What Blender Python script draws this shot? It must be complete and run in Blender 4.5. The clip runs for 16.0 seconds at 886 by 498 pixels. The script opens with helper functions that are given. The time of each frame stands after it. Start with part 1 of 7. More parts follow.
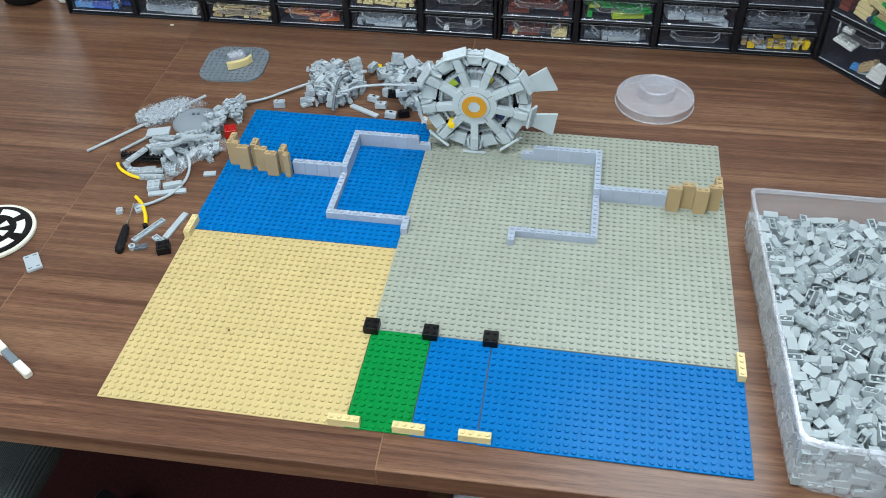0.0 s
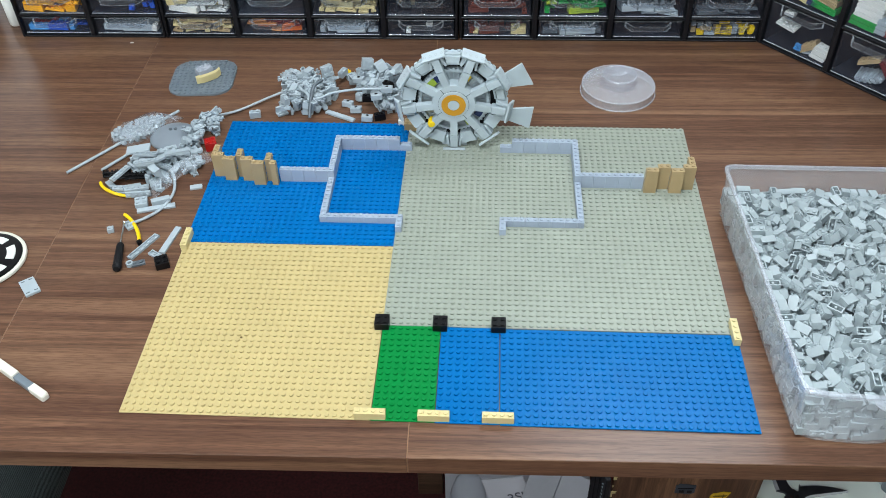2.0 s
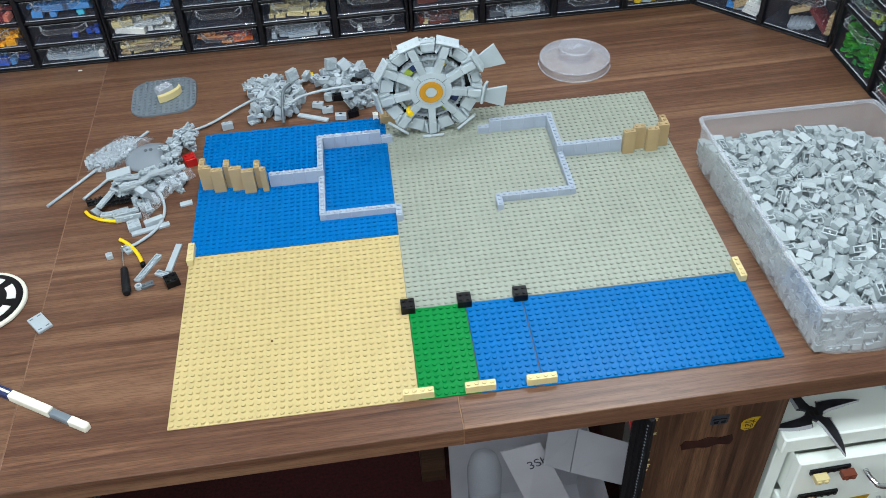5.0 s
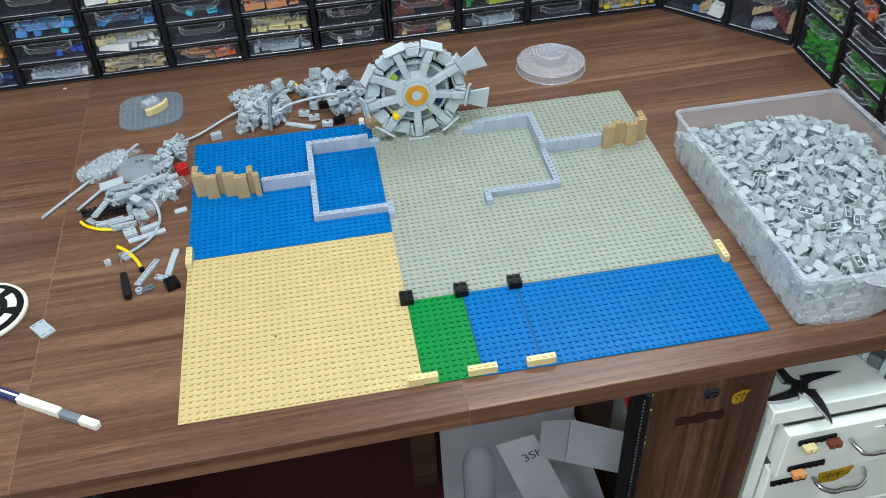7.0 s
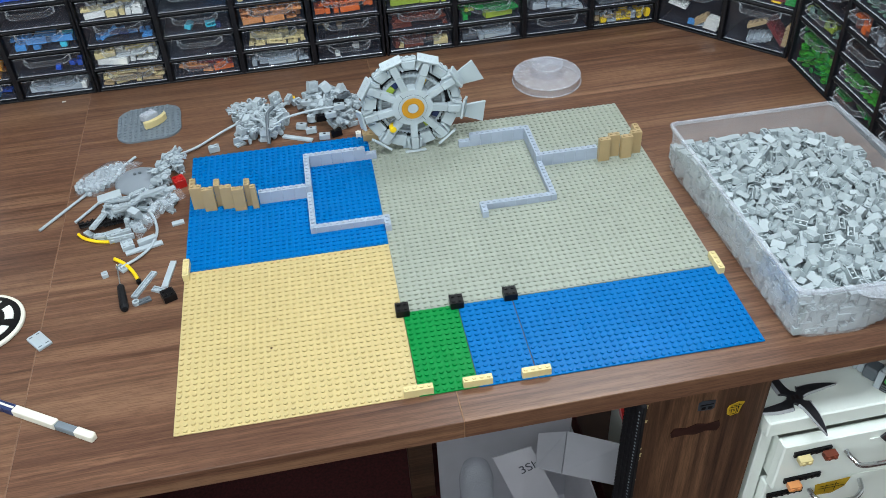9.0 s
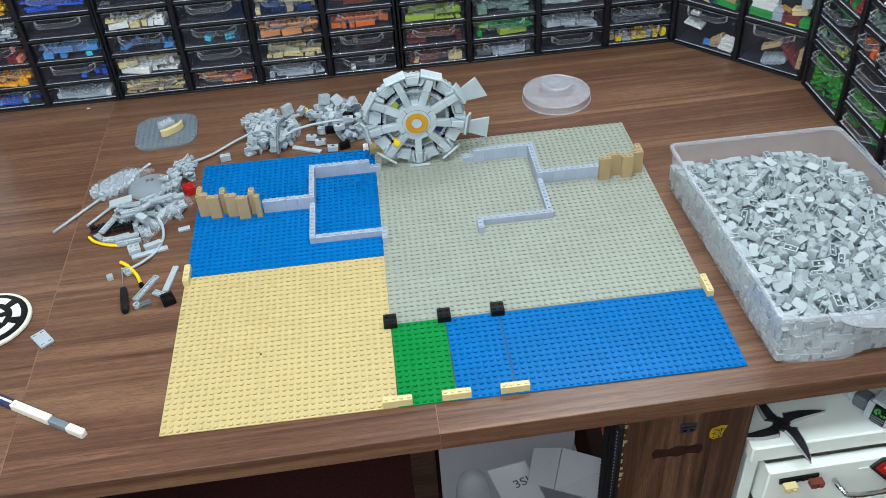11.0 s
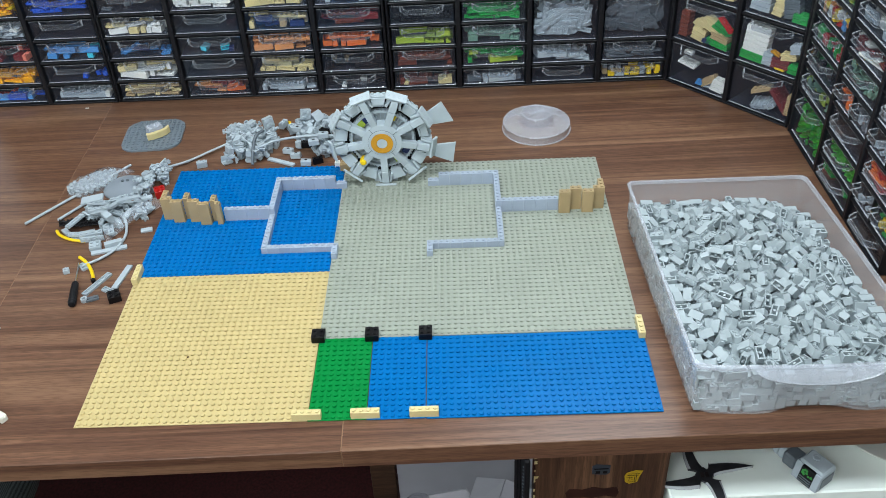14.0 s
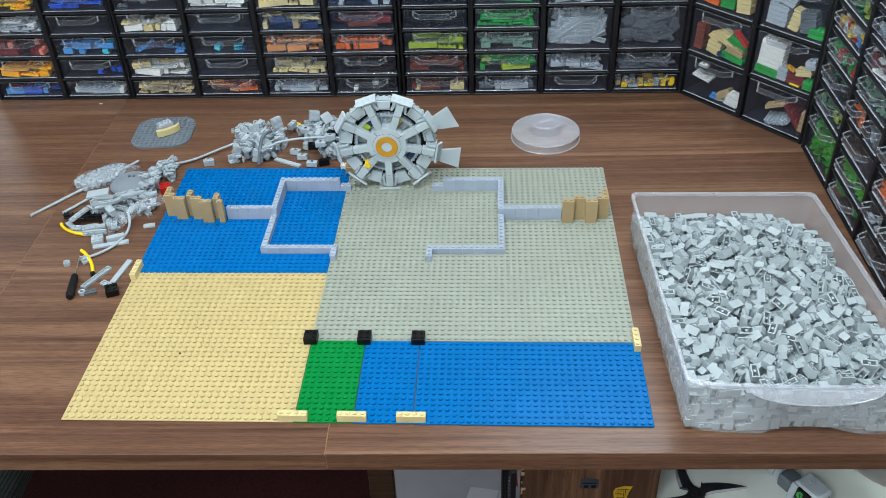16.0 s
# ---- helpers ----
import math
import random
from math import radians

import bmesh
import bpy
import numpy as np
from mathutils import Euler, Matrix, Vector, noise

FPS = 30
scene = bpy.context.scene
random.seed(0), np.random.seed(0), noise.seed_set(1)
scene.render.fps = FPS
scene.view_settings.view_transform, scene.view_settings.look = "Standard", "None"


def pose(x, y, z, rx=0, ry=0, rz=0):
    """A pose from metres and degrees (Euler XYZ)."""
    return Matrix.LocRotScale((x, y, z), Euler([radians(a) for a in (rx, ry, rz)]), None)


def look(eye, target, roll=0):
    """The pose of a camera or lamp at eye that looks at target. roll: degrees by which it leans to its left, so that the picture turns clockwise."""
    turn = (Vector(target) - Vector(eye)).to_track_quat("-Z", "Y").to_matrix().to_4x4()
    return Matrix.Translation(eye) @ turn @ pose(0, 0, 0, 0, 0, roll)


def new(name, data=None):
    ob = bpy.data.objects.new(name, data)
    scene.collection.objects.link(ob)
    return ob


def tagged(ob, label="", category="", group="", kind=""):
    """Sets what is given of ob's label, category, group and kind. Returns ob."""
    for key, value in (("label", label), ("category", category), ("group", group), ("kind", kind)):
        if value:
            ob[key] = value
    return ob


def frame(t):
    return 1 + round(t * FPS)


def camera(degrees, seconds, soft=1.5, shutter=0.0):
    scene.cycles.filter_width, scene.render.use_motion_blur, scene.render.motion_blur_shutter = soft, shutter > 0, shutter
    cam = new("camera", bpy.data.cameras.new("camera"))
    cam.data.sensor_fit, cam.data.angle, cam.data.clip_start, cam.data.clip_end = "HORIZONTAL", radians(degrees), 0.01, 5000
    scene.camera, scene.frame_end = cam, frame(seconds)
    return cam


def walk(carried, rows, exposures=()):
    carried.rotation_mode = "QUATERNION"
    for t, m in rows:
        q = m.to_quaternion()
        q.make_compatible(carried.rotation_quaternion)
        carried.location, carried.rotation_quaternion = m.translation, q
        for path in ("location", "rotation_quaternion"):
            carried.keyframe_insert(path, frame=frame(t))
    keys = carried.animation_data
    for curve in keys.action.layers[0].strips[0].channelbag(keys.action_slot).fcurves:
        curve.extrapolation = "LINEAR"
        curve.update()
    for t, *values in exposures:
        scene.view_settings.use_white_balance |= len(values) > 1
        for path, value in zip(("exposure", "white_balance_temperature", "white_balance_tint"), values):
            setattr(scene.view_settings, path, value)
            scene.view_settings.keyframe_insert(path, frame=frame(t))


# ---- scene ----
cam = camera(53.0, 16.0, soft=0.8)
PATH = [
    (0, (0.449, -0.488, 1.463), (0.184, 0.951, 0.1), -1.6),
    (0.5, (0.434, -0.496, 1.468), (0.199, 0.95, 0.105), -1.4),
    (1, (0.416, -0.508, 1.472), (0.219, 0.945, 0.112), -1.2),
    (1.5, (0.392, -0.522, 1.476), (0.246, 0.938, 0.116), -1.2),
    (2, (0.369, -0.53, 1.48), (0.271, 0.933, 0.12), -1.3),
    (2.5, (0.343, -0.534, 1.485), (0.298, 0.93, 0.123), -1.6),
    (3, (0.324, -0.538, 1.485), (0.32, 0.924, 0.12), -2.1),
    (3.5, (0.303, -0.548, 1.485), (0.332, 0.912, 0.118), -2.7),
    (4, (0.283, -0.552, 1.483), (0.338, 0.905, 0.115), -3.1),
    (4.5, (0.265, -0.556, 1.482), (0.346, 0.903, 0.116), -3.3),
    (5, (0.243, -0.564, 1.483), (0.362, 0.897, 0.122), -3.2),
    (7.5, (0.199, -0.616, 1.473), (0.409, 0.883, 0.165), -3.2),
    (8, (0.201, -0.618, 1.472), (0.412, 0.886, 0.171), -3.2),
    (8.5, (0.202, -0.616, 1.473), (0.414, 0.892, 0.175), -3.2),
    (9, (0.205, -0.614, 1.477), (0.414, 0.895, 0.181), -3.2),
    (11.5, (0.297, -0.638, 1.492), (0.379, 0.908, 0.226), -4.1),
    (12, (0.323, -0.639, 1.493), (0.392, 0.915, 0.236), -4.0),
    (12.5, (0.357, -0.639, 1.491), (0.401, 0.921, 0.24), -3.7),
    (13, (0.384, -0.642, 1.491), (0.398, 0.924, 0.248), -3.4),
    (13.5, (0.412, -0.646, 1.488), (0.393, 0.928, 0.255), -3.0),
    (14, (0.431, -0.647, 1.485), (0.388, 0.931, 0.257), -2.9),
    (14.5, (0.445, -0.648, 1.484), (0.378, 0.933, 0.261), -2.7),
    (15, (0.453, -0.645, 1.479), (0.368, 0.941, 0.263), -2.5),
    (15.5, (0.461, -0.643, 1.476), (0.365, 0.944, 0.263), -2.4),
    (16, (0.467, -0.642, 1.474), (0.364, 0.948, 0.265), -2.2),
]
walk(cam, [(t, look(eye, target, roll)) for t, eye, target, roll in PATH])


# ---------------------------------------------------------------- world, lamps
S = 0.008            # one stud
DESK = 0.75          # desk top
BP = DESK + 0.0016   # top of the baseplates
BH = 0.0096          # one brick high
TH = radians(1.05)   # the desk and cabinets stand a little askew to the plates


world = bpy.data.worlds.new("room_air")
scene.world = world
world.use_nodes = True
world.node_tree.nodes["Background"].inputs[0].default_value = (0.8, 0.85, 1.0, 1)
world.node_tree.nodes["Background"].inputs[1].default_value = 0.03


def area_lamp(name, at, target, sx, sy, watts, colour):
    d = bpy.data.lights.new(name, "AREA")
    d.shape, d.size, d.size_y, d.energy, d.color = "RECTANGLE", sx, sy, watts, colour
    ob = new(name, d)
    ob.matrix_world = look(at, target)
    return ob


CEIL = 2.55
PANELS = ((0.92, 1.20), (0.30, -0.30), (-0.35, -1.55))     # ceiling light panels; the last two are added, unseen, to balance the light
for (x, y), watts, w in zip(PANELS, (15, 25.5, 20), (0.40, 0.50, 0.50)):
    area_lamp("ceiling_light_lamp", (x, y, CEIL - 0.06), (x, y, 0), 2 * w, 0.50, watts, (0.875, 1.0, 1.085))
area_lamp("window_lamp", (-2.28, -1.15, 1.66), (0.1, 0.1, 0.75), 1.1, 1.0, 18, (0.88, 0.98, 1.0))
scene.view_settings.exposure = 0.0


# ---------------------------------------------------------------- materials
def srgb(r, g, b):
    return tuple(((c / 255) / 12.92 if c < 10 else (((c / 255) + 0.055) / 1.055) ** 2.4) for c in (r, g, b)) + (1.0,)


def material(name):
    m = bpy.data.materials.new(name)
    m.use_nodes = True
    nt = m.node_tree
    return m, nt, nt.nodes["Principled BSDF"], nt.nodes, nt.links


def ramp(nodes, stops):
    n = nodes.new("ShaderNodeValToRGB")
    while len(n.color_ramp.elements) < len(stops):
        n.color_ramp.elements.new(0.5)
    for e, (p, c) in zip(n.color_ramp.elements, stops):
        e.position, e.color = p, c
    return n


def scale_colour(c, k):
    return tuple(min(1.0, v * k) for v in c[:3]) + (1.0,)


def plastic(name, colour, rough=0.32, vary=0.08, dirt=0.06, scale=60.0, spec=0.5):
    """Moulded plastic: faint per-piece and per-patch change of tone, finger smears in the gloss."""
    m, nt, b, nodes, links = material(name)
    tc = nodes.new("ShaderNodeTexCoord")
    geo = nodes.new("ShaderNodeNewGeometry")
    info = nodes.new("ShaderNodeObjectInfo")
    no = nodes.new("ShaderNodeTexNoise")
    no.inputs["Scale"].default_value, no.inputs["Detail"].default_value = scale, 4
    links.new(geo.outputs["Position"], no.inputs["Vector"])
    add = nodes.new("ShaderNodeMath")
    add.operation = "ADD"
    links.new(geo.outputs["Random Per Island"], add.inputs[0])
    links.new(info.outputs["Random"], add.inputs[1])
    half = nodes.new("ShaderNodeMath")
    half.operation = "FRACT"
    links.new(add.outputs[0], half.inputs[0])
    r1 = ramp(nodes, [(0.0, scale_colour(colour, 1 - vary)), (1.0, scale_colour(colour, 1 + vary))])
    links.new(half.outputs[0], r1.inputs[0])
    mix = nodes.new("ShaderNodeMixRGB")
    mix.blend_type = "MULTIPLY"
    mix.inputs[0].default_value = 1.0
    r2 = ramp(nodes, [(0.3, (1 - dirt, 1 - dirt, 1 - dirt, 1)), (0.7, (1, 1, 1, 1))])
    links.new(no.outputs[0], r2.inputs[0])
    links.new(r1.outputs[0], mix.inputs[1])
    links.new(r2.outputs[0], mix.inputs[2])
    links.new(mix.outputs[0], b.inputs["Base Color"])
    mr = nodes.new("ShaderNodeMapRange")
    mr.inputs["To Min"].default_value, mr.inputs["To Max"].default_value = rough - 0.07, rough + 0.12
    no2 = nodes.new("ShaderNodeTexNoise")
    no2.inputs["Scale"].default_value, no2.inputs["Detail"].default_value = scale * 0.35, 5
    links.new(geo.outputs["Position"], no2.inputs["Vector"])
    links.new(no2.outputs[0], mr.inputs[0])
    links.new(mr.outputs[0], b.inputs["Roughness"])
    b.inputs["Specular IOR Level"].default_value = spec
    return m


def wood(name, dark, mid, light, rough=0.34, bands=(), bump=0.04, axis=1):
    """Walnut laminate: long streaks along x, fine pores, a few pale bands."""
    m, nt, b, nodes, links = material(name)
    tc = nodes.new("ShaderNodeTexCoord")
    geo = nodes.new("ShaderNodeNewGeometry")
    info = nodes.new("ShaderNodeObjectInfo")
    off = nodes.new("ShaderNodeVectorMath")
    off.operation = "MULTIPLY_ADD"
    links.new(info.outputs["Random"], off.inputs[0])
    off.inputs[1].default_value = (7.3, 3.1, 1.7)
    links.new(tc.outputs["Object"], off.inputs[2])

    def streaks(sx, sy, sz, scale, detail, distort):
        mp = nodes.new("ShaderNodeMapping")
        mp.inputs["Scale"].default_value = (sx, sy, sz)
        links.new(off.outputs[0], mp.inputs["Vector"])
        n = nodes.new("ShaderNodeTexNoise")
        n.inputs["Scale"].default_value, n.inputs["Detail"].default_value = scale, detail
        n.inputs["Distortion"].default_value = distort
        links.new(mp.outputs[0], n.inputs["Vector"])
        return n

    broad = streaks(0.7, 20.0, 20.0, 1.0, 4.0, 0.8)
    medium = streaks(1.5, 66.0, 66.0, 1.0, 5.0, 0.5)
    fine = streaks(4.0, 210.0, 210.0, 1.0, 6.0, 0.15)
    pores = streaks(55.0, 850.0, 850.0, 1.0, 2.0, 0.0)
    pale = streaks(0.7, 9.0, 9.0, 1.0, 2.0, 0.9)
    m1 = nodes.new("ShaderNodeMath")
    m1.operation = "MULTIPLY_ADD"
    links.new(fine.outputs[0], m1.inputs[0])
    m1.inputs[1].default_value = 0.44
    m2 = nodes.new("ShaderNodeMath")
    m2.operation = "MULTIPLY"
    links.new(broad.outputs[0], m2.inputs[0])
    m2.inputs[1].default_value = 0.34
    m3 = nodes.new("ShaderNodeMath")
    m3.operation = "MULTIPLY_ADD"
    links.new(medium.outputs[0], m3.inputs[0])
    m3.inputs[1].default_value = 0.22
    links.new(m2.outputs[0], m3.inputs[2])
    links.new(m3.outputs[0], m1.inputs[2])
    r = ramp(nodes, [(0.375, dark), (0.49, mid), (0.61, light)])
    links.new(m1.outputs[0], r.inputs[0])
    rp = ramp(nodes, [(0.645, (0, 0, 0, 1)), (0.67, (0.32, 0.32, 0.32, 1)), (0.69, (0, 0, 0, 1))])
    links.new(pale.outputs[0], rp.inputs[0])
    mx = nodes.new("ShaderNodeMixRGB")
    links.new(rp.outputs[0], mx.inputs[0])
    links.new(r.outputs[0], mx.inputs[1])
    mx.inputs[2].default_value = scale_colour(light, 1.45)
    if bands:
        # long pale and dark streaks of the veneer: (distance from the desk's front edge, width, strength, colour)
        sep = nodes.new("ShaderNodeSeparateXYZ")
        links.new(tc.outputs["Object"], sep.inputs[0])
        wob = nodes.new("ShaderNodeMath")
        wob.operation = "MULTIPLY_ADD"
        slow = streaks(1.6, 0.6, 0.6, 1.0, 1.0, 0.0)
        links.new(slow.outputs[0], wob.inputs[0])
        wob.inputs[1].default_value = 0.030
        links.new(sep.outputs[axis], wob.inputs[2])
        for at, width, strength, colour in bands:
            near = nodes.new("ShaderNodeMapRange")
            near.inputs["From Min"].default_value, near.inputs["From Max"].default_value = at + 0.015 - width, at + 0.015 + width
            links.new(wob.outputs[0], near.inputs[0])
            shape = ramp(nodes, [(0.0, (0, 0, 0, 1)), (0.30, (strength, strength, strength, 1)), (1.0, (0, 0, 0, 1))])
            links.new(near.outputs[0], shape.inputs[0])
            over = nodes.new("ShaderNodeMixRGB")
            links.new(shape.outputs[0], over.inputs[0])
            links.new(mx.outputs[0], over.inputs[1])
            over.inputs[2].default_value = colour
            mx = over
    mp2 = nodes.new("ShaderNodeMixRGB")
    mp2.blend_type = "MULTIPLY"
    mp2.inputs[0].default_value = 0.55
    r3 = ramp(nodes, [(0.38, (0.5, 0.45, 0.42, 1)), (0.54, (1, 1, 1, 1))])
    links.new(pores.outputs[0], r3.inputs[0])
    links.new(mx.outputs[0], mp2.inputs[1])
    links.new(r3.outputs[0], mp2.inputs[2])
    # thin dark growth lines that come and go
    growth = streaks(2.2, 150.0, 150.0, 1.0, 2.5, 0.35)
    patch = streaks(2.0, 7.0, 7.0, 1.0, 1.0, 0.4)
    r4 = ramp(nodes, [(0.34, (0.66, 0.63, 0.61, 1)), (0.48, (1, 1, 1, 1))])
    links.new(growth.outputs[0], r4.inputs[0])
    share = nodes.new("ShaderNodeMapRange")
    share.inputs["From Min"].default_value, share.inputs["From Max"].default_value = 0.42, 0.62
    links.new(patch.outputs[0], share.inputs[0])
    mp3 = nodes.new("ShaderNodeMixRGB")
    mp3.blend_type = "MULTIPLY"
    links.new(share.outputs[0], mp3.inputs[0])
    links.new(mp2.outputs[0], mp3.inputs[1])
    links.new(r4.outputs[0], mp3.inputs[2])
    links.new(mp3.outputs[0], b.inputs["Base Color"])
    bp = nodes.new("ShaderNodeBump")
    bp.inputs["Strength"].default_value, bp.inputs["Distance"].default_value = bump, 0.0006
    links.new(fine.outputs[0], bp.inputs["Height"])
    links.new(bp.outputs[0], b.inputs["Normal"])
    mr = nodes.new("ShaderNodeMapRange")
    mr.inputs["To Min"].default_value, mr.inputs["To Max"].default_value = rough - 0.06, rough + 0.1
    sm = nodes.new("ShaderNodeTexNoise")
    sm.inputs["Scale"].default_value, sm.inputs["Detail"].default_value = 6, 5
    links.new(geo.outputs["Position"], sm.inputs["Vector"])
    links.new(sm.outputs[0], mr.inputs[0])
    links.new(mr.outputs[0], b.inputs["Roughness"])
    b.inputs["Specular IOR Level"].default_value = 0.38
    return m


def clear(name, tint, see, rough=0.08, body=(0.8, 0.85, 0.9, 1), cloud=0.0, fres=1.45):
    """Thin plastic sheet: lets light straight through, with a gloss and a milky share."""
    m, nt, b, nodes, links = material(name)
    out = nodes["Material Output"]
    tr = nodes.new("ShaderNodeBsdfTransparent")
    tr.inputs[0].default_value = tint
    b.inputs["Base Color"].default_value = body
    b.inputs["Roughness"].default_value = max(0.25, rough)
    mx = nodes.new("ShaderNodeMixShader")
    no = nodes.new("ShaderNodeTexNoise")
    no.inputs["Scale"].default_value, no.inputs["Detail"].default_value = 35, 4
    geo = nodes.new("ShaderNodeNewGeometry")
    links.new(geo.outputs["Position"], no.inputs["Vector"])
    mr = nodes.new("ShaderNodeMapRange")
    mr.inputs["To Min"].default_value, mr.inputs["To Max"].default_value = 1 - see - cloud, 1 - see + cloud
    links.new(no.outputs[0], mr.inputs[0])
    links.new(mr.outputs[0], mx.inputs[0])
    links.new(tr.outputs[0], mx.inputs[1])
    links.new(b.outputs[0], mx.inputs[2])
    gl = nodes.new("ShaderNodeBsdfGlossy")
    gl.inputs["Roughness"].default_value = rough
    fr = nodes.new("ShaderNodeLayerWeight")
    fr.inputs["Blend"].default_value = 0.5
    po = nodes.new("ShaderNodeMath")
    po.operation = "POWER"
    po.inputs[1].default_value = 4.0
    links.new(fr.outputs["Facing"], po.inputs[0])
    ga = nodes.new("ShaderNodeMath")
    ga.operation = "MULTIPLY_ADD"
    ga.inputs[1].default_value, ga.inputs[2].default_value = 0.45, 0.25 * (fres - 1.0) ** 2
    links.new(po.outputs[0], ga.inputs[0])
    m2 = nodes.new("ShaderNodeMixShader")
    links.new(ga.outputs[0], m2.inputs[0])
    links.new(mx.outputs[0], m2.inputs[1])
    links.new(gl.outputs[0], m2.inputs[2])
    links.new(m2.outputs[0], out.inputs["Surface"])
    return m


def matte(name, colour, rough=0.8, scale=30, vary=0.12, bump=0.0, metal=0.0, spec=0.4):
    m, nt, b, nodes, links = material(name)
    geo = nodes.new("ShaderNodeNewGeometry")
    no = nodes.new("ShaderNodeTexNoise")
    no.inputs["Scale"].default_value, no.inputs["Detail"].default_value = scale, 6
    links.new(geo.outputs["Position"], no.inputs["Vector"])
    r = ramp(nodes, [(0.3, scale_colour(colour, 1 - vary)), (0.7, scale_colour(colour, 1 + vary))])
    links.new(no.outputs[0], r.inputs[0])
    links.new(r.outputs[0], b.inputs["Base Color"])
    b.inputs["Roughness"].default_value, b.inputs["Metallic"].default_value = rough, metal
    b.inputs["Specular IOR Level"].default_value = spec
    if bump:
        bp = nodes.new("ShaderNodeBump")
        bp.inputs["Strength"].default_value, bp.inputs["Distance"].default_value = bump, 0.001
        links.new(no.outputs[0], bp.inputs["Height"])
        links.new(bp.outputs[0], b.inputs["Normal"])
    return m


def weave(name, colour):
    m, nt, b, nodes, links = material(name)
    tc = nodes.new("ShaderNodeTexCoord")
    w = nodes.new("ShaderNodeTexWave")
    w.inputs["Scale"].default_value, w.inputs["Distortion"].default_value = 160, 2.5
    w.inputs["Detail Scale"].default_value = 4
    links.new(tc.outputs["Object"], w.inputs["Vector"])
    r = ramp(nodes, [(0.2, scale_colour(colour, 0.45)), (0.8, scale_colour(colour, 1.3))])
    links.new(w.outputs[0], r.inputs[0])
    links.new(r.outputs[0], b.inputs["Base Color"])
    bp = nodes.new("ShaderNodeBump")
    bp.inputs["Strength"].default_value, bp.inputs["Distance"].default_value = 0.6, 0.002
    links.new(w.outputs[0], bp.inputs["Height"])
    links.new(bp.outputs[0], b.inputs["Normal"])
    b.inputs["Roughness"].default_value = 0.95
    return m


def glow(name, colour, strength):
    m, nt, b, nodes, links = material(name)
    b.inputs["Emission Color"].default_value = colour
    b.inputs["Emission Strength"].default_value = strength
    b.inputs["Base Color"].default_value = (0.8, 0.8, 0.8, 1)
    return m


PALE, DEEP = srgb(172, 134, 104), srgb(72, 46, 35)
TONES = (srgb(90, 61, 47), srgb(109, 77, 59), srgb(130, 97, 74))
DESK_WOOD = wood("walnut_laminate", *TONES, rough=0.32, bands=((0.542, 0.008, 0.5, PALE), (0.705, 0.008, 0.35, PALE), (0.49, 0.03, 0.3, DEEP)))
DESK_WOOD_L = wood("walnut_laminate_panel", *TONES, rough=0.32, bands=((0.271, 0.009, 0.35, PALE), (0.35, 0.05, 0.25, DEEP), (0.195, 0.02, 0.35, DEEP), (0.08, 0.04, 0.25, PALE), (0.705, 0.008, 0.3, PALE)))
PANEL_WOOD = wood("dark_walnut_panel", srgb(54, 34, 24), srgb(78, 52, 38), srgb(108, 78, 56), rough=0.5)
BOARD_WOOD = wood("walnut_board", srgb(54, 34, 24), srgb(80, 54, 39), srgb(112, 81, 58), rough=0.5, bands=((0.088, 0.0065, 0.40, srgb(150, 112, 82)), (0.125, 0.012, 0.25, srgb(46, 28, 20))), axis=2)
EDGE_WOOD = wood("edge_band", srgb(50, 35, 27), srgb(72, 52, 40), srgb(94, 71, 55), rough=0.4)
TAN = plastic("tan_baseplate_plastic", srgb(197, 177, 125), 0.3, 0.0, 0.05, 25, 0.45)
BLUE = plastic("blue_baseplate_plastic", srgb(0, 106, 174), 0.26, 0.0, 0.08, 25, 0.10)
BLUE_B = plastic("blue_plate_plastic", srgb(0, 104, 170), 0.27, 0.0, 0.08, 25, 0.085)
GREEN = plastic("green_plate_plastic", srgb(0, 127, 57), 0.34, 0.0, 0.08, 25, 0.14)
SAGE = plastic("grey_baseplate_plastic", srgb(156, 161, 148), 0.3, 0.0, 0.08, 22, 0.45)
GREY = plastic("light_grey_plastic", srgb(168, 178, 184), 0.42, 0.06, 0.06, 60, 0.35)
WALLGREY = plastic("pale_grey_plastic", srgb(162, 173, 188), 0.4, 0.04, 0.05, 60, 0.5)
WHEEL = plastic("model_grey_plastic", srgb(178, 189, 194), 0.42, 0.09, 0.08, 60, 0.4)
BINGREY = plastic("bin_brick_plastic", srgb(166, 176, 179), 0.42, 0.05, 0.06, 60, 0.35)
DGREY = plastic("dark_grey_plastic", srgb(92, 100, 106), 0.38, 0.06, 0.1)
SAND = plastic("dark_tan_plastic", srgb(174, 150, 110), 0.36, 0.04, 0.06)
CREAM = plastic("pale_yellow_plastic", srgb(214, 196, 142), 0.34, 0.03, 0.05)
BLACK = plastic("black_plastic", srgb(15, 14, 16), 0.35, 0.1, 0.1, 60, 0.25)
WHITE = plastic("white_plastic", srgb(226, 226, 220), 0.35, 0.04, 0.06)
ORANGE = plastic("amber_plastic", srgb(198, 140, 28), 0.34, 0.05, 0.05)
YELLOW = plastic("yellow_plastic", srgb(238, 200, 20), 0.3, 0.05, 0.05)
RED = plastic("red_plastic", srgb(176, 26, 22), 0.32, 0.08, 0.05)
LIME = plastic("lime_plastic", srgb(156, 178, 58), 0.34, 0.08, 0.05)
NAVY = plastic("navy_plastic", srgb(26, 44, 92), 0.34, 0.08, 0.05)
CASE = plastic("black_cabinet_plastic", srgb(19, 20, 25), 0.42, 0.04, 0.25, 18, 0.35)
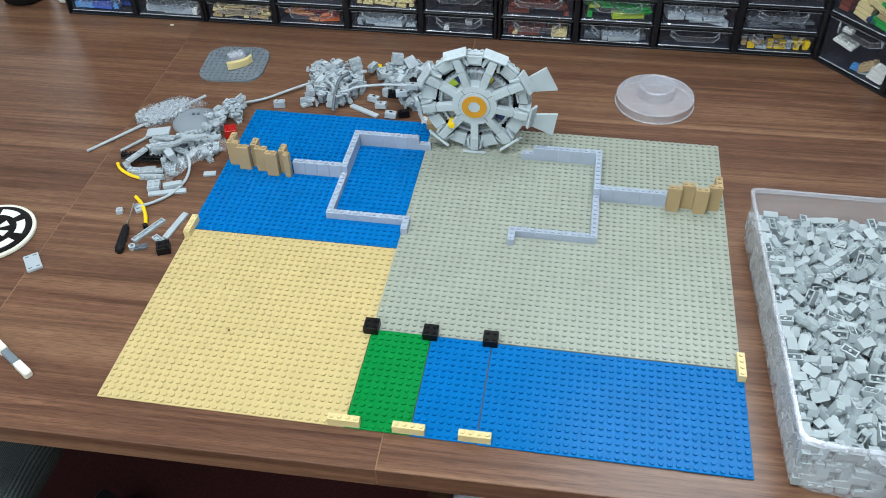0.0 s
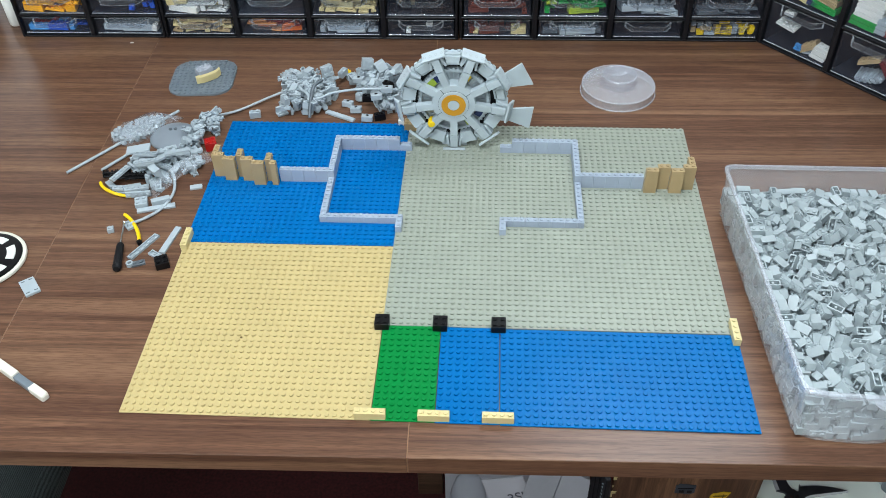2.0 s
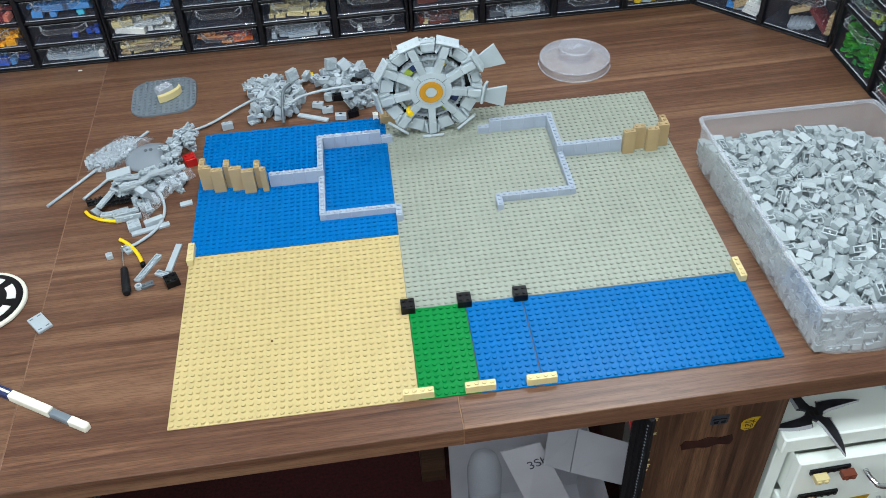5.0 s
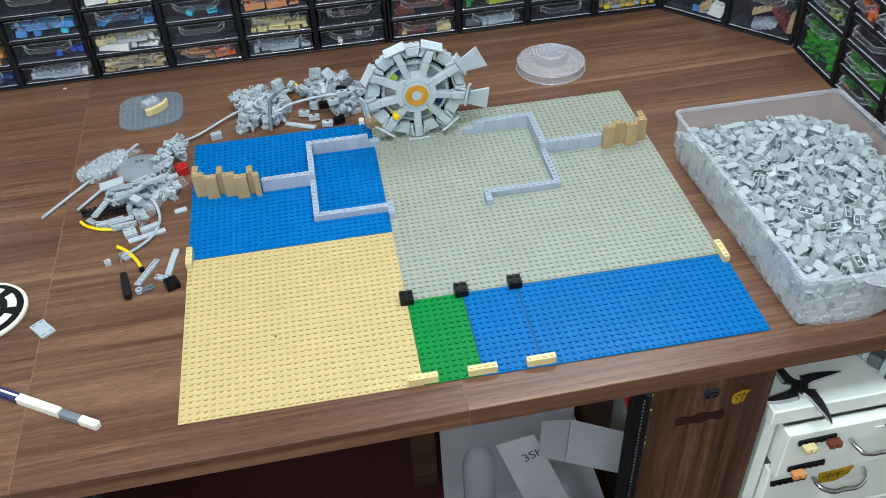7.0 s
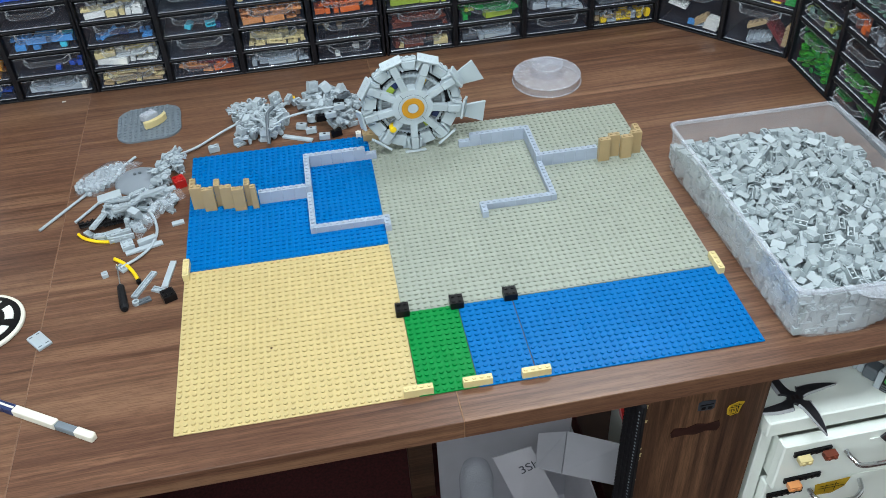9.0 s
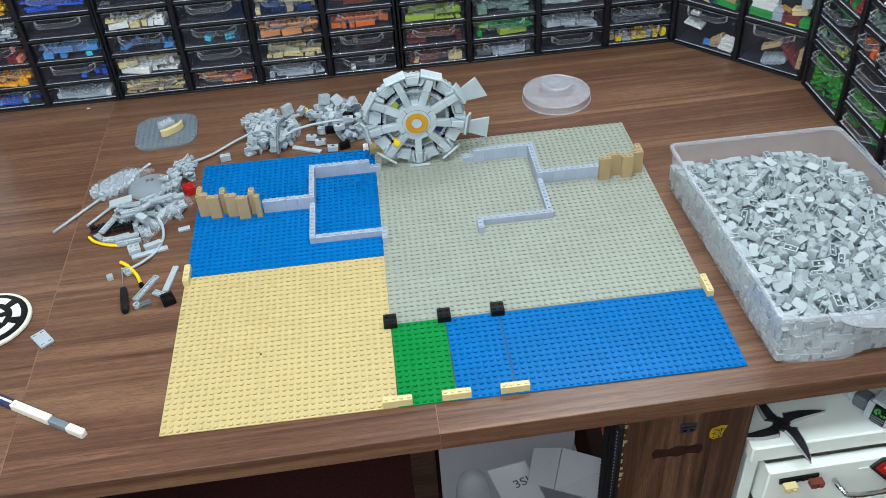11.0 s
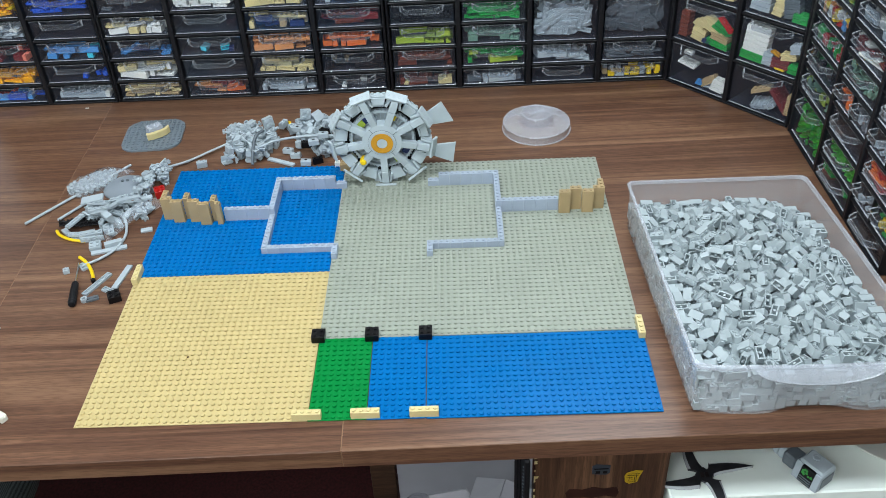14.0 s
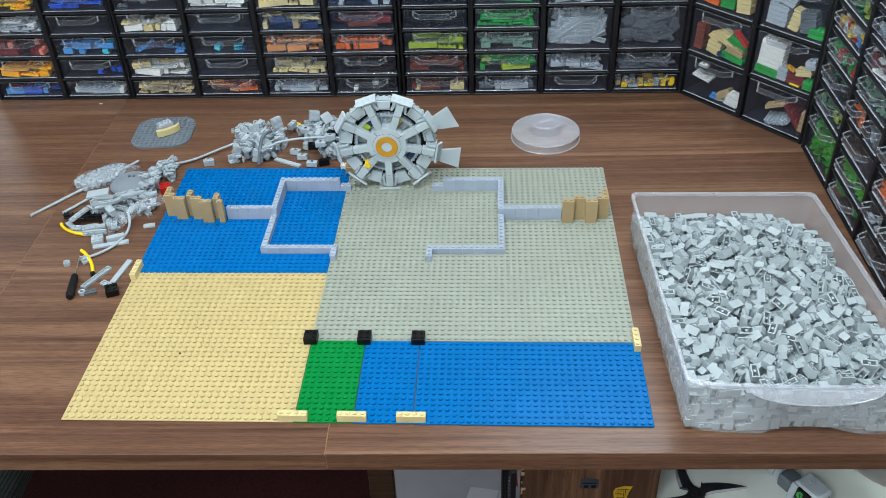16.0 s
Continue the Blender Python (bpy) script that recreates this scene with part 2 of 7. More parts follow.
# its faint bluish milky share stands in for sheen on the panes
DRAWER = clear("clear_drawer_plastic", (0.96, 0.97, 0.99, 1), 0.978, 0.09, (0.34, 0.40, 0.56, 1), 0.012, 1.33)
# milkier and paler, to paint the light caught along clear edges
EDGE_GLINT = clear("edge_glint_plastic", (0.9, 0.92, 0.95, 1), 0.70, 0.10, (0.78, 0.81, 0.84, 1), 0.12, 1.35)
CLEAR = clear("clear_handle_plastic", (0.92, 0.94, 0.96, 1), 0.975, 0.08, (0.66, 0.70, 0.76, 1), 0.015, 1.35)
FROST = clear("frosted_bin_plastic", (0.97, 0.98, 0.99, 1), 0.75, 0.18, (0.86, 0.88, 0.92, 1), 0.06)
RIMFROST = clear("frosted_rim_plastic", (0.94, 0.95, 0.97, 1), 0.70, 0.2, (0.74, 0.77, 0.82, 1), 0.06)
LIDFROST = clear("frosted_lid_plastic", (0.93, 0.94, 0.96, 1), 0.765, 0.16, (0.74, 0.74, 0.78, 1), 0.05)
KNOBFROST = clear("frosted_knob_plastic", (0.88, 0.88, 0.91, 1), 0.79, 0.16, (0.66, 0.66, 0.70, 1), 0.05)
# paler copy of the cover's plastic, for painted edge highlights
EDGE_SHINE = clear("edge_shine_plastic", (0.94, 0.95, 0.97, 1), 0.68, 0.16, (0.76, 0.77, 0.81, 1), 0.05)
FILM = clear("clear_bag_film", (0.95, 0.96, 0.98, 1), 0.86, 0.25, (0.75, 0.78, 0.82, 1), 0.10, 1.15)
WHITE_METAL = matte("white_lacquered_metal", srgb(234, 240, 233), 0.32, 12, 0.03, 0.0, 0.0, 0.5)
CARD = matte("white_cardboard", srgb(178, 177, 184), 0.75, 18, 0.05, 0.05)
CHROME = matte("chrome", srgb(210, 212, 215), 0.18, 40, 0.04, 0.0, 1.0)
STEEL = matte("dark_steel", srgb(74, 74, 79), 0.28, 60, 0.25, 0.0, 0.7)
STEEL_EDGE = matte("ground_steel_edge", srgb(176, 178, 182), 0.35, 60, 0.1, 0.0, 0.3)
RUBBER = matte("black_rubber", srgb(17, 17, 20), 0.6, 80, 0.2, 0.1, 0.0, 0.25)
FABRIC = weave("grey_woven_fabric", srgb(72, 80, 80))
RUG = matte("maroon_carpet", srgb(58, 15, 17), 0.95, 180, 0.4, 0.6)
FLOORM = matte("dark_floor", srgb(70, 48, 40), 0.6, 10, 0.2)
PAINT = matte("white_wall_paint", srgb(222, 222, 218), 0.85, 6, 0.03, 0.02)
CEILM = matte("ceiling_paint", srgb(235, 235, 232), 0.9, 6, 0.02)
CREAMWHITE = plastic("cream_white_plastic", srgb(226, 222, 208), 0.34, 0.04, 0.06)
SLATE = plastic("slate_black_plastic", srgb(26, 28, 34), 0.36, 0.05, 0.1)
DARKSTEEL = matte("engraved_steel", srgb(70, 64, 64), 0.5, 90, 0.2, 0.0, 0.8)
LAMPGLOW = glow("lamp_diffuser", (0.93, 0.97, 1.0, 1), 3.0)
DAY = glow("daylight_pane", (0.88, 0.94, 1.0, 1), 2.5)


# ---------------------------------------------------------------- mesh helpers
def mesh_of(name, verts, faces, mat):
    me = bpy.data.meshes.new(name)
    me.from_pydata([tuple(v) for v in verts], [], faces)
    if mat:
        me.materials.append(mat)
    me.update()
    return me


def smooth(me):
    me.polygons.foreach_set("use_smooth", [True] * len(me.polygons))
    return me


def thing(name, label, category, at=None, group="", kind=""):
    ob = new(name)
    ob.empty_display_size = 0.02
    if at is not None:
        ob.matrix_world = at
    return tagged(ob, label, category, group, kind)


def part(name, data, mat, parent, label="", m=None):
    """A bmesh, a (verts, faces) pair or a mesh as one object under a thing."""
    if isinstance(data, bmesh.types.BMesh):
        me = bpy.data.meshes.new(name)
        data.to_mesh(me)
        data.free()
        me.materials.append(mat)
    elif isinstance(data, tuple):
        me = mesh_of(name, data[0], data[1], mat)
    else:
        me = data
    ob = new(name, me)
    ob.parent = parent
    if m is not None:
        ob.matrix_basis = m
    if label:
        tagged(ob, label)
    return ob


def solo(name, data, mat, label, category, m=None, group="", kind=""):
    ob = part(name, data, mat, None, "", m)
    return tagged(ob, label, category, group, kind)


def chamfer_box(x0, y0, z0, x1, y1, z1, c=0.0003):
    """A box with bevelled edges, as verts and faces."""
    c = min(c, 0.45 * min(x1 - x0, y1 - y0, z1 - z0))
    lo, hi = (x0, y0, z0), (x1, y1, z1)
    verts, index = [], {}
    for sx in (0, 1):
        for sy in (0, 1):
            for sz in (0, 1):
                s = (sx, sy, sz)
                for ax in range(3):
                    p = []
                    for k in range(3):
                        edge = hi[k] if s[k] else lo[k]
                        p.append(edge if k == ax else edge + (-c if s[k] else c))
                    index[s, ax] = len(verts)
                    verts.append(tuple(p))
    faces = []

    def corners(ax, side):
        a, b2 = [k for k in range(3) if k != ax]
        out = []
        for va, vb in ((0, 0), (1, 0), (1, 1), (0, 1)):
            s = [0, 0, 0]
            s[ax], s[a], s[b2] = side, va, vb
            out.append(tuple(s))
        flip = (ax == 1) ^ (side == 0)
        return out[::-1] if flip else out

    for ax in range(3):
        for side in (0, 1):
            faces.append([index[s, ax] for s in corners(ax, side)])
    for ax in range(3):
        a, b2 = [k for k in range(3) if k != ax]
        for va in (0, 1):
            for vb in (0, 1):
                s0, s1 = [0, 0, 0], [0, 0, 0]
                s0[a] = s1[a] = va
                s0[b2] = s1[b2] = vb
                s0[ax], s1[ax] = 0, 1
                s0, s1 = tuple(s0), tuple(s1)
                q = [index[s0, a], index[s1, a], index[s1, b2], index[s0, b2]]
                flip = (va ^ vb) ^ (ax == 1)
                faces.append(q if flip else q[::-1])
    for s in [(i, j, k) for i in (0, 1) for j in (0, 1) for k in (0, 1)]:
        q = [index[s, 0], index[s, 1], index[s, 2]]
        faces.append(q if sum(s) % 2 else q[::-1])
    return verts, faces


def box(x0, y0, z0, x1, y1, z1):
    v = [(x, y, z) for z in (z0, z1) for y in (y0, y1) for x in (x0, x1)]
    return v, [[0, 2, 3, 1], [4, 5, 7, 6], [0, 1, 5, 4], [1, 3, 7, 5], [3, 2, 6, 7], [2, 0, 4, 6]]


def joined(*parts):
    """Several (verts, faces) pairs as one."""
    verts, faces = [], []
    for v, f in parts:
        n = len(verts)
        verts += list(v)
        faces += [[i + n for i in q] for q in f]
    return verts, faces


def moved(pair, m):
    return [tuple(m @ Vector(p)) for p in pair[0]], pair[1]


def lathe(profile, n=32, cap0=False, cap1=False):
    """A turned shape: profile of (radius, z) from the bottom outside up."""
    verts, faces = [], []
    for r, z in profile:
        for k in range(n):
            a = 2 * math.pi * k / n
            verts.append((r * math.cos(a), r * math.sin(a), z))
    for i in range(len(profile) - 1):
        for k in range(n):
            k2 = (k + 1) % n
            faces.append([i * n + k, i * n + k2, (i + 1) * n + k2, (i + 1) * n + k])
    if cap0:
        faces.append(list(range(n))[::-1])
    if cap1:
        faces.append([(len(profile) - 1) * n + k for k in range(n)])
    return verts, faces


def prism(outline, z0, z1):
    """An upright prism over an outline that runs anticlockwise."""
    n = len(outline)
    verts = [(x, y, z0) for x, y in outline] + [(x, y, z1) for x, y in outline]
    faces = [list(range(n))[::-1], [n + k for k in range(n)]]
    faces += [[k, (k + 1) % n, n + (k + 1) % n, n + k] for k in range(n)]
    return verts, faces


def tube(points, r, n=8):
    """A round hose through points."""
    pts = [Vector(p) for p in points]
    fine = []
    for i in range(len(pts) - 1):
        p0, p1, p2, p3 = pts[max(i - 1, 0)], pts[i], pts[i + 1], pts[min(i + 2, len(pts) - 1)]
        for s in range(6):
            t = s / 6
            fine.append(0.5 * ((2 * p1) + (p2 - p0) * t + (2 * p0 - 5 * p1 + 4 * p2 - p3) * t * t + (3 * p1 - p0 - 3 * p2 + p3) * t ** 3))
    fine.append(pts[-1])
    verts, faces = [], []
    for i, p in enumerate(fine):
        d = (fine[min(i + 1, len(fine) - 1)] - fine[max(i - 1, 0)]).normalized()
        side = d.cross(Vector((0, 0, 1)))
        side = side.normalized() if side.length > 1e-5 else Vector((1, 0, 0))
        up = side.cross(d)
        for k in range(n):
            a = 2 * math.pi * k / n
            verts.append(tuple(p + r * (math.cos(a) * side + math.sin(a) * up)))
    for i in range(len(fine) - 1):
        for k in range(n):
            k2 = (k + 1) % n
            faces.append([i * n + k, i * n + k2, (i + 1) * n + k2, (i + 1) * n + k])
    faces.append(list(range(n)))
    faces.append([(len(fine) - 1) * n + k for k in range(n)][::-1])
    return verts, faces


def stud_at(x, y, z, n=10, r=0.0024, h=0.0017):
    v, f = lathe([(r, z), (r, z + h * 0.86), (r * 0.92, z + h)], n, False, True)
    return [(a + x, b + y, c) for a, b, c in v], f


def brick_pair(nx, ny, h=BH, studs=True, hollow=True, n=8, bev=0.0):
    """A toy brick, centred on its footprint, bottom at 0; hollow below."""
    g = 0.0001
    X, Y = nx * S / 2 - g, ny * S / 2 - g
    pieces = []
    if hollow:
        w, d = 0.0014, min(h * 0.85, h - 0.001)
        o = [(-X, -Y), (X, -Y), (X, Y), (-X, Y)]
        i = [(-X + w, -Y + w), (X - w, -Y + w), (X - w, Y - w), (-X + w, Y - w)]
        v = [(x, y, 0) for x, y in o] + [(x, y, h) for x, y in o] + [(x, y, 0) for x, y in i] + [(x, y, d) for x, y in i]
        f = [[4, 5, 6, 7]] + [[k, (k + 1) % 4, 4 + (k + 1) % 4, 4 + k] for k in range(4)]
        f += [[k, 8 + k, 8 + (k + 1) % 4, (k + 1) % 4] for k in range(4)]
        f += [[8 + k, 12 + k, 12 + (k + 1) % 4, 8 + (k + 1) % 4] for k in range(4)] + [[15, 14, 13, 12]]
        pieces.append((v, f))
        if min(nx, ny) == 1 and max(nx, ny) > 1:
            for k in range(max(nx, ny) - 1):
                c = (k + 1 - max(nx, ny) / 2) * S
                cv, cf = lathe([(0.0016, 0.0002), (0.0016, d)], 6, True, False)
                pieces.append(([(a + (c if nx > 1 else 0), b2 + (0 if nx > 1 else c), z) for a, b2, z in cv], cf))
    else:
        pieces.append(chamfer_box(-X, -Y, 0, X, Y, h, bev or 0.0003))
    if studs:
        for i in range(nx):
            for j in range(ny):
                pieces.append(stud_at((i + 0.5 - nx / 2) * S, (j + 0.5 - ny / 2) * S, h, n))
    return joined(*pieces)


MESHES = {}


def brick_mesh(nx, ny, h, mat, studs=True, hollow=False, n=10):
    key = (nx, ny, round(h, 5), mat.name, studs, hollow)
    if key not in MESHES:
        v, f = brick_pair(nx, ny, h, studs, hollow, n)
        MESHES[key] = mesh_of("brick", v, f, mat)
    return MESHES[key]


class Heap:
    """Drops boxes onto a height field, so that a pile of loose pieces builds up."""

    def __init__(self, x0, y0, x1, y1, floor, cell=0.001):
        self.o, self.cell, self.floor = (x0, y0), cell, floor
        self.n = (max(2, int((x1 - x0) / cell)), max(2, int((y1 - y0) / cell)))
        self.h = np.full(self.n, floor)
        self.rng = np.random.RandomState(7)

    def turn(self, flat):
        r = self.rng
        way = r.choice(6, p=flat)
        base = [Euler((0, 0, 0)), Euler((math.pi, 0, 0)), Euler((math.pi / 2, 0, 0)), Euler((-math.pi / 2, 0, 0)), Euler((0, math.pi / 2, 0)), Euler((0, -math.pi / 2, 0))][way]
        return base.to_matrix()

    def envelope(self, rot, half, cx, cy):
        """Lower and upper surface of a turned box over the cells round cx, cy, about its middle."""
        R = np.array(rot)
        ex, ey = np.abs(R[0]) @ half, np.abs(R[1]) @ half
        i0, i1 = int((cx - ex - self.o[0]) / self.cell), int((cx + ex - self.o[0]) / self.cell) + 1
        j0, j1 = int((cy - ey - self.o[1]) / self.cell), int((cy + ey - self.o[1]) / self.cell) + 1
        if i0 < 0 or j0 < 0 or i1 > self.n[0] or j1 > self.n[1]:
            return None
        gx = self.o[0] + (np.arange(i0, i1) + 0.5) * self.cell - cx
        gy = self.o[1] + (np.arange(j0, j1) + 0.5) * self.cell - cy
        A = R[0][:, None, None] * gx[None, :, None] + R[1][:, None, None] * gy[None, None, :]
        c = R[2][:, None, None]
        c = np.where(np.abs(c) < 1e-6, 1e-6, c)
        a1, a2 = (-half[:, None, None] - A) / c, (half[:, None, None] - A) / c
        lo, hi = np.minimum(a1, a2).max(0), np.maximum(a1, a2).min(0)
        return (slice(i0, i1), slice(j0, j1)), lo, hi, lo <= hi

    def drop(self, size, top, tilt=0.35, tries=5, flat=(0.22, 0.16, 0.2, 0.2, 0.11, 0.11), where=None, yaw=None, inside=False):
        """The pose of the best of some tries for a box of that size, or None where the pile is full."""
        half = np.array(size) / 2
        best = None
        for _ in range(tries):
            if where is None:
                cx = self.o[0] + self.rng.rand() * self.n[0] * self.cell
                cy = self.o[1] + self.rng.rand() * self.n[1] * self.cell
            else:
                cx, cy = where(self.rng)
            lean, spin = tilt, self.rng.rand() * 2 * math.pi if yaw is None else self.rng.normal(yaw, 0.12)
            if inside and min(cx - self.o[0], cy - self.o[1], self.o[0] + self.n[0] * self.cell - cx, self.o[1] + self.n[1] * self.cell - cy) < 0.010:
                lean, spin = 0.05, math.pi / 2 * self.rng.randint(4) + self.rng.normal(0, 0.05)      # flush against the wall
            e = Euler((self.rng.normal(0, lean), self.rng.normal(0, lean), spin))
            rot = e.to_matrix() @ self.turn(flat)
            if inside:
                R = np.abs(np.array(rot))
                ex, ey = R[0] @ half + 2 * self.cell, R[1] @ half + 2 * self.cell
                cx = min(max(cx, self.o[0] + ex), self.o[0] + self.n[0] * self.cell - ex)
                cy = min(max(cy, self.o[1] + ey), self.o[1] + self.n[1] * self.cell - ey)
            env = self.envelope(rot, half, cx, cy)
            if env is None or not env[3].any():
                continue
            cells, lo, hi, ok = env
            z = (self.h[cells] - lo)[ok].max()
            if z + hi[ok].max() > top(cx, cy):
                continue
            if best is None or z < best[0]:
                best = (z, cx, cy, rot, cells, hi, ok)
        if best is None:
            return None
        z, cx, cy, rot, cells, hi, ok = best
        patch = self.h[cells]
        patch[ok] = np.maximum(patch[ok], z + hi[ok])
        return Matrix.Translation((cx, cy, z)) @ rot.to_4x4()


# ---------------------------------------------------------------- the room
def slab(name, x0, y0, z0, x1, y1, z1, mat, label):
    return solo(name, box(x0, y0, z0, x1, y1, z1), mat, label, "structure", None, "", "structure")


XW, XE, YS, YN = -2.4, 2.2, -2.4, 2.6
slab("floor", XW - 0.1, YS - 0.1, -0.1, XE + 0.1, YN + 0.1, 0.0, FLOORM, "dark wood-toned room floor in shade")
slab("ceiling", XW - 0.1, YS - 0.1, CEIL, XE + 0.1, YN + 0.1, CEIL + 0.1, CEILM, "plain white ceiling")
nx0, nx1, nz0, nz1 = -1.95, -1.20, 1.50, 2.25
north = joined(box(XW, YN, 0, XE, YN + 0.1, nz0), box(XW, YN, nz1, XE, YN + 0.1, CEIL), box(XW, YN, nz0, nx0, YN + 0.1, nz1), box(nx1, YN, nz0, XE, YN + 0.1, nz1))
solo("wall_north", north, PAINT, "white painted wall behind the drawer cabinets", "structure", None, "", "structure")
win2 = thing("window_2", "small white framed window letting in daylight", "window", None, "", "structure")
part("pane", box(nx0, YN + 0.06, nz0, nx1, YN + 0.07, nz1), DAY, win2)
for x0, z0, x1, z1 in ((nx0, nz0, nx1, nz0 + 0.05), (nx0, nz1 - 0.05, nx1, nz1), (nx0, nz0 + 0.05, nx0 + 0.05, nz1 - 0.05), (nx1 - 0.05, nz0 + 0.05, nx1, nz1 - 0.05)):
    part("window_frame", box(x0, YN + 0.01, z0, x1, YN + 0.055, z1), PAINT, win2)
slab("wall_east", XE, YS - 0.1, 0, XE + 0.1, YN + 0.1, CEIL, PAINT, "white painted wall beside the desk")
slab("wall_south", XW, YS - 0.1, 0, XE, YS, CEIL, PAINT, "white painted wall behind the viewer")
wy0, wy1, wz0, wz1 = -1.75, -0.55, 1.1, 2.2
west = joined(box(XW - 0.1, YS - 0.1, 0, XW, YN + 0.1, wz0), box(XW - 0.1, YS - 0.1, wz1, XW, YN + 0.1, CEIL),
              box(XW - 0.1, YS - 0.1, wz0, XW, wy0, wz1), box(XW - 0.1, wy1, wz0, XW, YN + 0.1, wz1))
solo("wall_west", west, PAINT, "white painted wall with a window opening", "structure", None, "", "structure")
win = thing("window_1", "white framed window letting in daylight", "window", None, "", "structure")
part("pane", box(XW - 0.07, wy0, wz0, XW - 0.06, wy1, wz1), DAY, win)
for a, b2 in (((wy0, wz0), (wy1, wz0 + 0.05)), ((wy0, wz1 - 0.05), (wy1, wz1)), ((wy0, wz0 + 0.05), (wy0 + 0.05, wz1 - 0.05)), ((wy1 - 0.05, wz0 + 0.05), (wy1, wz1 - 0.05))):
    part("window_frame", box(XW - 0.055, a[0], a[1], XW - 0.01, b2[0], b2[1]), PAINT, win)
for (x, y), w in zip(PANELS, (0.40, 0.50, 0.50)):
    lamp = thing("ceiling_light", "white rectangular ceiling light panel out of view", "lamp", Matrix.Translation((x, y, CEIL)), "ceiling light panels")
    for x0, y0, x1, y1 in ((-w - 0.03, -0.31, w + 0.03, -0.28), (-w - 0.03, 0.28, w + 0.03, 0.31), (-w - 0.03, -0.28, -w, 0.28), (w, -0.28, w + 0.03, 0.28)):
        part("frame", box(x0, y0, -0.04, x1, y1, 0.0), PAINT, lamp)
    part("diffuser", box(-w, -0.28, -0.03, w, 0.28, -0.02), LAMPGLOW, lamp)
solo("rug", chamfer_box(-1.1, -1.2, 0.0, 0.62, 0.8, 0.012, 0.004), RUG, "dark maroon carpet on the floor under the desk", "rug")


# ---------------------------------------------------------------- the desk
DM = Matrix.Rotation(TH, 4, "Z")
FRONT = -0.0475
desk = thing("desk", "walnut laminate corner desk with joined top panels", "desk", DM)
for u0, u1 in ((-1.35, -0.1609), (-0.1603, 0.2954), (0.2960, 1.16)):
    v, f = chamfer_box(u0, FRONT, DESK - 0.026, u1, 0.955, DESK, 0.0007)
    part("desktop", (v, f), DESK_WOOD if u0 > 0.2 else DESK_WOOD_L, desk)
SEAM = matte("pale_seam", srgb(140, 106, 80), 0.6, 60, 0.2)
SEAM_DIM = matte("dull_seam", srgb(126, 95, 75), 0.6, 60, 0.2)
for u in (-0.1606, 0.2957):
    part("joint_strip", box(u - 0.0005, FRONT + 0.0006, DESK - 0.0255, u + 0.0005, 0.954, DESK - 0.0001), SEAM if u > 0 else SEAM_DIM, desk, "thin strip in the joint")
# aprons and the pedestal's side panel below the top
part("centre_support", chamfer_box(0.262, 0.345, 0.05, 0.306, 0.365, DESK - 0.0265, 0.001), EDGE_WOOD, desk)
part("apron", chamfer_box(-1.34, 0.03, DESK - 0.075, 0.25, 0.05, DESK - 0.0265, 0.001), EDGE_WOOD, desk)
part("leg_panel", chamfer_box(-1.34, 0.0, 0, -1.31, 0.9, DESK - 0.0265, 0.001), PANEL_WOOD, desk)
part("back_panel", chamfer_box(-1.30, 0.90, 0.25, 1.15, 0.92, DESK - 0.0265, 0.001), PANEL_WOOD, desk)
# the pedestal's front board is veneered with its grain upright
upright = Matrix.Rotation(radians(90), 4, "Y")
px0, px1, pz = 0.502, 0.651, DESK - 0.0265
part("pedestal_front", chamfer_box(-pz, FRONT + 0.0155, 0, -0.002, FRONT + 0.034, px1 - px0, 0.0008), BOARD_WOOD, desk, "upright-grained walnut board", Matrix.Translation((px0, 0, 0)) @ upright)
# chipped pale edge of the board
rnd = random.Random(4)
for z, w, h in ((0.705, 0.0016, 0.0030), (0.696, 0.0022, 0.0040), (0.683, 0.0010, 0.0020), (0.671, 0.0030, 0.0028), (0.664, 0.0012, 0.0060), (0.648, 0.0010, 0.0030), (0.634, 0.0012, 0.0050), (0.622, 0.0020, 0.0024), (0.608, 0.0026, 0.0052), (0.601, 0.0018, 0.0030), (0.588, 0.0010, 0.0040), (0.560, 0.0016, 0.0030), (0.520, 0.0014, 0.0036)):
    w, h = 1.7 * w, 1.5 * h
    part("chip", moved(prism([(0, 0), (w, h * 0.2), (w * 0.7, h * 0.55), (w * 1.1, h * 0.8), (0, h)], 0.0, 0.0008), Matrix.Translation((px0 - 0.0004, FRONT + 0.0154, z)) @ Matrix.Rotation(radians(90), 4, "X")), CREAM, desk, "pale chipped board edge")


def board_sticker(name, outline, at, mat, label, detail=()):
    """A flat sticker on the pedestal board; outline in metres."""
    t = thing(name, label, "sticker", DM @ Matrix.Translation((at[0], FRONT + 0.0153, at[1])) @ Matrix.Rotation(radians(90), 4, "X"))
    part("backing", prism(outline, 0.0, 0.0007), mat[0], t)
    for o in detail:
        part("printed_line", prism(o, 0.0008, 0.0011), mat[1], t)
    return t


def rect(x0, y0, x1, y1):
    return [(x0, y0), (x1, y0), (x1, y1), (x0, y1)]


STICK_Y = plastic("yellow_sticker", srgb(186, 150, 26), 0.5, 0.0, 0.2, 90)
STICK_G = plastic("slate_sticker", srgb(52, 59, 68), 0.5, 0.0, 0.3, 90)
STAIN = matte("dark_brown_patch", srgb(44, 20, 14), 0.5, 60, 0.3)
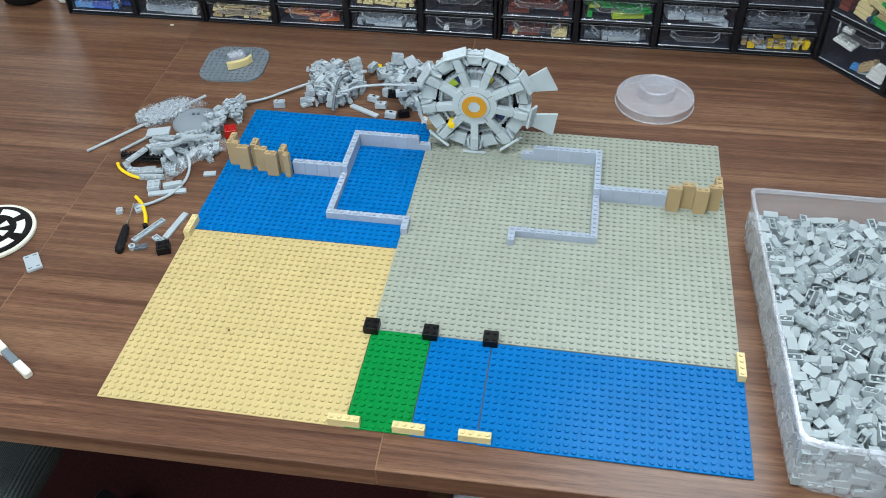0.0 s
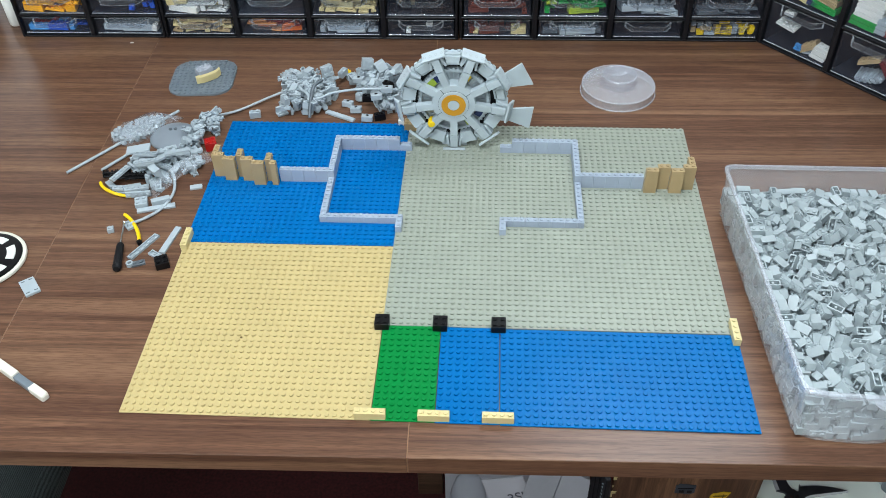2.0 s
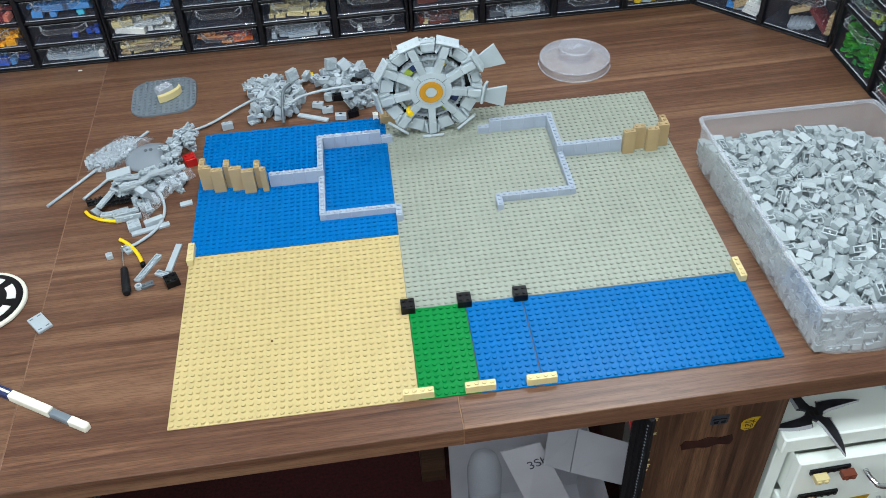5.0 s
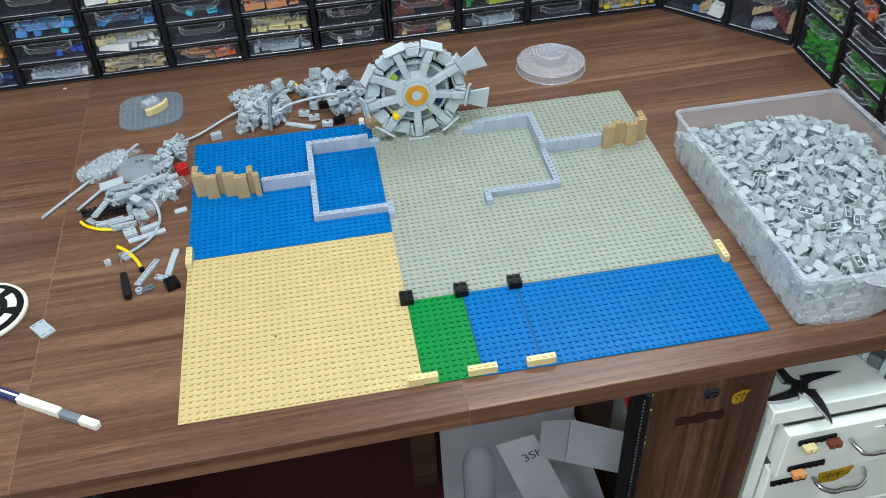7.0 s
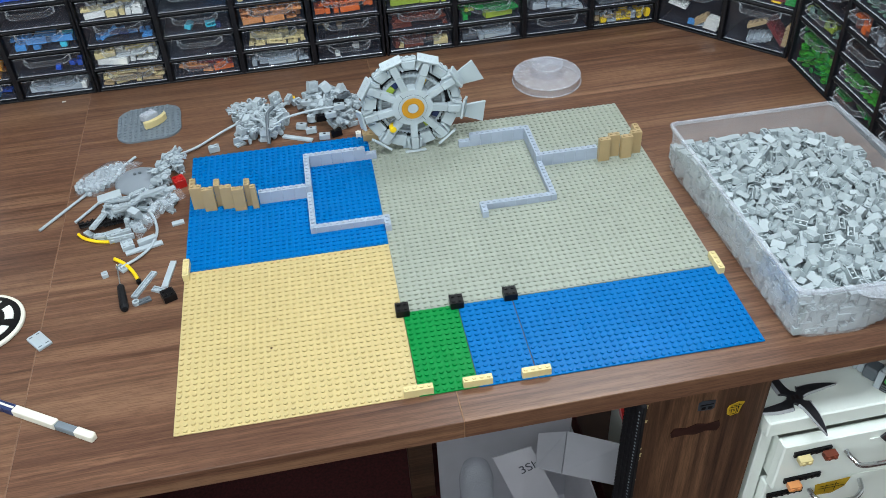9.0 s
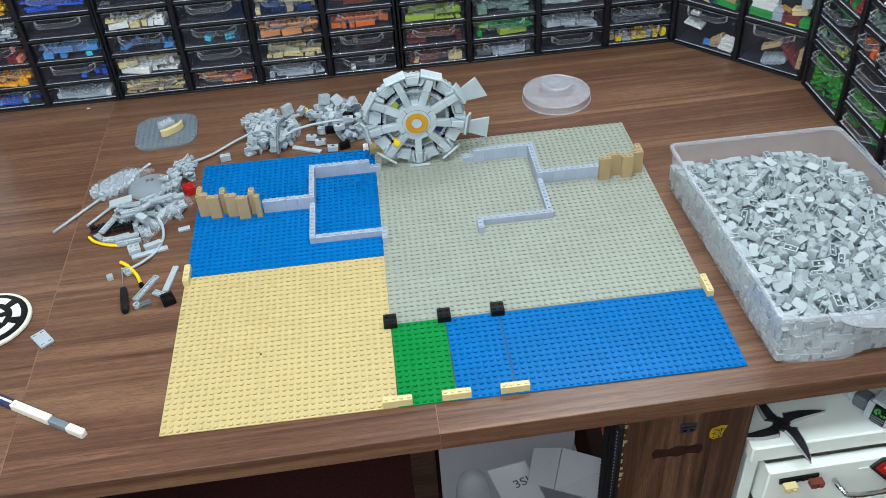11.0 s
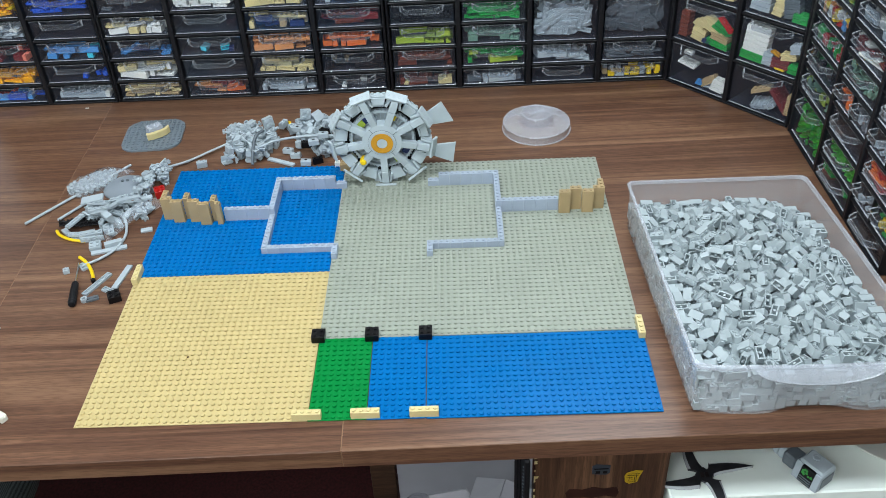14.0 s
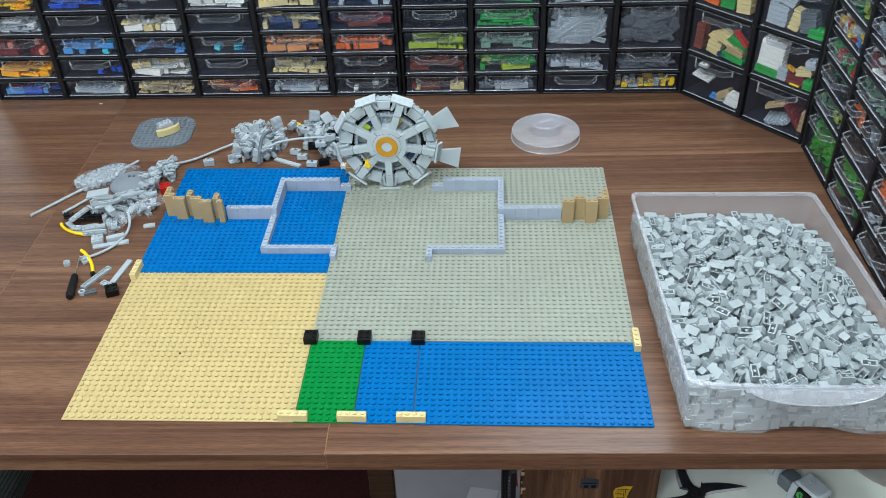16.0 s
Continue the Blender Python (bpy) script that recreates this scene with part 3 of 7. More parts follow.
board_sticker("sticker", [(-0.010, -0.007), (0.006, -0.009), (0.010, -0.006), (0.010, 0.007), (-0.006, 0.009), (-0.010, 0.006)], (0.576, 0.682), (STICK_G, BLACK),
              "slate grey brick-shaped sticker on the desk's side panel", [rect(-0.008, 0.001, 0.008, 0.0025), rect(-0.006, -0.006, -0.001, -0.002), rect(0.002, -0.006, 0.007, -0.002)])
board_sticker("sticker", [(-0.009, -0.008), (-0.004, -0.012), (0.005, -0.009), (0.007, 0.002), (0.010, 0.010), (0.002, 0.011), (-0.008, 0.007), (-0.010, 0.002)], (0.613, 0.667), (STICK_Y, BLACK),
              "yellow brick-shaped sticker with black printed lines", [rect(-0.007, 0.003, 0.006, 0.0036), rect(-0.005, -0.006, -0.0044, 0.001), rect(0.001, -0.007, 0.0016, 0.001), rect(-0.003, -0.0035, 0.0, -0.003), rect(-0.006, 0.0055, 0.007, 0.0060), rect(-0.0078, -0.001, -0.001, -0.0005), rect(0.0028, -0.0065, 0.0034, 0.008), rect(-0.006, -0.0085, 0.003, -0.0080)])
wav = [(x, 1.5 * y) for x, y in [(-0.029, -0.006), (-0.012, -0.005), (0.0, -0.007), (0.013, -0.0045), (0.027, -0.007), (0.030, -0.001), (0.027, 0.005), (0.012, 0.0035), (0.0, 0.006), (-0.012, 0.003), (-0.027, 0.005), (-0.031, 0.0)]]
board_sticker("handle_recess", wav, (0.569, 0.6425), (STAIN, STAIN), "dark brown wavy hand-hold patch on the walnut board")

# ---------------------------------------------------------------- drawer cabinets
ROW, WALLT, CDEPTH = 0.0402, 0.0042, 0.15


def two_tone(name, first, mat1, second, mat2):
    """One mesh of two materials from two (verts, faces) pairs."""
    v, f = joined(first, second)
    me = mesh_of(name, v, f, mat1)
    me.materials.append(mat2)
    me.polygons.foreach_set("material_index", [0] * len(first[1]) + [1] * len(second[1]))
    return me


def drawer_mesh(w, h):
    key = ("drawer", round(w, 4), round(h, 4))
    if key not in MESHES:
        t = 0.0016
        body = joined(chamfer_box(0.0008, 0.003, 0.0018, w - 0.0008, 0.003 + t, h - 0.0035, 0.0004), box(0.0008, 0.003 + t, 0.0012, w - 0.0008, 0.135, 0.0012 + t))
        # pale beads paint the bright line along the pane's edges
        edge = joined(chamfer_box(0.0008, 0.0022, 0.0010, w - 0.0008, 0.0044, 0.0018, 0.0002), chamfer_box(0.0008, 0.0026, h - 0.0035, w - 0.0008, 0.0046, h - 0.0030, 0.0002))
        MESHES[key] = two_tone("drawer", body, DRAWER, edge, EDGE_GLINT)
    return MESHES[key]


def handle_mesh(w, h):
    key = ("handle", round(w, 4), round(h, 4))
    if key not in MESHES:
        a, b2, d = 0.33 * w, 0.245 * w, 0.0125
        t, hh = 0.0012, 0.0085
        o = [(-a, 0.003), (-b2 - 0.0012, -0.86 * d), (-b2 + 0.0016, -d), (b2 - 0.0016, -d), (b2 + 0.0012, -0.86 * d), (a, 0.003)]
        i = [(x * (1 - 2.4 * t / a), min(0.003, y + t) if y < 0 else y) for x, y in o]
        v = [(x, y, z) for z in (0.0, hh) for x, y in o] + [(x, y, z) for z in (0.0, hh) for x, y in i]
        sides, edges = [[12, 13, 14, 15, 16, 17]], []
        for k in range(5):
            sides += [[k, k + 1, 7 + k, 6 + k], [13 + k, 12 + k, 18 + k, 19 + k]]
            # upper and lower faces paler, as a painted edge highlight
            edges += [[6 + k, 7 + k, 19 + k, 18 + k], [k + 1, k, 12 + k, 13 + k]]
        edges += [[0, 6, 18, 12], [5, 17, 23, 11]]
        me = mesh_of("handle", v, sides + edges, CLEAR)
        me.materials.append(EDGE_GLINT)
        me.polygons.foreach_set("material_index", [0] * len(sides) + [1] * len(edges))
        MESHES[key] = me
    return MESHES[key]


GRN = plastic("bright_green_plastic", srgb(20, 150, 62), 0.34, 0.12, 0.06)
AMBER = plastic("bright_amber_plastic", srgb(246, 172, 28), 0.34, 0.08, 0.05)
LEAF = plastic("leaf_green_plastic", srgb(52, 170, 40), 0.36, 0.15, 0.06)
SGRN = plastic("sand_green_plastic", srgb(112, 150, 130), 0.36, 0.1, 0.06)
BRN = plastic("reddish_brown_plastic", srgb(112, 52, 34), 0.36, 0.12, 0.06)
DRED = plastic("dark_red_plastic", srgb(112, 34, 36), 0.36, 0.12, 0.06)
ORA = plastic("orange_plastic", srgb(222, 104, 34), 0.34, 0.1, 0.06)
NOUG = plastic("nougat_plastic", srgb(210, 140, 84), 0.34, 0.1, 0.06)
SALM = plastic("salmon_plastic", srgb(226, 130, 108), 0.34, 0.1, 0.06)
MBLU = plastic("medium_blue_plastic", srgb(70, 140, 200), 0.34, 0.12, 0.06)
BLU = plastic("bright_blue_plastic", srgb(20, 84, 196), 0.34, 0.12, 0.06)
CYAN = plastic("azure_plastic", srgb(60, 190, 210), 0.34, 0.1, 0.06)
KINDS = [(1, 2, BH), (2, 2, BH), (2, 3, BH), (2, 4, BH), (1, 4, BH), (1, 6, BH), (2, 4, BH / 3), (2, 6, BH / 3), (1, 3, BH)]
FLAT = [(1, 2, BH), (2, 3, BH), (2, 4, BH / 3), (2, 4, BH / 3), (1, 4, BH / 3), (2, 6, BH / 3), (1, 4, BH), (2, 2, BH / 3)]
PAIRS = {}


def pair_for(k):
    if k not in PAIRS:
        PAIRS[k] = brick_pair(k[0], k[1], k[2], True, True, 7)
    return PAIRS[k]


def stuff_object(name, pieces, mats, label, category="toy bricks"):
    """Many loose pieces joined into one object; pieces of (verts and faces, pose, material number)."""
    verts, faces, mi = [], [], []
    for (v, f), m, k in pieces:
        n = len(verts)
        A = np.array(m)
        P = np.array(v) @ A[:3, :3].T + A[:3, 3]
        verts += P.tolist()
        faces += [[i + n for i in q] for q in f]
        mi += [k] * len(f)
    me = bpy.data.meshes.new(name)
    me.from_pydata(verts, [], faces)
    for m in mats:
        me.materials.append(m)
    me.polygons.foreach_set("material_index", mi)
    me.update()
    ob = new(name, me)
    return tagged(ob, label, category, "", "stuff")


def leaf_pair(r):
    o = [(r * 0.75 * math.cos(a) * (1 + 0.25 * math.cos(3 * a)), r * math.sin(a) * (1 + 0.2 * math.cos(2 * a))) for a in [2 * math.pi * k / 12 for k in range(12)]]
    return prism(o, -0.0008, 0.0008)


def fill_drawer(frame_m, w, h, mats, count, label, kinds=None, seed=0, tidy=False, leaves=False, depth=0.036):
    heap = Heap(0.002, 0.0035, w - 0.002, depth, 0.0032, 0.0010)

    def spot(r):
        return 0.003 + (w - 0.006) * r.rand(), 0.0055 + (depth - 0.0055) * r.rand() ** 1.4

    heap.rng = np.random.RandomState(seed * 13 + 5)
    pieces, misses = [], 0
    kk = kinds or (FLAT if tidy else KINDS)
    while len(pieces) < (1.0 if count < 6 else 3.2 if tidy else 3.0) * count and misses < 160:
        k = kk[heap.rng.randint(len(kk))]
        if leaves:
            r = heap.rng.uniform(0.005, 0.009)
            size, pr, lift = (2 * r, 2 * r, 0.002), leaf_pair(r), 0.0
        else:
            size, pr, lift = (k[0] * S, k[1] * S, k[2] + 0.0017), pair_for(k), -(k[2] + 0.0017) / 2
        m = heap.drop(size, lambda a, b2: h - (0.006 if leaves or h > 0.05 else 0.010), 0.06 if tidy else (0.7 if leaves else 0.2), 5,
                      (0.7, 0.1, 0.1, 0.1, 0.0, 0.0) if tidy else (0.3, 0.16, 0.2, 0.2, 0.07, 0.07), spot, math.pi / 2 if tidy else heap.rng.choice((None, 1.4, 1.75)), True)
        if m is None:
            misses += 1
            continue
        pieces.append((pr, frame_m @ m @ Matrix.Translation((0, 0, lift)), heap.rng.randint(len(mats))))
    if pieces:
        stuff_object("loose_bricks", pieces, mats, label)


def layered(frame_m, w, h, mats, count, label, seed, kinds=None, depth=0.036):
    """Plates and bricks lying in loose rows, layer on layer, with studs upwards."""
    r = random.Random(seed * 7 + 3)
    pieces = []
    thick = [k for k in (kinds or FLAT) if k[2] > 0.005]
    layers = max(1, min(5, round(count / 4.5)))
    z = 0.0034
    for n in range(layers):
        tall = bool(thick) and r.random() < (0.3 if kinds is None else len(thick) / len(kinds))
        hh = BH if tall else BH / 3
        if z + hh > h - 0.007:
            break
        for y in (0.0135, 0.0300):
            x = 0.003 + r.uniform(0.0, 0.010)
            while x < w - 0.014:
                nx = r.choice((1, 2, 2, 3, 4, 4, 6))
                if x + nx * S > w - 0.003:
                    nx = int((w - 0.003 - x) / S)
                if nx < 1:
                    break
                if r.random() < (0.88 if n < layers - 1 else 0.66):
                    m = Matrix.Translation((x + nx * S / 2, y + r.uniform(-0.0015, 0.0022), z + r.uniform(0, 0.0006))) @ Euler((r.gauss(0, 0.06), r.gauss(0, 0.05), r.gauss(0, 0.12))).to_matrix().to_4x4()
                    pieces.append((pair_for((nx, r.choice((1, 2, 2)), hh if r.random() < 0.8 else BH / 3)), frame_m @ m, r.randrange(len(mats))))
                x += nx * S + r.uniform(0.0003, 0.0035)
        z += hh + 0.0019
    for k in range(3 + count // 5):
        nx = r.choice((2, 3, 4))
        if z + 0.012 > h - 0.006:
            break
        m = Matrix.Translation((r.uniform(0.018, w - 0.018), r.uniform(0.014, 0.030), z + 0.003)) @ Euler((r.gauss(0, 0.25), r.gauss(0, 0.2), r.uniform(-1.2, 1.2))).to_matrix().to_4x4()
        pieces.append((pair_for((nx, r.choice((1, 2)), BH / 3)), frame_m @ m, r.randrange(len(mats))))
    if pieces:
        stuff_object("loose_bricks", pieces, mats, label)


def pressed(frame_m, w, h, mats, count, label, seed):
    """Plates crowded flat against a drawer's pane, layer behind layer."""
    r = random.Random(seed)
    pieces = []
    for k in range(count):
        nx, ny = r.choice(((2, 4), (1, 4), (2, 6), (1, 6), (2, 3), (1, 3), (2, 2)))
        turn = r.choice((0, 90, 90, 60, -40, 20)) + r.gauss(0, 10)
        face = -90 if r.random() < 0.6 else 90
        c, sn = abs(math.cos(radians(turn))), abs(math.sin(radians(turn)))
        ex, ez = S / 2 * (nx * c + ny * sn), S / 2 * (nx * sn + ny * c)
        if 2 * ex > w - 0.004 or 2 * ez > h - 0.010:
            continue
        x, z = r.uniform(0.002 + ex, w - 0.002 - ex), 0.004 + ez + (h - 0.010 - 2 * ez) * r.random() ** 1.3
        depth = 0.0125 + 0.022 * (1 - k / count)
        m = Matrix.Translation((x, depth, z)) @ Matrix.Rotation(radians(turn), 4, "Y") @ Matrix.Rotation(radians(r.gauss(0, 7)), 4, "Z") @ Matrix.Rotation(radians(-face), 4, "X")
        pieces.append((pair_for((nx, ny, BH / 3)), frame_m @ m @ Matrix.Translation((0, 0, -BH / 6)), r.randrange(len(mats))))
    stuff_object("loose_bricks", pieces, mats, label)


def cabinet(m, widths, columns, top, seed, label):
    """A black cabinet of clear drawers. m: pose of its front lower left corner, front towards -y. columns: bottom up, (rows, splits, contents)."""
    total = sum(widths)
    cab = thing("drawer_cabinet", label, "drawer cabinet", m, "clear-drawer cabinets along the desk")
    base, z1 = 0.003, top
    part("shell", joined(box(0, CDEPTH, 0, total, CDEPTH + 0.003, z1), chamfer_box(0, -0.001, 0, WALLT, CDEPTH, z1, 0.0012), chamfer_box(total - WALLT, -0.001, 0, total, CDEPTH, z1, 0.0012),
                         chamfer_box(WALLT, 0, z1 - 0.004, total - WALLT, CDEPTH, z1, 0.0008), chamfer_box(WALLT, 0, 0, total - WALLT, CDEPTH, base, 0.0008)), CASE, cab)
    x = 0.0
    for c, (w, col) in enumerate(zip(widths, columns)):
        if c:
            part("divider", chamfer_box(x - WALLT, -0.001, base, x + WALLT, CDEPTH, z1 - 0.004, 0.0012), CASE, cab)
        x0, x1 = x + WALLT, x + w - WALLT
        z = base
        for r, (rows, split, contents) in enumerate(col):
            h = rows * ROW - (0.005 if r == 0 else 0.0)
            if r:
                part("shelf", chamfer_box(x0, 0.0, z - 0.0016, x1, CDEPTH, z + 0.0016, 0.0006), CASE, cab)
            dw = (x1 - x0) / split
            for s in range(split):
                if s:
                    part("divider", chamfer_box(x0 + s * dw - 0.0015, 0, z + 0.0016, x0 + s * dw + 0.0015, CDEPTH, z + h - 0.0016, 0.0005), CASE, cab)
                d = part("drawer", drawer_mesh(dw - 0.004, h - 0.0045), DRAWER, cab, "", Matrix.Translation((x0 + s * dw + 0.002, 0, z + 0.0022)))
                d.visible_shadow = False
                hd = part("handle", handle_mesh(dw, h), EDGE_GLINT, d, "", Matrix.Translation(((dw - 0.004) / 2, 0, h - 0.0045 - 0.0125)))
                hd.visible_shadow = False
                item = contents[s] if s < len(contents) else None
                if item:
                    mats, count, text, opts = item
                    if opts.get("press") if isinstance(opts, dict) else False:
                        pressed(m @ Matrix.Translation((x0 + s * dw + 0.002, 0, z + 0.0022)), dw - 0.004, h - 0.0045, mats, count, text, seed * 100 + c * 10 + r)
                        continue
                    if opts == "stack":
                        stacks(m @ Matrix.Translation((x0 + s * dw + 0.002, 0, z + 0.0030)), mats, text + " in a deep clear drawer")
                        continue
                    if isinstance(opts, dict) and (opts.get("tidy") or count >= 16) and not opts.get("leaves") and not opts.get("depth"):
                        layered(m @ Matrix.Translation((x0 + s * dw + 0.002, 0, z + 0.0022)), dw - 0.004, h - 0.0045, mats, count, text, seed * 100 + c * 10 + r, opts.get("kinds"))
                        continue
                    fill_drawer(m @ Matrix.Translation((x0 + s * dw + 0.002, 0, z + 0.0022)), dw - 0.004, h - 0.0045, mats, count, text, seed=seed * 100 + c * 10 + r, **opts)
            z += h
        x += w
    return cab


def c1(mats, count, text, **opts):
    return (1, 1, [(mats, count, text, opts)])


def c2(mats, count, text, **opts):
    return (2, 1, [(mats, count, text, opts)])


NONE1, NONE2 = (1, 1, [None]), (2, 1, [None])
PW = 0.120
PLATES = [(2, 4, BH / 3), (2, 6, BH / 3), (1, 6, BH / 3), (4, 4, BH / 3)]
SMALL = [(1, 1, BH), (1, 2, BH / 3), (1, 2, BH)]
LONG = [(1, 6, BH), (1, 8, BH), (1, 4, BH)]
K = [
    [c1((BLU, BLU, MBLU, RED), 24, "blue and red pieces in a clear drawer", tidy=True), c1((AMBER,), 24, "amber bricks in a clear drawer", tidy=True, kinds=KINDS),
     c1((SALM, SALM, SALM, DRED), 24, "salmon pink bricks in a clear drawer", tidy=True, kinds=KINDS), c1((WHITE, GREY, GREY), 18, "white and grey plates in a clear drawer", tidy=True, kinds=PLATES), c1((AMBER, YELLOW), 24, "yellow and amber bricks in a clear drawer", tidy=True), NONE1],
    [c1((GREY, WHITE, GREY), 10, "long grey and white pieces in a clear drawer", kinds=LONG, tidy=True), c1((BLU,), 3, "a few blue pieces in a clear drawer", kinds=SMALL), c1((MBLU, CYAN, MBLU), 7, "azure and blue pieces in a clear drawer"), NONE1,
     c1((BLU,), 6, "bright blue plates in a clear drawer", kinds=PLATES), NONE1],
    [c1((SAND, SAND, CREAM), 16, "tan plates in a clear drawer", tidy=True, kinds=PLATES), c1((WHITE, WHITE, CREAM), 22, "white plates filling a clear drawer", tidy=True), c1((MBLU, MBLU, NAVY), 4, "a few medium blue plates in a clear drawer", tidy=True, kinds=PLATES),
     c1((WHITE, WHITE, CREAM), 16, "white bricks in a clear drawer", tidy=True, kinds=FLAT), c1((DGREY,), 2, "two dark pieces in a clear drawer", kinds=SMALL), NONE1],
    [c1((BRN, ORA, DRED, NOUG), 16, "brown and orange bricks in a clear drawer", tidy=True, kinds=FLAT), NONE1, c1((CYAN, NAVY), 3, "a few small blue pieces in a clear drawer", kinds=SMALL), NONE1,
     c1((WHITE,), 16, "white bricks in a clear drawer", tidy=True, kinds=FLAT), NONE1],
    [c1((GREY,), 16, "light grey long bricks in a clear drawer", kinds=LONG), c1((CREAM,), 24, "pale tan plates and bricks in a clear drawer", kinds=PLATES + LONG), c1((NOUG,), 20, "light orange bricks in a clear drawer", tidy=True),
     c1((NAVY, CREAM, NAVY, SAND), 14, "dark blue and tan pieces in a clear drawer"), c1((CREAM,), 20, "tan bricks in a clear drawer", tidy=True), NONE1],
    [c1((WHITE, BLACK), 3, "a few small pieces in a clear drawer", kinds=SMALL), c1((SAND, BLACK, BLACK), 9, "black and tan pieces in a clear drawer"), c1((ORA,), 15, "orange bricks in a clear drawer"), c1((DRED, DRED, BRN), 12, "dark red long plates in a clear drawer", kinds=LONG + PLATES),
     c1((NAVY, GREY), 5, "dark blue and grey pieces in a clear drawer", kinds=SMALL), NONE1],
    [c1((BRN, BRN, CREAM), 10, "reddish brown bricks in a clear drawer", tidy=True, kinds=[(2, 8, BH), (2, 4, BH)]), c1((BRN,), 18, "reddish brown plates in a clear drawer", kinds=PLATES + LONG), c1((LIME,), 26, "lime bricks filling a clear drawer"), c1((BLACK,), 5, "black pieces in a clear drawer"),
     c1((BLACK, DGREY), 9, "black pieces in a clear drawer"), NONE1],
    [c1((GREY, DGREY), 14, "grey long bricks in a clear drawer", tidy=True, kinds=LONG), c1((GRN, GRN, GRN, LIME), 17, "green plates in a clear drawer", tidy=True), c1((SGRN,), 12, "sand green plates in a clear drawer", tidy=True), c1((GRN,), 22, "green plates filling a clear drawer", tidy=True), c1((GRN,), 9, "green plates in a clear drawer", kinds=PLATES), NONE1],
    [NONE1, c1((GREY,), 18, "light grey plates in a clear drawer", tidy=True), c2((GREY,), 110, "light grey plates filling a deep clear drawer", press=True), c1((GREY,), 18, "light grey plates in a clear drawer"), NONE1],
    [c1((GREY, SAND, GREY, YELLOW), 8, "small yellow and grey pieces in a clear drawer", kinds=SMALL), c1((DGREY,), 14, "dark grey plates in a clear drawer", tidy=True), c2((DGREY,), 120, "dark grey plates filling a deep clear drawer", press=True), c1((DGREY,), 16, "dark grey bricks in a clear drawer"), NONE1],
]
HIGH = 6 * ROW + 0.003
CABTURN = Matrix.Rotation(radians(0.45), 4, "Z")
for first, n, seed in ((0, 2, 1), (2, 4, 2), (6, 4, 3)):
    at = CABTURN @ Vector((first * PW + 0.0006, 0, 0))
    cabinet(Matrix.Translation((at.x - 0.403, at.y + 0.7462, DESK + 0.0005)) @ CABTURN, [PW - 0.0006] * n, K[first:first + n], HIGH, seed, "black drawer cabinet with clear drawers of toy bricks")
# corner cabinet, set across the corner
def stacks(frame_m, rows, label):
    """Stacks of plates standing behind a pane: (x, z, count, nx, ny, material, yaw, lean, sideways step)."""
    mats, pieces = [], []
    for x, z, n, nx, ny, mat, yaw, lean, step in rows:
        if mat not in mats:
            mats.append(mat)
        base = Matrix.Translation((x, 0.0065 + 0.5 * ny * S + 0.004 * abs(math.sin(radians(yaw))) * nx, z)) @ Matrix.Rotation(radians(lean), 4, "Y") @ Matrix.Rotation(radians(yaw), 4, "Z")
        for k in range(n):
            pieces.append((pair_for((nx, ny, BH / 3)), frame_m @ base @ Matrix.Translation((step * k + 0.0013 * (k % 2), -0.0008 * (k % 2), 0.0036 * k)), mats.index(mat)))
    stuff_object("loose_bricks", pieces, mats, label)


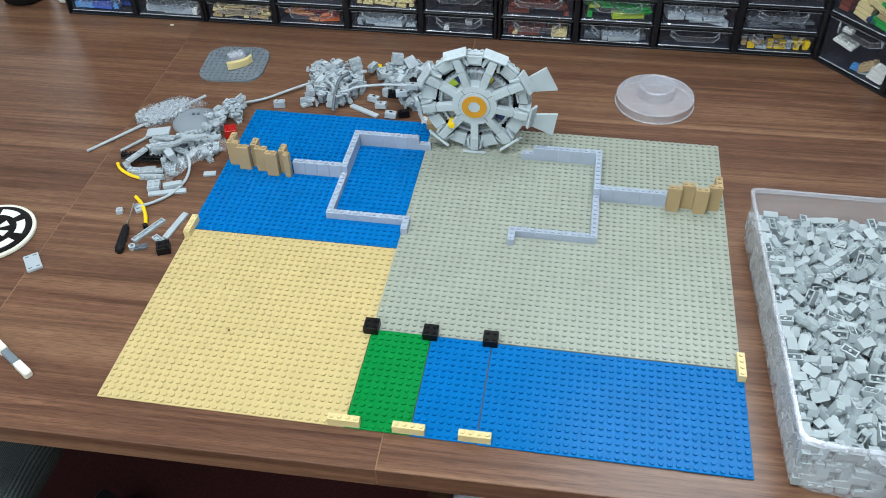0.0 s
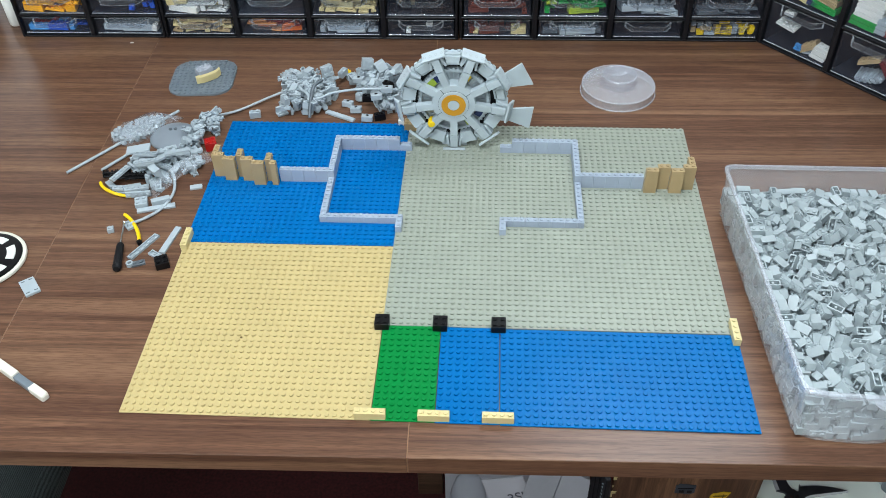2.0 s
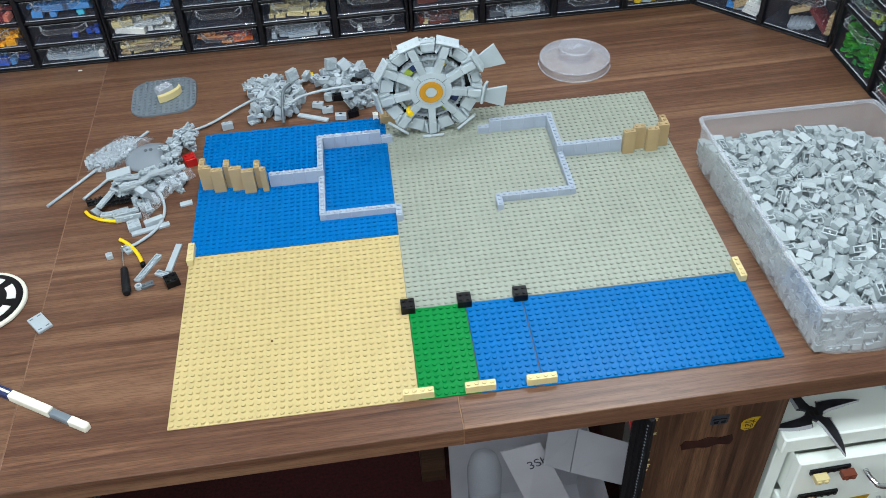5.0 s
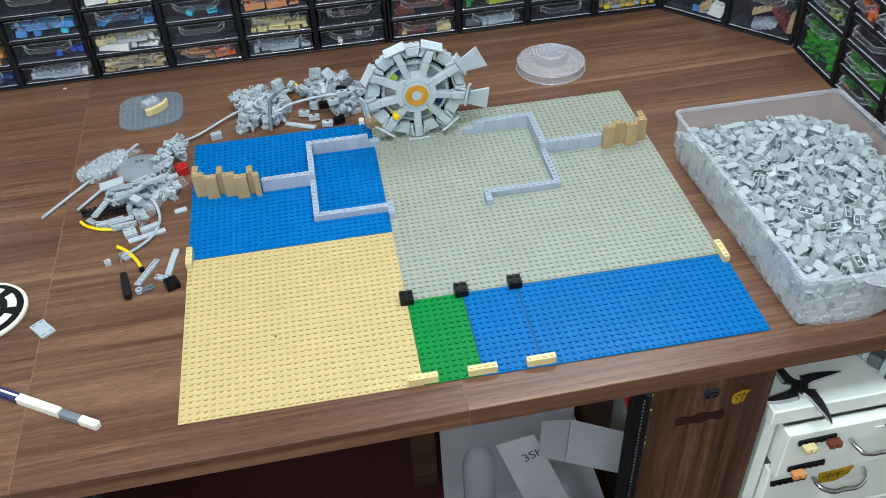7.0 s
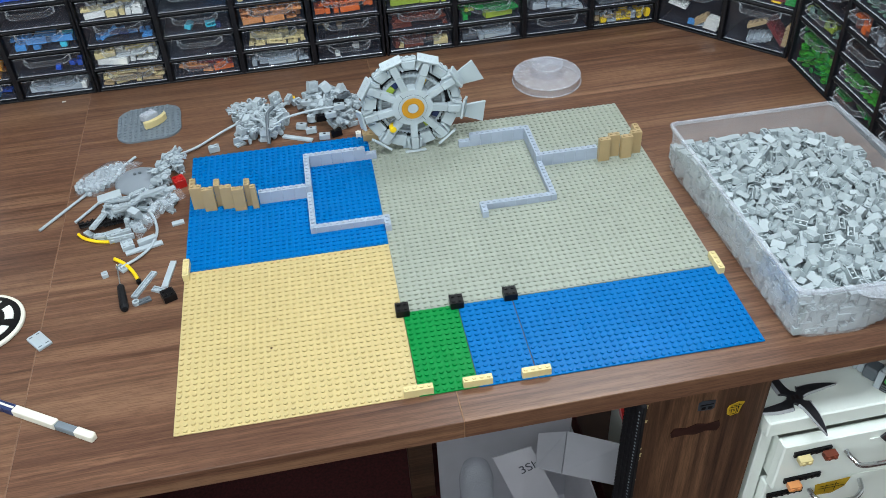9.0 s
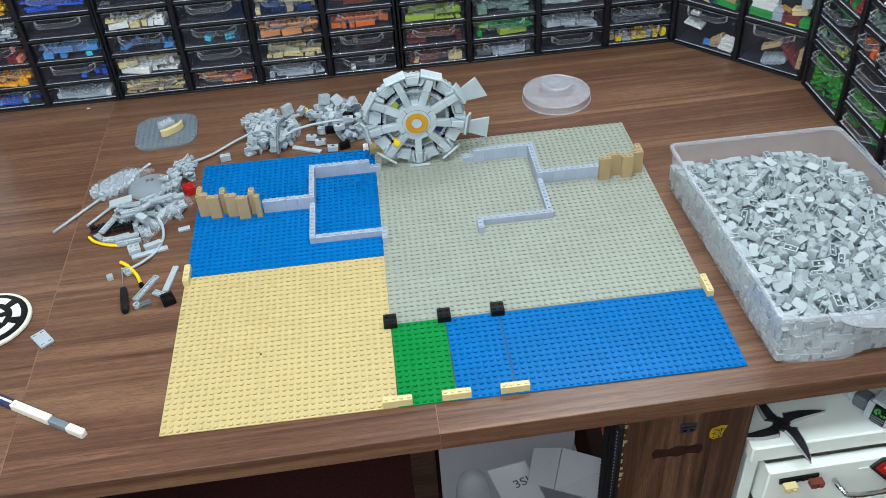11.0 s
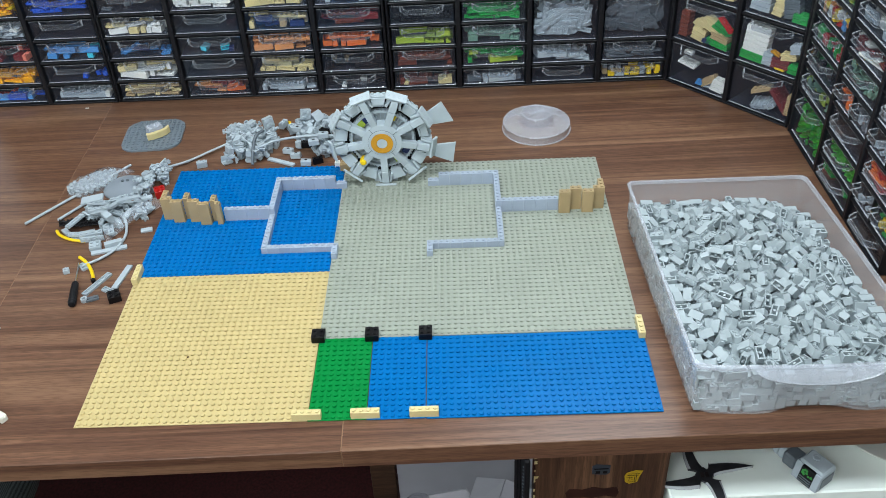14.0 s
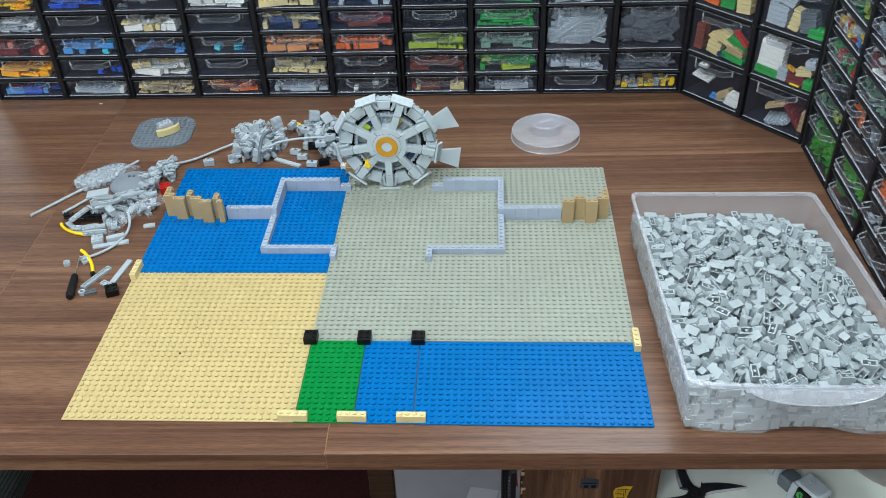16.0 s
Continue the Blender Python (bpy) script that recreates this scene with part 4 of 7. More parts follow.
DROW = [
    [(2, 1, [([(0.026, 0.030, 1, 4, 3, WHITE, 8, 12, 0), (0.056, 0.004, 1, 2, 2, MBLU, 20, 8, 0), (0.074, 0.010, 3, 3, 2, SAND, 10, -35, 0.002), (0.070, 0.004, 1, 2, 2, GREY, 30, 0, 0), (0.091, 0.004, 6, 3, 2, WHITE, 4, 6, 0.0006), (0.030, 0.052, 2, 2, 1, WHITE, 0, 0, 0)], 0, "white wedge, tan pieces and a stack of white plates", "stack")]),
     (2, 1, [([(0.014, 0.006, 12, 2, 2, BRN, 0, 2, 0), (0.041, 0.006, 6, 3, 2, CREAM, 6, 14, -0.0004), (0.036, 0.030, 8, 2, 2, CREAM, 10, 34, 0.002), (0.066, 0.026, 3, 4, 2, CREAM, 8, 24, 0.0), (0.078, 0.030, 4, 4, 2, GRN, 12, 32, 0.0006), (0.088, 0.044, 2, 4, 1, RED, 0, 40, 0), (0.060, 0.006, 2, 2, 2, NAVY, 0, 0, 0), (0.082, 0.016, 3, 4, 2, SAND, 0, 8, 0), (0.080, 0.005, 3, 5, 2, GRN, 0, 5, 0)], 0, "brown, tan, green and red plates in stacks", "stack")]),
     (2, 1, [([(0.024, 0.006, 7, 4, 2, ORA, 0, 4, 0), (0.056, 0.006, 6, 3, 2, GRN, 4, 0, 0), (0.086, 0.006, 8, 3, 2, CREAM, 2, -5, 0), (0.030, 0.032, 4, 3, 2, ORA, 6, 12, 0)], 0, "orange, green and tan plates in stacks", "stack")])],
    [(2, 1, [([(0.036, 0.005, 9, 1, 3, GREY, 20, 58, 0.0012), (0.060, 0.012, 4, 1, 3, GREY, 10, 50, 0.001), (0.048, 0.030, 2, 4, 2, SAND, 14, -24, 0), (0.078, 0.024, 2, 6, 4, DRED, 8, 52, 0), (0.099, 0.010, 10, 1, 2, SAND, 0, 4, 0)], 0, "grey plates, a dark red plate and tan pieces in stacks", "stack")]),
     (2, 1, [([(0.025, 0.018, 12, 5, 2, WHITE, 3, 3, 0.0), (0.022, 0.004, 4, 5, 2, GRN, 2, 3, 0), (0.050, 0.005, 6, 2, 2, GREY, 0, 2, 0), (0.072, 0.006, 4, 4, 2, DRED, 2, -5, 0), (0.062, 0.026, 1, 2, 1, ORANGE, 0, 20, 0), (0.084, 0.022, 3, 3, 2, CREAM, 8, -12, 0), (0.094, 0.036, 4, 2, 2, GREY, 4, -14, 0), (0.095, 0.004, 4, 2, 2, GRN, 2, 0, 0), (0.074, 0.0035, 1, 2, 1, YELLOW, 0, 0, 0)], 0, "a tall white stack with green, grey and red plates", "stack")]),
     (2, 1, [([(0.022, 0.006, 9, 4, 2, GREY, 2, 2, 0), (0.050, 0.006, 9, 2, 2, CREAM, 6, 10, 0), (0.076, 0.008, 9, 3, 2, DGREY, 4, -10, 0), (0.090, 0.004, 4, 3, 2, GRN, 0, 0, 0), (0.032, 0.040, 4, 3, 2, GREY, 8, 16, 0)], 0, "grey, tan, dark grey and green plates in stacks", "stack")])],
]
p0, p1 = Vector((0.7925, 0.7555)), Vector((0.951, 0.5780))
ang = math.atan2(p1.y - p0.y, p1.x - p0.x)
cabinet(Matrix.Translation((p0.x, p0.y, DESK + 0.0005)) @ Matrix.Rotation(ang, 4, "Z"), [0.1210, 0.1165], DROW, HIGH, 5, "black corner cabinet with deep clear drawers of mixed bricks")
RCOL = [
    [c2((LEAF, GRN), 90, "green plant leaves in a deep clear drawer", leaves=True, depth=0.034), c1((LIME, SGRN), 40, "lime and sand green leaf pieces in a clear drawer", leaves=True, depth=0.032), c1((GRN, BLACK), 7, "a few green stems in a clear drawer"), c1((RED, RED, GRN), 26, "red and green flower pieces in a clear drawer", kinds=SMALL, depth=0.026),
     c1((YELLOW, WHITE, RED, MBLU, NOUG), 34, "small multicoloured pieces in a clear drawer", kinds=SMALL, depth=0.026),
     c1((GRN, LIME), 30, "green stems in a clear drawer", leaves=True, depth=0.032), c1((WHITE, RED), 20, "white and red flower pieces in a clear drawer", kinds=SMALL, depth=0.026)],
    [c1((GRN, BRN), 5, "a few brown and green twigs in a clear drawer"), c1((LEAF,), 70, "bright green plants in a clear drawer", leaves=True, depth=0.032), NONE1,
     (1, 2, [((BRN, ORA), 12, "brown rings in a small clear drawer", dict(kinds=SMALL, depth=0.026)), ((GREY, DGREY), 6, "grey rings in a small clear drawer", dict(kinds=SMALL, depth=0.026))]), c1((SGRN,), 40, "sand green curved pieces in a clear drawer", leaves=True, depth=0.032), c1((DRED, WHITE), 16, "dark red and white pieces in a clear drawer"), c1((GREY, WHITE), 14, "grey and white pieces in a clear drawer"), c1((BRN, NOUG), 12, "brown pieces in a clear drawer")],
    [c1((DGREY, BLACK), 4, "dark pieces in a clear drawer"), (1, 2, [((GREY,), 4, "grey pieces in a small clear drawer", dict(kinds=SMALL, depth=0.026)), ((GRN, YELLOW), 8, "green and yellow pieces in a small clear drawer", dict(kinds=SMALL, depth=0.026))]), c1((RED, ORA), 26, "red and orange pieces in a clear drawer"),
     (1, 2, [((GREY,), 4, "grey pieces in a small clear drawer", dict(kinds=SMALL, depth=0.026)), None]), c1((WHITE, GREY), 26, "white and grey pieces in a clear drawer"), c1((DGREY, GREY), 12, "dark grey pieces in a clear drawer"), c1((MBLU, WHITE), 12, "blue and white pieces in a clear drawer"), NONE1],
]
q0, q1 = Vector((0.9500, 0.571)), Vector((0.9515, 0.205))
ang2 = math.atan2(q1.y - q0.y, q1.x - q0.x)
cabinet(Matrix.Translation((q0.x, q0.y, DESK + 0.0005)) @ Matrix.Rotation(ang2, 4, "Z"), [PW] * 3, RCOL, HIGH + 2 * ROW, 6, "black cabinet with clear drawers of leaves and small parts")


# ---------------------------------------------------------------- baseplates
def baseplate(name, i0, j0, nx, ny, mat, label, thick=0.0016, shift=(0, 0)):
    x0, y0 = i0 * S + shift[0], j0 * S + shift[1]
    t = thing(name, label, "baseplate", Matrix.Translation((x0, y0, DESK + 0.0001)), "studded plates on the desk")
    g = 0.00010
    v, f = chamfer_box(g, g, 0, nx * S - g, ny * S - g, thick, 0.0004)
    part("plate", (v, f), mat, t)
    tv, tf = stud_at(0, 0, 0, 12, 0.00245, 0.0018)
    tv = np.array(tv)
    ii, jj = np.meshgrid(np.arange(nx), np.arange(ny), indexing="ij")
    offs = np.stack([(ii.ravel() + 0.5) * S, (jj.ravel() + 0.5) * S, np.full(nx * ny, thick)], 1)
    verts = (offs[:, None, :] + tv[None]).reshape(-1, 3)
    faces = [[q + k * len(tv) for q in face] for k in range(nx * ny) for face in tf]
    me = mesh_of("studs", verts.tolist(), faces, mat)
    ob = part("studs", me, mat, t)
    tagged(ob, "", "", "", "stuff")
    return t


baseplate("baseplate", 0, 0, 32, 32, TAN, "pale tan studded baseplate lying on the desk")
baseplate("baseplate", 0, 32, 32, 32, BLUE, "blue studded baseplate with a low grey wall on it", shift=(0, 0.0012))
baseplate("baseplate", 32, 16, 48, 48, SAGE, "large greenish grey studded baseplate with low walls")
baseplate("baseplate", 32, 0, 8, 16, GREEN, "narrow green studded plate at the desk's edge", 0.0018, (0.0006, -0.0002))
baseplate("baseplate", 40, 0, 8, 16, BLUE_B, "narrow blue studded plate beside the green one", 0.0018, (0.0012, -0.0006))
baseplate("baseplate", 48, 0, 32, 16, BLUE_B, "wide blue studded plate at the desk's front edge", 0.0018, (0.0021, -0.0013))


def put(i, j, z, nx, ny, h, mat, parent, dy=0.0, name="brick", dx=0.0):
    """A brick on stud columns i.. and j.., its bottom at z."""
    return part(name, brick_mesh(nx, ny, h, mat), mat, parent, "", Matrix.Translation(((i + nx / 2) * S + dx, (j + ny / 2) * S + dy, z)))


def enclosure(label, sign, dy):
    """The low wall round half the court; sign -1 is over the blue plate, 1 over the grey one."""
    t = thing("brick_wall", label, "toy wall", None, "low grey toy walls")
    flip = (lambda i, n: i) if sign < 0 else (lambda i, n: 81 - i - n)
    H2 = 2 * BH
    for k in range(6):
        put(flip(21 + 2 * k, 2), 37, BP, 2, 1, BH, WALLGREY, t, dy)
    put(flip(20, 1), 37, BP, 1, 1, BH, WALLGREY, t, dy)
    put(flip(32, 1), 35, BP, 1, 2, BH, WALLGREY, t, dy)
    for k in range(5):
        put(flip(20, 1), 38 + 2 * k - (1 if k == 5 else 0), BP, 1, 2 if k < 4 else 1, BH, WALLGREY, t, dy)
    for k in range(5):
        put(flip(20, 1), 47 + 2 * k, BP, 1, 2, H2, WALLGREY, t, dy)
    for k in range(5):
        put(flip(21 + 2 * k, 2), 56, BP, 2, 1, H2, WALLGREY, t, dy)
    put(flip(31, 2), 56, BP, 2, 1, BH, WALLGREY, t, dy)
    n = 4 if sign < 0 else 5
    for k in range(n):
        put(flip(18 - 2 * k, 2), 47, BP, 2, 1, H2, WALLGREY, t, dy)
    return t


enclosure("low wall of pale grey bricks on the blue baseplate", -1, 0.0012)
enclosure("low wall of pale grey bricks on the grey baseplate", 1, 0.0)
TALL = 0.0352


def rock(label, blocks, dy, dx=0.0):
    t = thing("rock_wall", label, "toy rock wall", None, "stepped tan rock ends")
    for i, j, nx, ny, h in blocks:
        put(i, j, BP, nx, ny, h, SAND, t, dy, "tall_brick", dx)
    return t


rock("stepped tall dark tan bricks on the blue baseplate", [(1, 48, 2, 1, TALL), (1, 49, 1, 2, TALL), (3, 47, 2, 1, TALL), (5, 48, 1, 2, TALL), (6, 47, 2, 1, TALL), (8, 46, 2, 1, TALL), (10, 47, 1, 2, TALL), (11, 46, 1, 1, TALL)], 0.0012, -0.0012)
rock("stepped tall dark tan bricks on the grey baseplate", [(71, 46, 2, 1, TALL), (73, 47, 2, 1, TALL), (75, 46, 2, 1, TALL), (77, 47, 2, 1, TALL), (78, 48, 1, 2, TALL)], 0.0)


def loose(name, nx, ny, h, mat, i, j, z, label, m=None, studs=True, category="toy brick"):
    at = m if m is not None else Matrix.Translation(((i + nx / 2) * S, (j + ny / 2) * S, z))
    return tagged(part(name, brick_mesh(nx, ny, h, mat, studs), mat, None, "", at), label, category, "loose bricks on the plates")


for i in (31, 39, 47):
    loose("brick", 2, 2, BH, BLACK, i, 15, BP + 0.0002, "black two by two brick joining neighbouring plates")
for i, lab in ((30, "pale tan long brick clipping the tan and green plates"), (38, "pale tan long brick clipping the green and blue plates"), (46, "pale tan long brick clipping the two blue plates")):
    loose("brick", 4, 1, BH, CREAM, i, 0, BP + 0.0002, lab)
loose("brick", 1, 4, BH, CREAM, -0.1, 30, BP + 0.0002, "pale tan long brick clipping the tan and blue plates")
loose("brick", 1, 4, BH, CREAM, 79.35, 13.9, BP + 0.0002, "pale tan long brick clipping the grey and blue plates")
loose("brick", 1, 1, BH, WHITE, 30, 63.6, BP - 0.0016, "small white brick beside the round model")
loose("brick", 3, 2, BH * 1.2, SAND, 31.2, 62, BP, "dark tan brick beside the round model")
CRUMB = matte("brown_crumb", srgb(96, 74, 40), 0.9, 300, 0.3)
for x, y, r in ((0.1035, 0.1035, 0.0014), (0.146, 0.173, 0.0010), (0.112, 0.149, 0.0007)):
    solo("crumb", moved(lathe([(r, 0), (r * 0.9, r * 0.6), (r * 0.4, r)], 7, True, True), Matrix.Translation((x, y, BP + 0.0005))), CRUMB, "small brown crumb of dirt on the tan baseplate", "dirt speck")


# ---------------------------------------------------------------- bin of bricks
def rounded(x0, y0, x1, y1, r, n=5):
    out = []
    for cx, cy, a0 in ((x1 - r, y0 + r, -90), (x1 - r, y1 - r, 0), (x0 + r, y1 - r, 90), (x0 + r, y0 + r, 180)):
        for k in range(n + 1):
            a = radians(a0 + 90 * k / n)
            out.append((cx + r * math.cos(a), cy + r * math.sin(a)))
    return out


def loft(rings, close0=False, close1=False):
    """Skin over rings of equal length, each a list of points."""
    n = len(rings[0])
    verts = [p for ring in rings for p in ring]
    faces = []
    for i in range(len(rings) - 1):
        for k in range(n):
            k2 = (k + 1) % n
            faces.append([i * n + k, i * n + k2, (i + 1) * n + k2, (i + 1) * n + k])
    if close0:
        faces.append(list(range(n))[::-1])
    if close1:
        faces.append([(len(rings) - 1) * n + k for k in range(n)])
    return verts, faces


BX0, BX1, BY0, BY1, BTOP = 0.656, 0.899, 0.001, 0.341, DESK + 0.0690


def askew(x, y):
    """The bin narrows a little towards its back."""
    v = (y - BY0) / (BY1 - BY0)
    left, right = 0.669 - 0.0135 * v, 0.913 - 0.0245 * v
    return left + (x - BX0) / (BX1 - BX0) * (right - left), y


def front_pull(x, low):
    """How far the front wall bows out (-) or is pulled in below the grip (+), low: 0 at the rim, 1 at the foot."""
    f = min(1.0, max(0.0, (x - BX0) / (BX1 - BX0)))
    bow = math.sin(math.pi * f) ** 0.6
    return -(0.006 + 0.002 * low) * bow + 0.011 * low * math.exp(-((x - 0.785) / 0.040) ** 4)


def bin_ring(z, grow, r=0.009):
    """One level of the bin's wall, drawn in towards the foot."""
    low = max(0.0, min(1.0, (BTOP - z) / 0.069))
    k = -grow
    corner = rounded(BX0 + 0.002 * low + k, BY0 - 0.0042 * low + k, BX1 - 0.004 * low - k, BY1 - 0.004 * low - k, r)
    last = corner.pop()
    front = []
    for q in range(1, 24):
        f = q / 24
        x = last[0] + (corner[0][0] - last[0]) * f
        front.append((x, last[1] + front_pull(x, low)))
    out = corner + [last] + front
    return [askew(x, y) + (z,) for x, y in out]


storage_bin = thing("storage_bin", "frosted clear plastic bin heaped with grey bricks", "storage bin")
wall = loft([bin_ring(DESK + 0.0003, -0.0025, 0.010), bin_ring(DESK + 0.0012, -0.0008), bin_ring(DESK + 0.0040, 0.0), bin_ring(DESK + 0.025, 0.0), bin_ring(BTOP - 0.004, 0.0)], True)
w = part("wall", wall, FROST, storage_bin)
w.data.polygons.foreach_set("use_smooth", [True] * len(w.data.polygons))
w.visible_shadow = False
rim = loft([bin_ring(BTOP - 0.005, 0.0004), bin_ring(BTOP - 0.005, 0.0024), bin_ring(BTOP - 0.001, 0.0028), bin_ring(BTOP, 0.0020), bin_ring(BTOP, -0.0010), bin_ring(BTOP - 0.004, -0.0014), bin_ring(BTOP - 0.005, 0.0004)])
part("rim", rim, RIMFROST, storage_bin, "thicker milky rim")
# grip flange below the front rim
gx = 0.794
flange = []
for k in range(17):
    a = math.pi * k / 16
    flange.append((gx - 0.066 * math.cos(a), BY0 - 0.009 - 0.012 * math.sin(a)))
top_f = [(x, y, BTOP - 0.002 - 0.011 * math.sin(math.pi * k / 16)) for k, (x, y) in enumerate(flange)]
low_f = [(x, y, z - 0.0016) for x, y, z in top_f]
back_t = [(x, BY0 - 0.006, BTOP - 0.002) for x, y in flange]
back_l = [(x, BY0 - 0.006, BTOP - 0.0036) for x, y in flange]
gv = top_f + low_f + back_t + back_l
gf = []
for k in range(16):
    gf += [[k, 17 + k, 18 + k, k + 1], [k, k + 1, 35 + k, 34 + k], [17 + k, 51 + k, 52 + k, 18 + k]]
grip_part = part("grip", (gv, gf), RIMFROST, storage_bin, "curved grip flange")
smooth(grip_part.data)
edge_t = tube([(x, y, z) for x, y, z in top_f], 0.0009, 6)
part("grip_edge", edge_t, RIMFROST, storage_bin)

heap = Heap(BX0 + 0.0005, BY0 + 0.0005, BX1 - 0.0005, BY1 - 0.0005, DESK + 0.004, 0.001)
heap.rng = np.random.RandomState(21)


def heap_top(x, y):
    """How high the bricks may lie: heaped in the middle, sunk towards the back and one side."""
    u, v = (x - BX0) / (BX1 - BX0), (y - BY0) / (BY1 - BY0)
    edge = min(1.0, 4.0 * min(u, 1 - u, v * 1.6, 1 - v))
    return DESK + 0.058 + 0.008 * edge ** 0.7 - 0.018 * max(0.0, u - 0.78) / 0.22 - 0.022 * max(0.0, v - 0.78) / 0.22


one, lift = brick_pair(2, 1, BH, True, True, 9), -(BH + 0.0017) / 2
pieces, miss = [], 0
while len(pieces) < 3600 and miss < 110:
    m = heap.drop((2 * S - 0.0038, S - 0.0020, BH - 0.0016), heap_top, 0.50, 9, (0.14, 0.20, 0.18, 0.18, 0.15, 0.15), None, None, True)
    if m is None:
        miss += 1
        continue
    low = (BTOP - m.translation.z) / 0.069
    mx, my = (BX0 + BX1) / 2, (BY0 + BY1) / 2
    ax = mx + (m.translation.x - mx) * (0.993 - 0.010 * low)
    ay = my + (m.translation.y - my) * (1.0 - 0.012 * low)
    ay += (front_pull(ax, low) - 0.0075 * low) * max(0.0, 1 - (ay - BY0) / 0.06)
    ax, ay = askew(ax, ay)
    m = Matrix.Translation((ax, ay, m.translation.z)) @ m.to_3x3().to_4x4()
    pieces.append((one, m @ Matrix.Translation((0, 0, lift)), 0))
stuff_object("bin_bricks", pieces, [BINGREY], "heap of loose light grey one by two bricks in the bin")

def ring_pair(r0, r1, z0, z1, n=40):
    return lathe([(r1, z0), (r1, z1), (r0, z1), (r0, z0), (r1, z0)], n)


# ---------------------------------------------------------------- clear round lid
lid = thing("round_cover", "frosted clear round plastic cover lying on the desk", "plastic cover", Matrix.Translation((0.5575, 0.6075, DESK + 0.0002)))
R = 0.0545
a = part("brim", lathe([(R, 0.0), (R + 0.0006, 0.0006), (R, 0.0012), (R - 0.0012, 0.0120), (R - 0.0020, 0.0128), (0.0275, 0.0150), (0.002, 0.0150), (0.002, 0.0138), (R - 0.004, 0.0116), (R - 0.0030, 0.0110), (R - 0.0016, 0.0)], 64), LIDFROST, lid)
a.visible_shadow = False
k = part("knob", lathe([(0.0266, 0.0148), (0.0256, 0.0270), (0.0246, 0.0286), (0.0225, 0.0292), (0.0222, 0.0286), (0.0, 0.0286)], 48), KNOBFROST, lid, "raised round knob with an embossed mark")
k.visible_shadow = False
# three pale rings paint the highlights along the cover's edges
part("brim_edge", ring_pair(R - 0.0026, R - 0.0008, 0.0119, 0.0131, 64), EDGE_SHINE, lid, "rounded edge with a painted highlight")
part("foot_edge", ring_pair(R - 0.0008, R + 0.0008, 0.0001, 0.0013, 64), EDGE_SHINE, lid)
part("knob_edge", ring_pair(0.0228, 0.0250, 0.0283, 0.0294, 48), EDGE_SHINE, lid)
part("embossed_mark", joined(*[moved(chamfer_box(-0.0125 + 0.0068 * q, -0.004, 0, -0.0078 + 0.0068 * q, 0.004, 0.0008, 0.0003), Matrix.Translation((0, 0, 0.0290)) @ Matrix.Rotation(radians(25), 4, "Z")) for q in range(4)]), RIMFROST, lid)

# ---------------------------------------------------------------- dark round-cornered plate
rp = thing("rounded_plate", "dark grey studded plate with rounded corners", "studded plate", Matrix.Translation((-0.0705, 0.6265, DESK + 0.0002)) @ Matrix.Rotation(radians(4), 4, "Z"))
CLEARB = clear("clear_brick_plastic", (0.93, 0.94, 0.97, 1), 0.55, 0.12, (0.72, 0.75, 0.80, 1), 0.05)
SLATE = plastic("slate_grey_plastic", srgb(112, 122, 130), 0.36, 0.0, 0.08)
part("plate", prism(rounded(-0.048, -0.048, 0.048, 0.048, 0.026, 6), 0, 0.0032), SLATE, rp)
st = []
for i in range(12):
    for j in range(12):
        x, y = (i - 5.5) * S, (j - 5.5) * S
        ex, ey = max(0, abs(x) - 0.022), max(0, abs(y) - 0.022)
        if ex * ex + ey * ey < 0.0235 ** 2:
            st.append(stud_at(x, y, 0.0032, 10))
tagged(part("studs", joined(*st), SLATE, rp), "", "", "", "stuff")
arch_o = [(-0.020, -0.006), (-0.012, -0.0085), (0.0, -0.0085), (0.012, -0.006), (0.020, 0.0)]
arch = [(x, y) for x, y in arch_o] + [(x + 0.001, y + 0.007) for x, y in arch_o[::-1]]
solo("curved_brick", moved(prism(arch, 0, 0.010), Matrix.Translation((-0.060, 0.620, DESK + 0.0053)) @ Matrix.Rotation(radians(34), 4, "Z")), CREAM, "pale tan curved brick lying on the dark plate", "toy brick")
tagged(part("clear_brick", brick_mesh(3, 2, BH, CLEARB), CLEARB, None, "", Matrix.Translation((-0.070, 0.635, DESK + 0.0053)) @ Matrix.Rotation(radians(40), 4, "Z")), "clear whitish brick lying on the dark rounded plate", "toy brick")

# ---------------------------------------------------------------- round brick-built model
WC = Vector((0.3215, 0.4555, 0.826))
model = thing("round_model", "grey brick-built round hub model standing upright on its rim", "brick model", Matrix.Translation((WC.x, WC.y, WC.z)) @ Matrix.Rotation(radians(90), 4, "X") @ Matrix.Rotation(radians(0), 4, "Z"))
# local: x to the right, y up, z towards the viewer


DRUM = plastic("drum_grey_plastic", srgb(168, 176, 180), 0.45, 0.0, 0.2)


part("drum", joined(lathe([(0.0, -0.028), (0.058, -0.028), (0.0625, -0.026), (0.0625, -0.0165), (0.0475, -0.0165), (0.0475, -0.0120), (0.0, -0.0120)], 48)), DRUM, model, "recessed drum behind the spokes")
part("hub", lathe([(0.0290, -0.022), (0.0290, 0.0010), (0.0280, 0.0028), (0.0202, 0.0032), (0.0198, 0.0044), (0.0, 0.0048)], 48), WHEEL, model)
part("hub_ring", ring_pair(0.0078, 0.0160, 0.0049, 0.0058, 40), ORANGE, model, "amber ring tile")
part("hub_cap", lathe([(0.0074, 0.0049), (0.0074, 0.0060), (0.0, 0.0060)], 28), WHEEL, model)
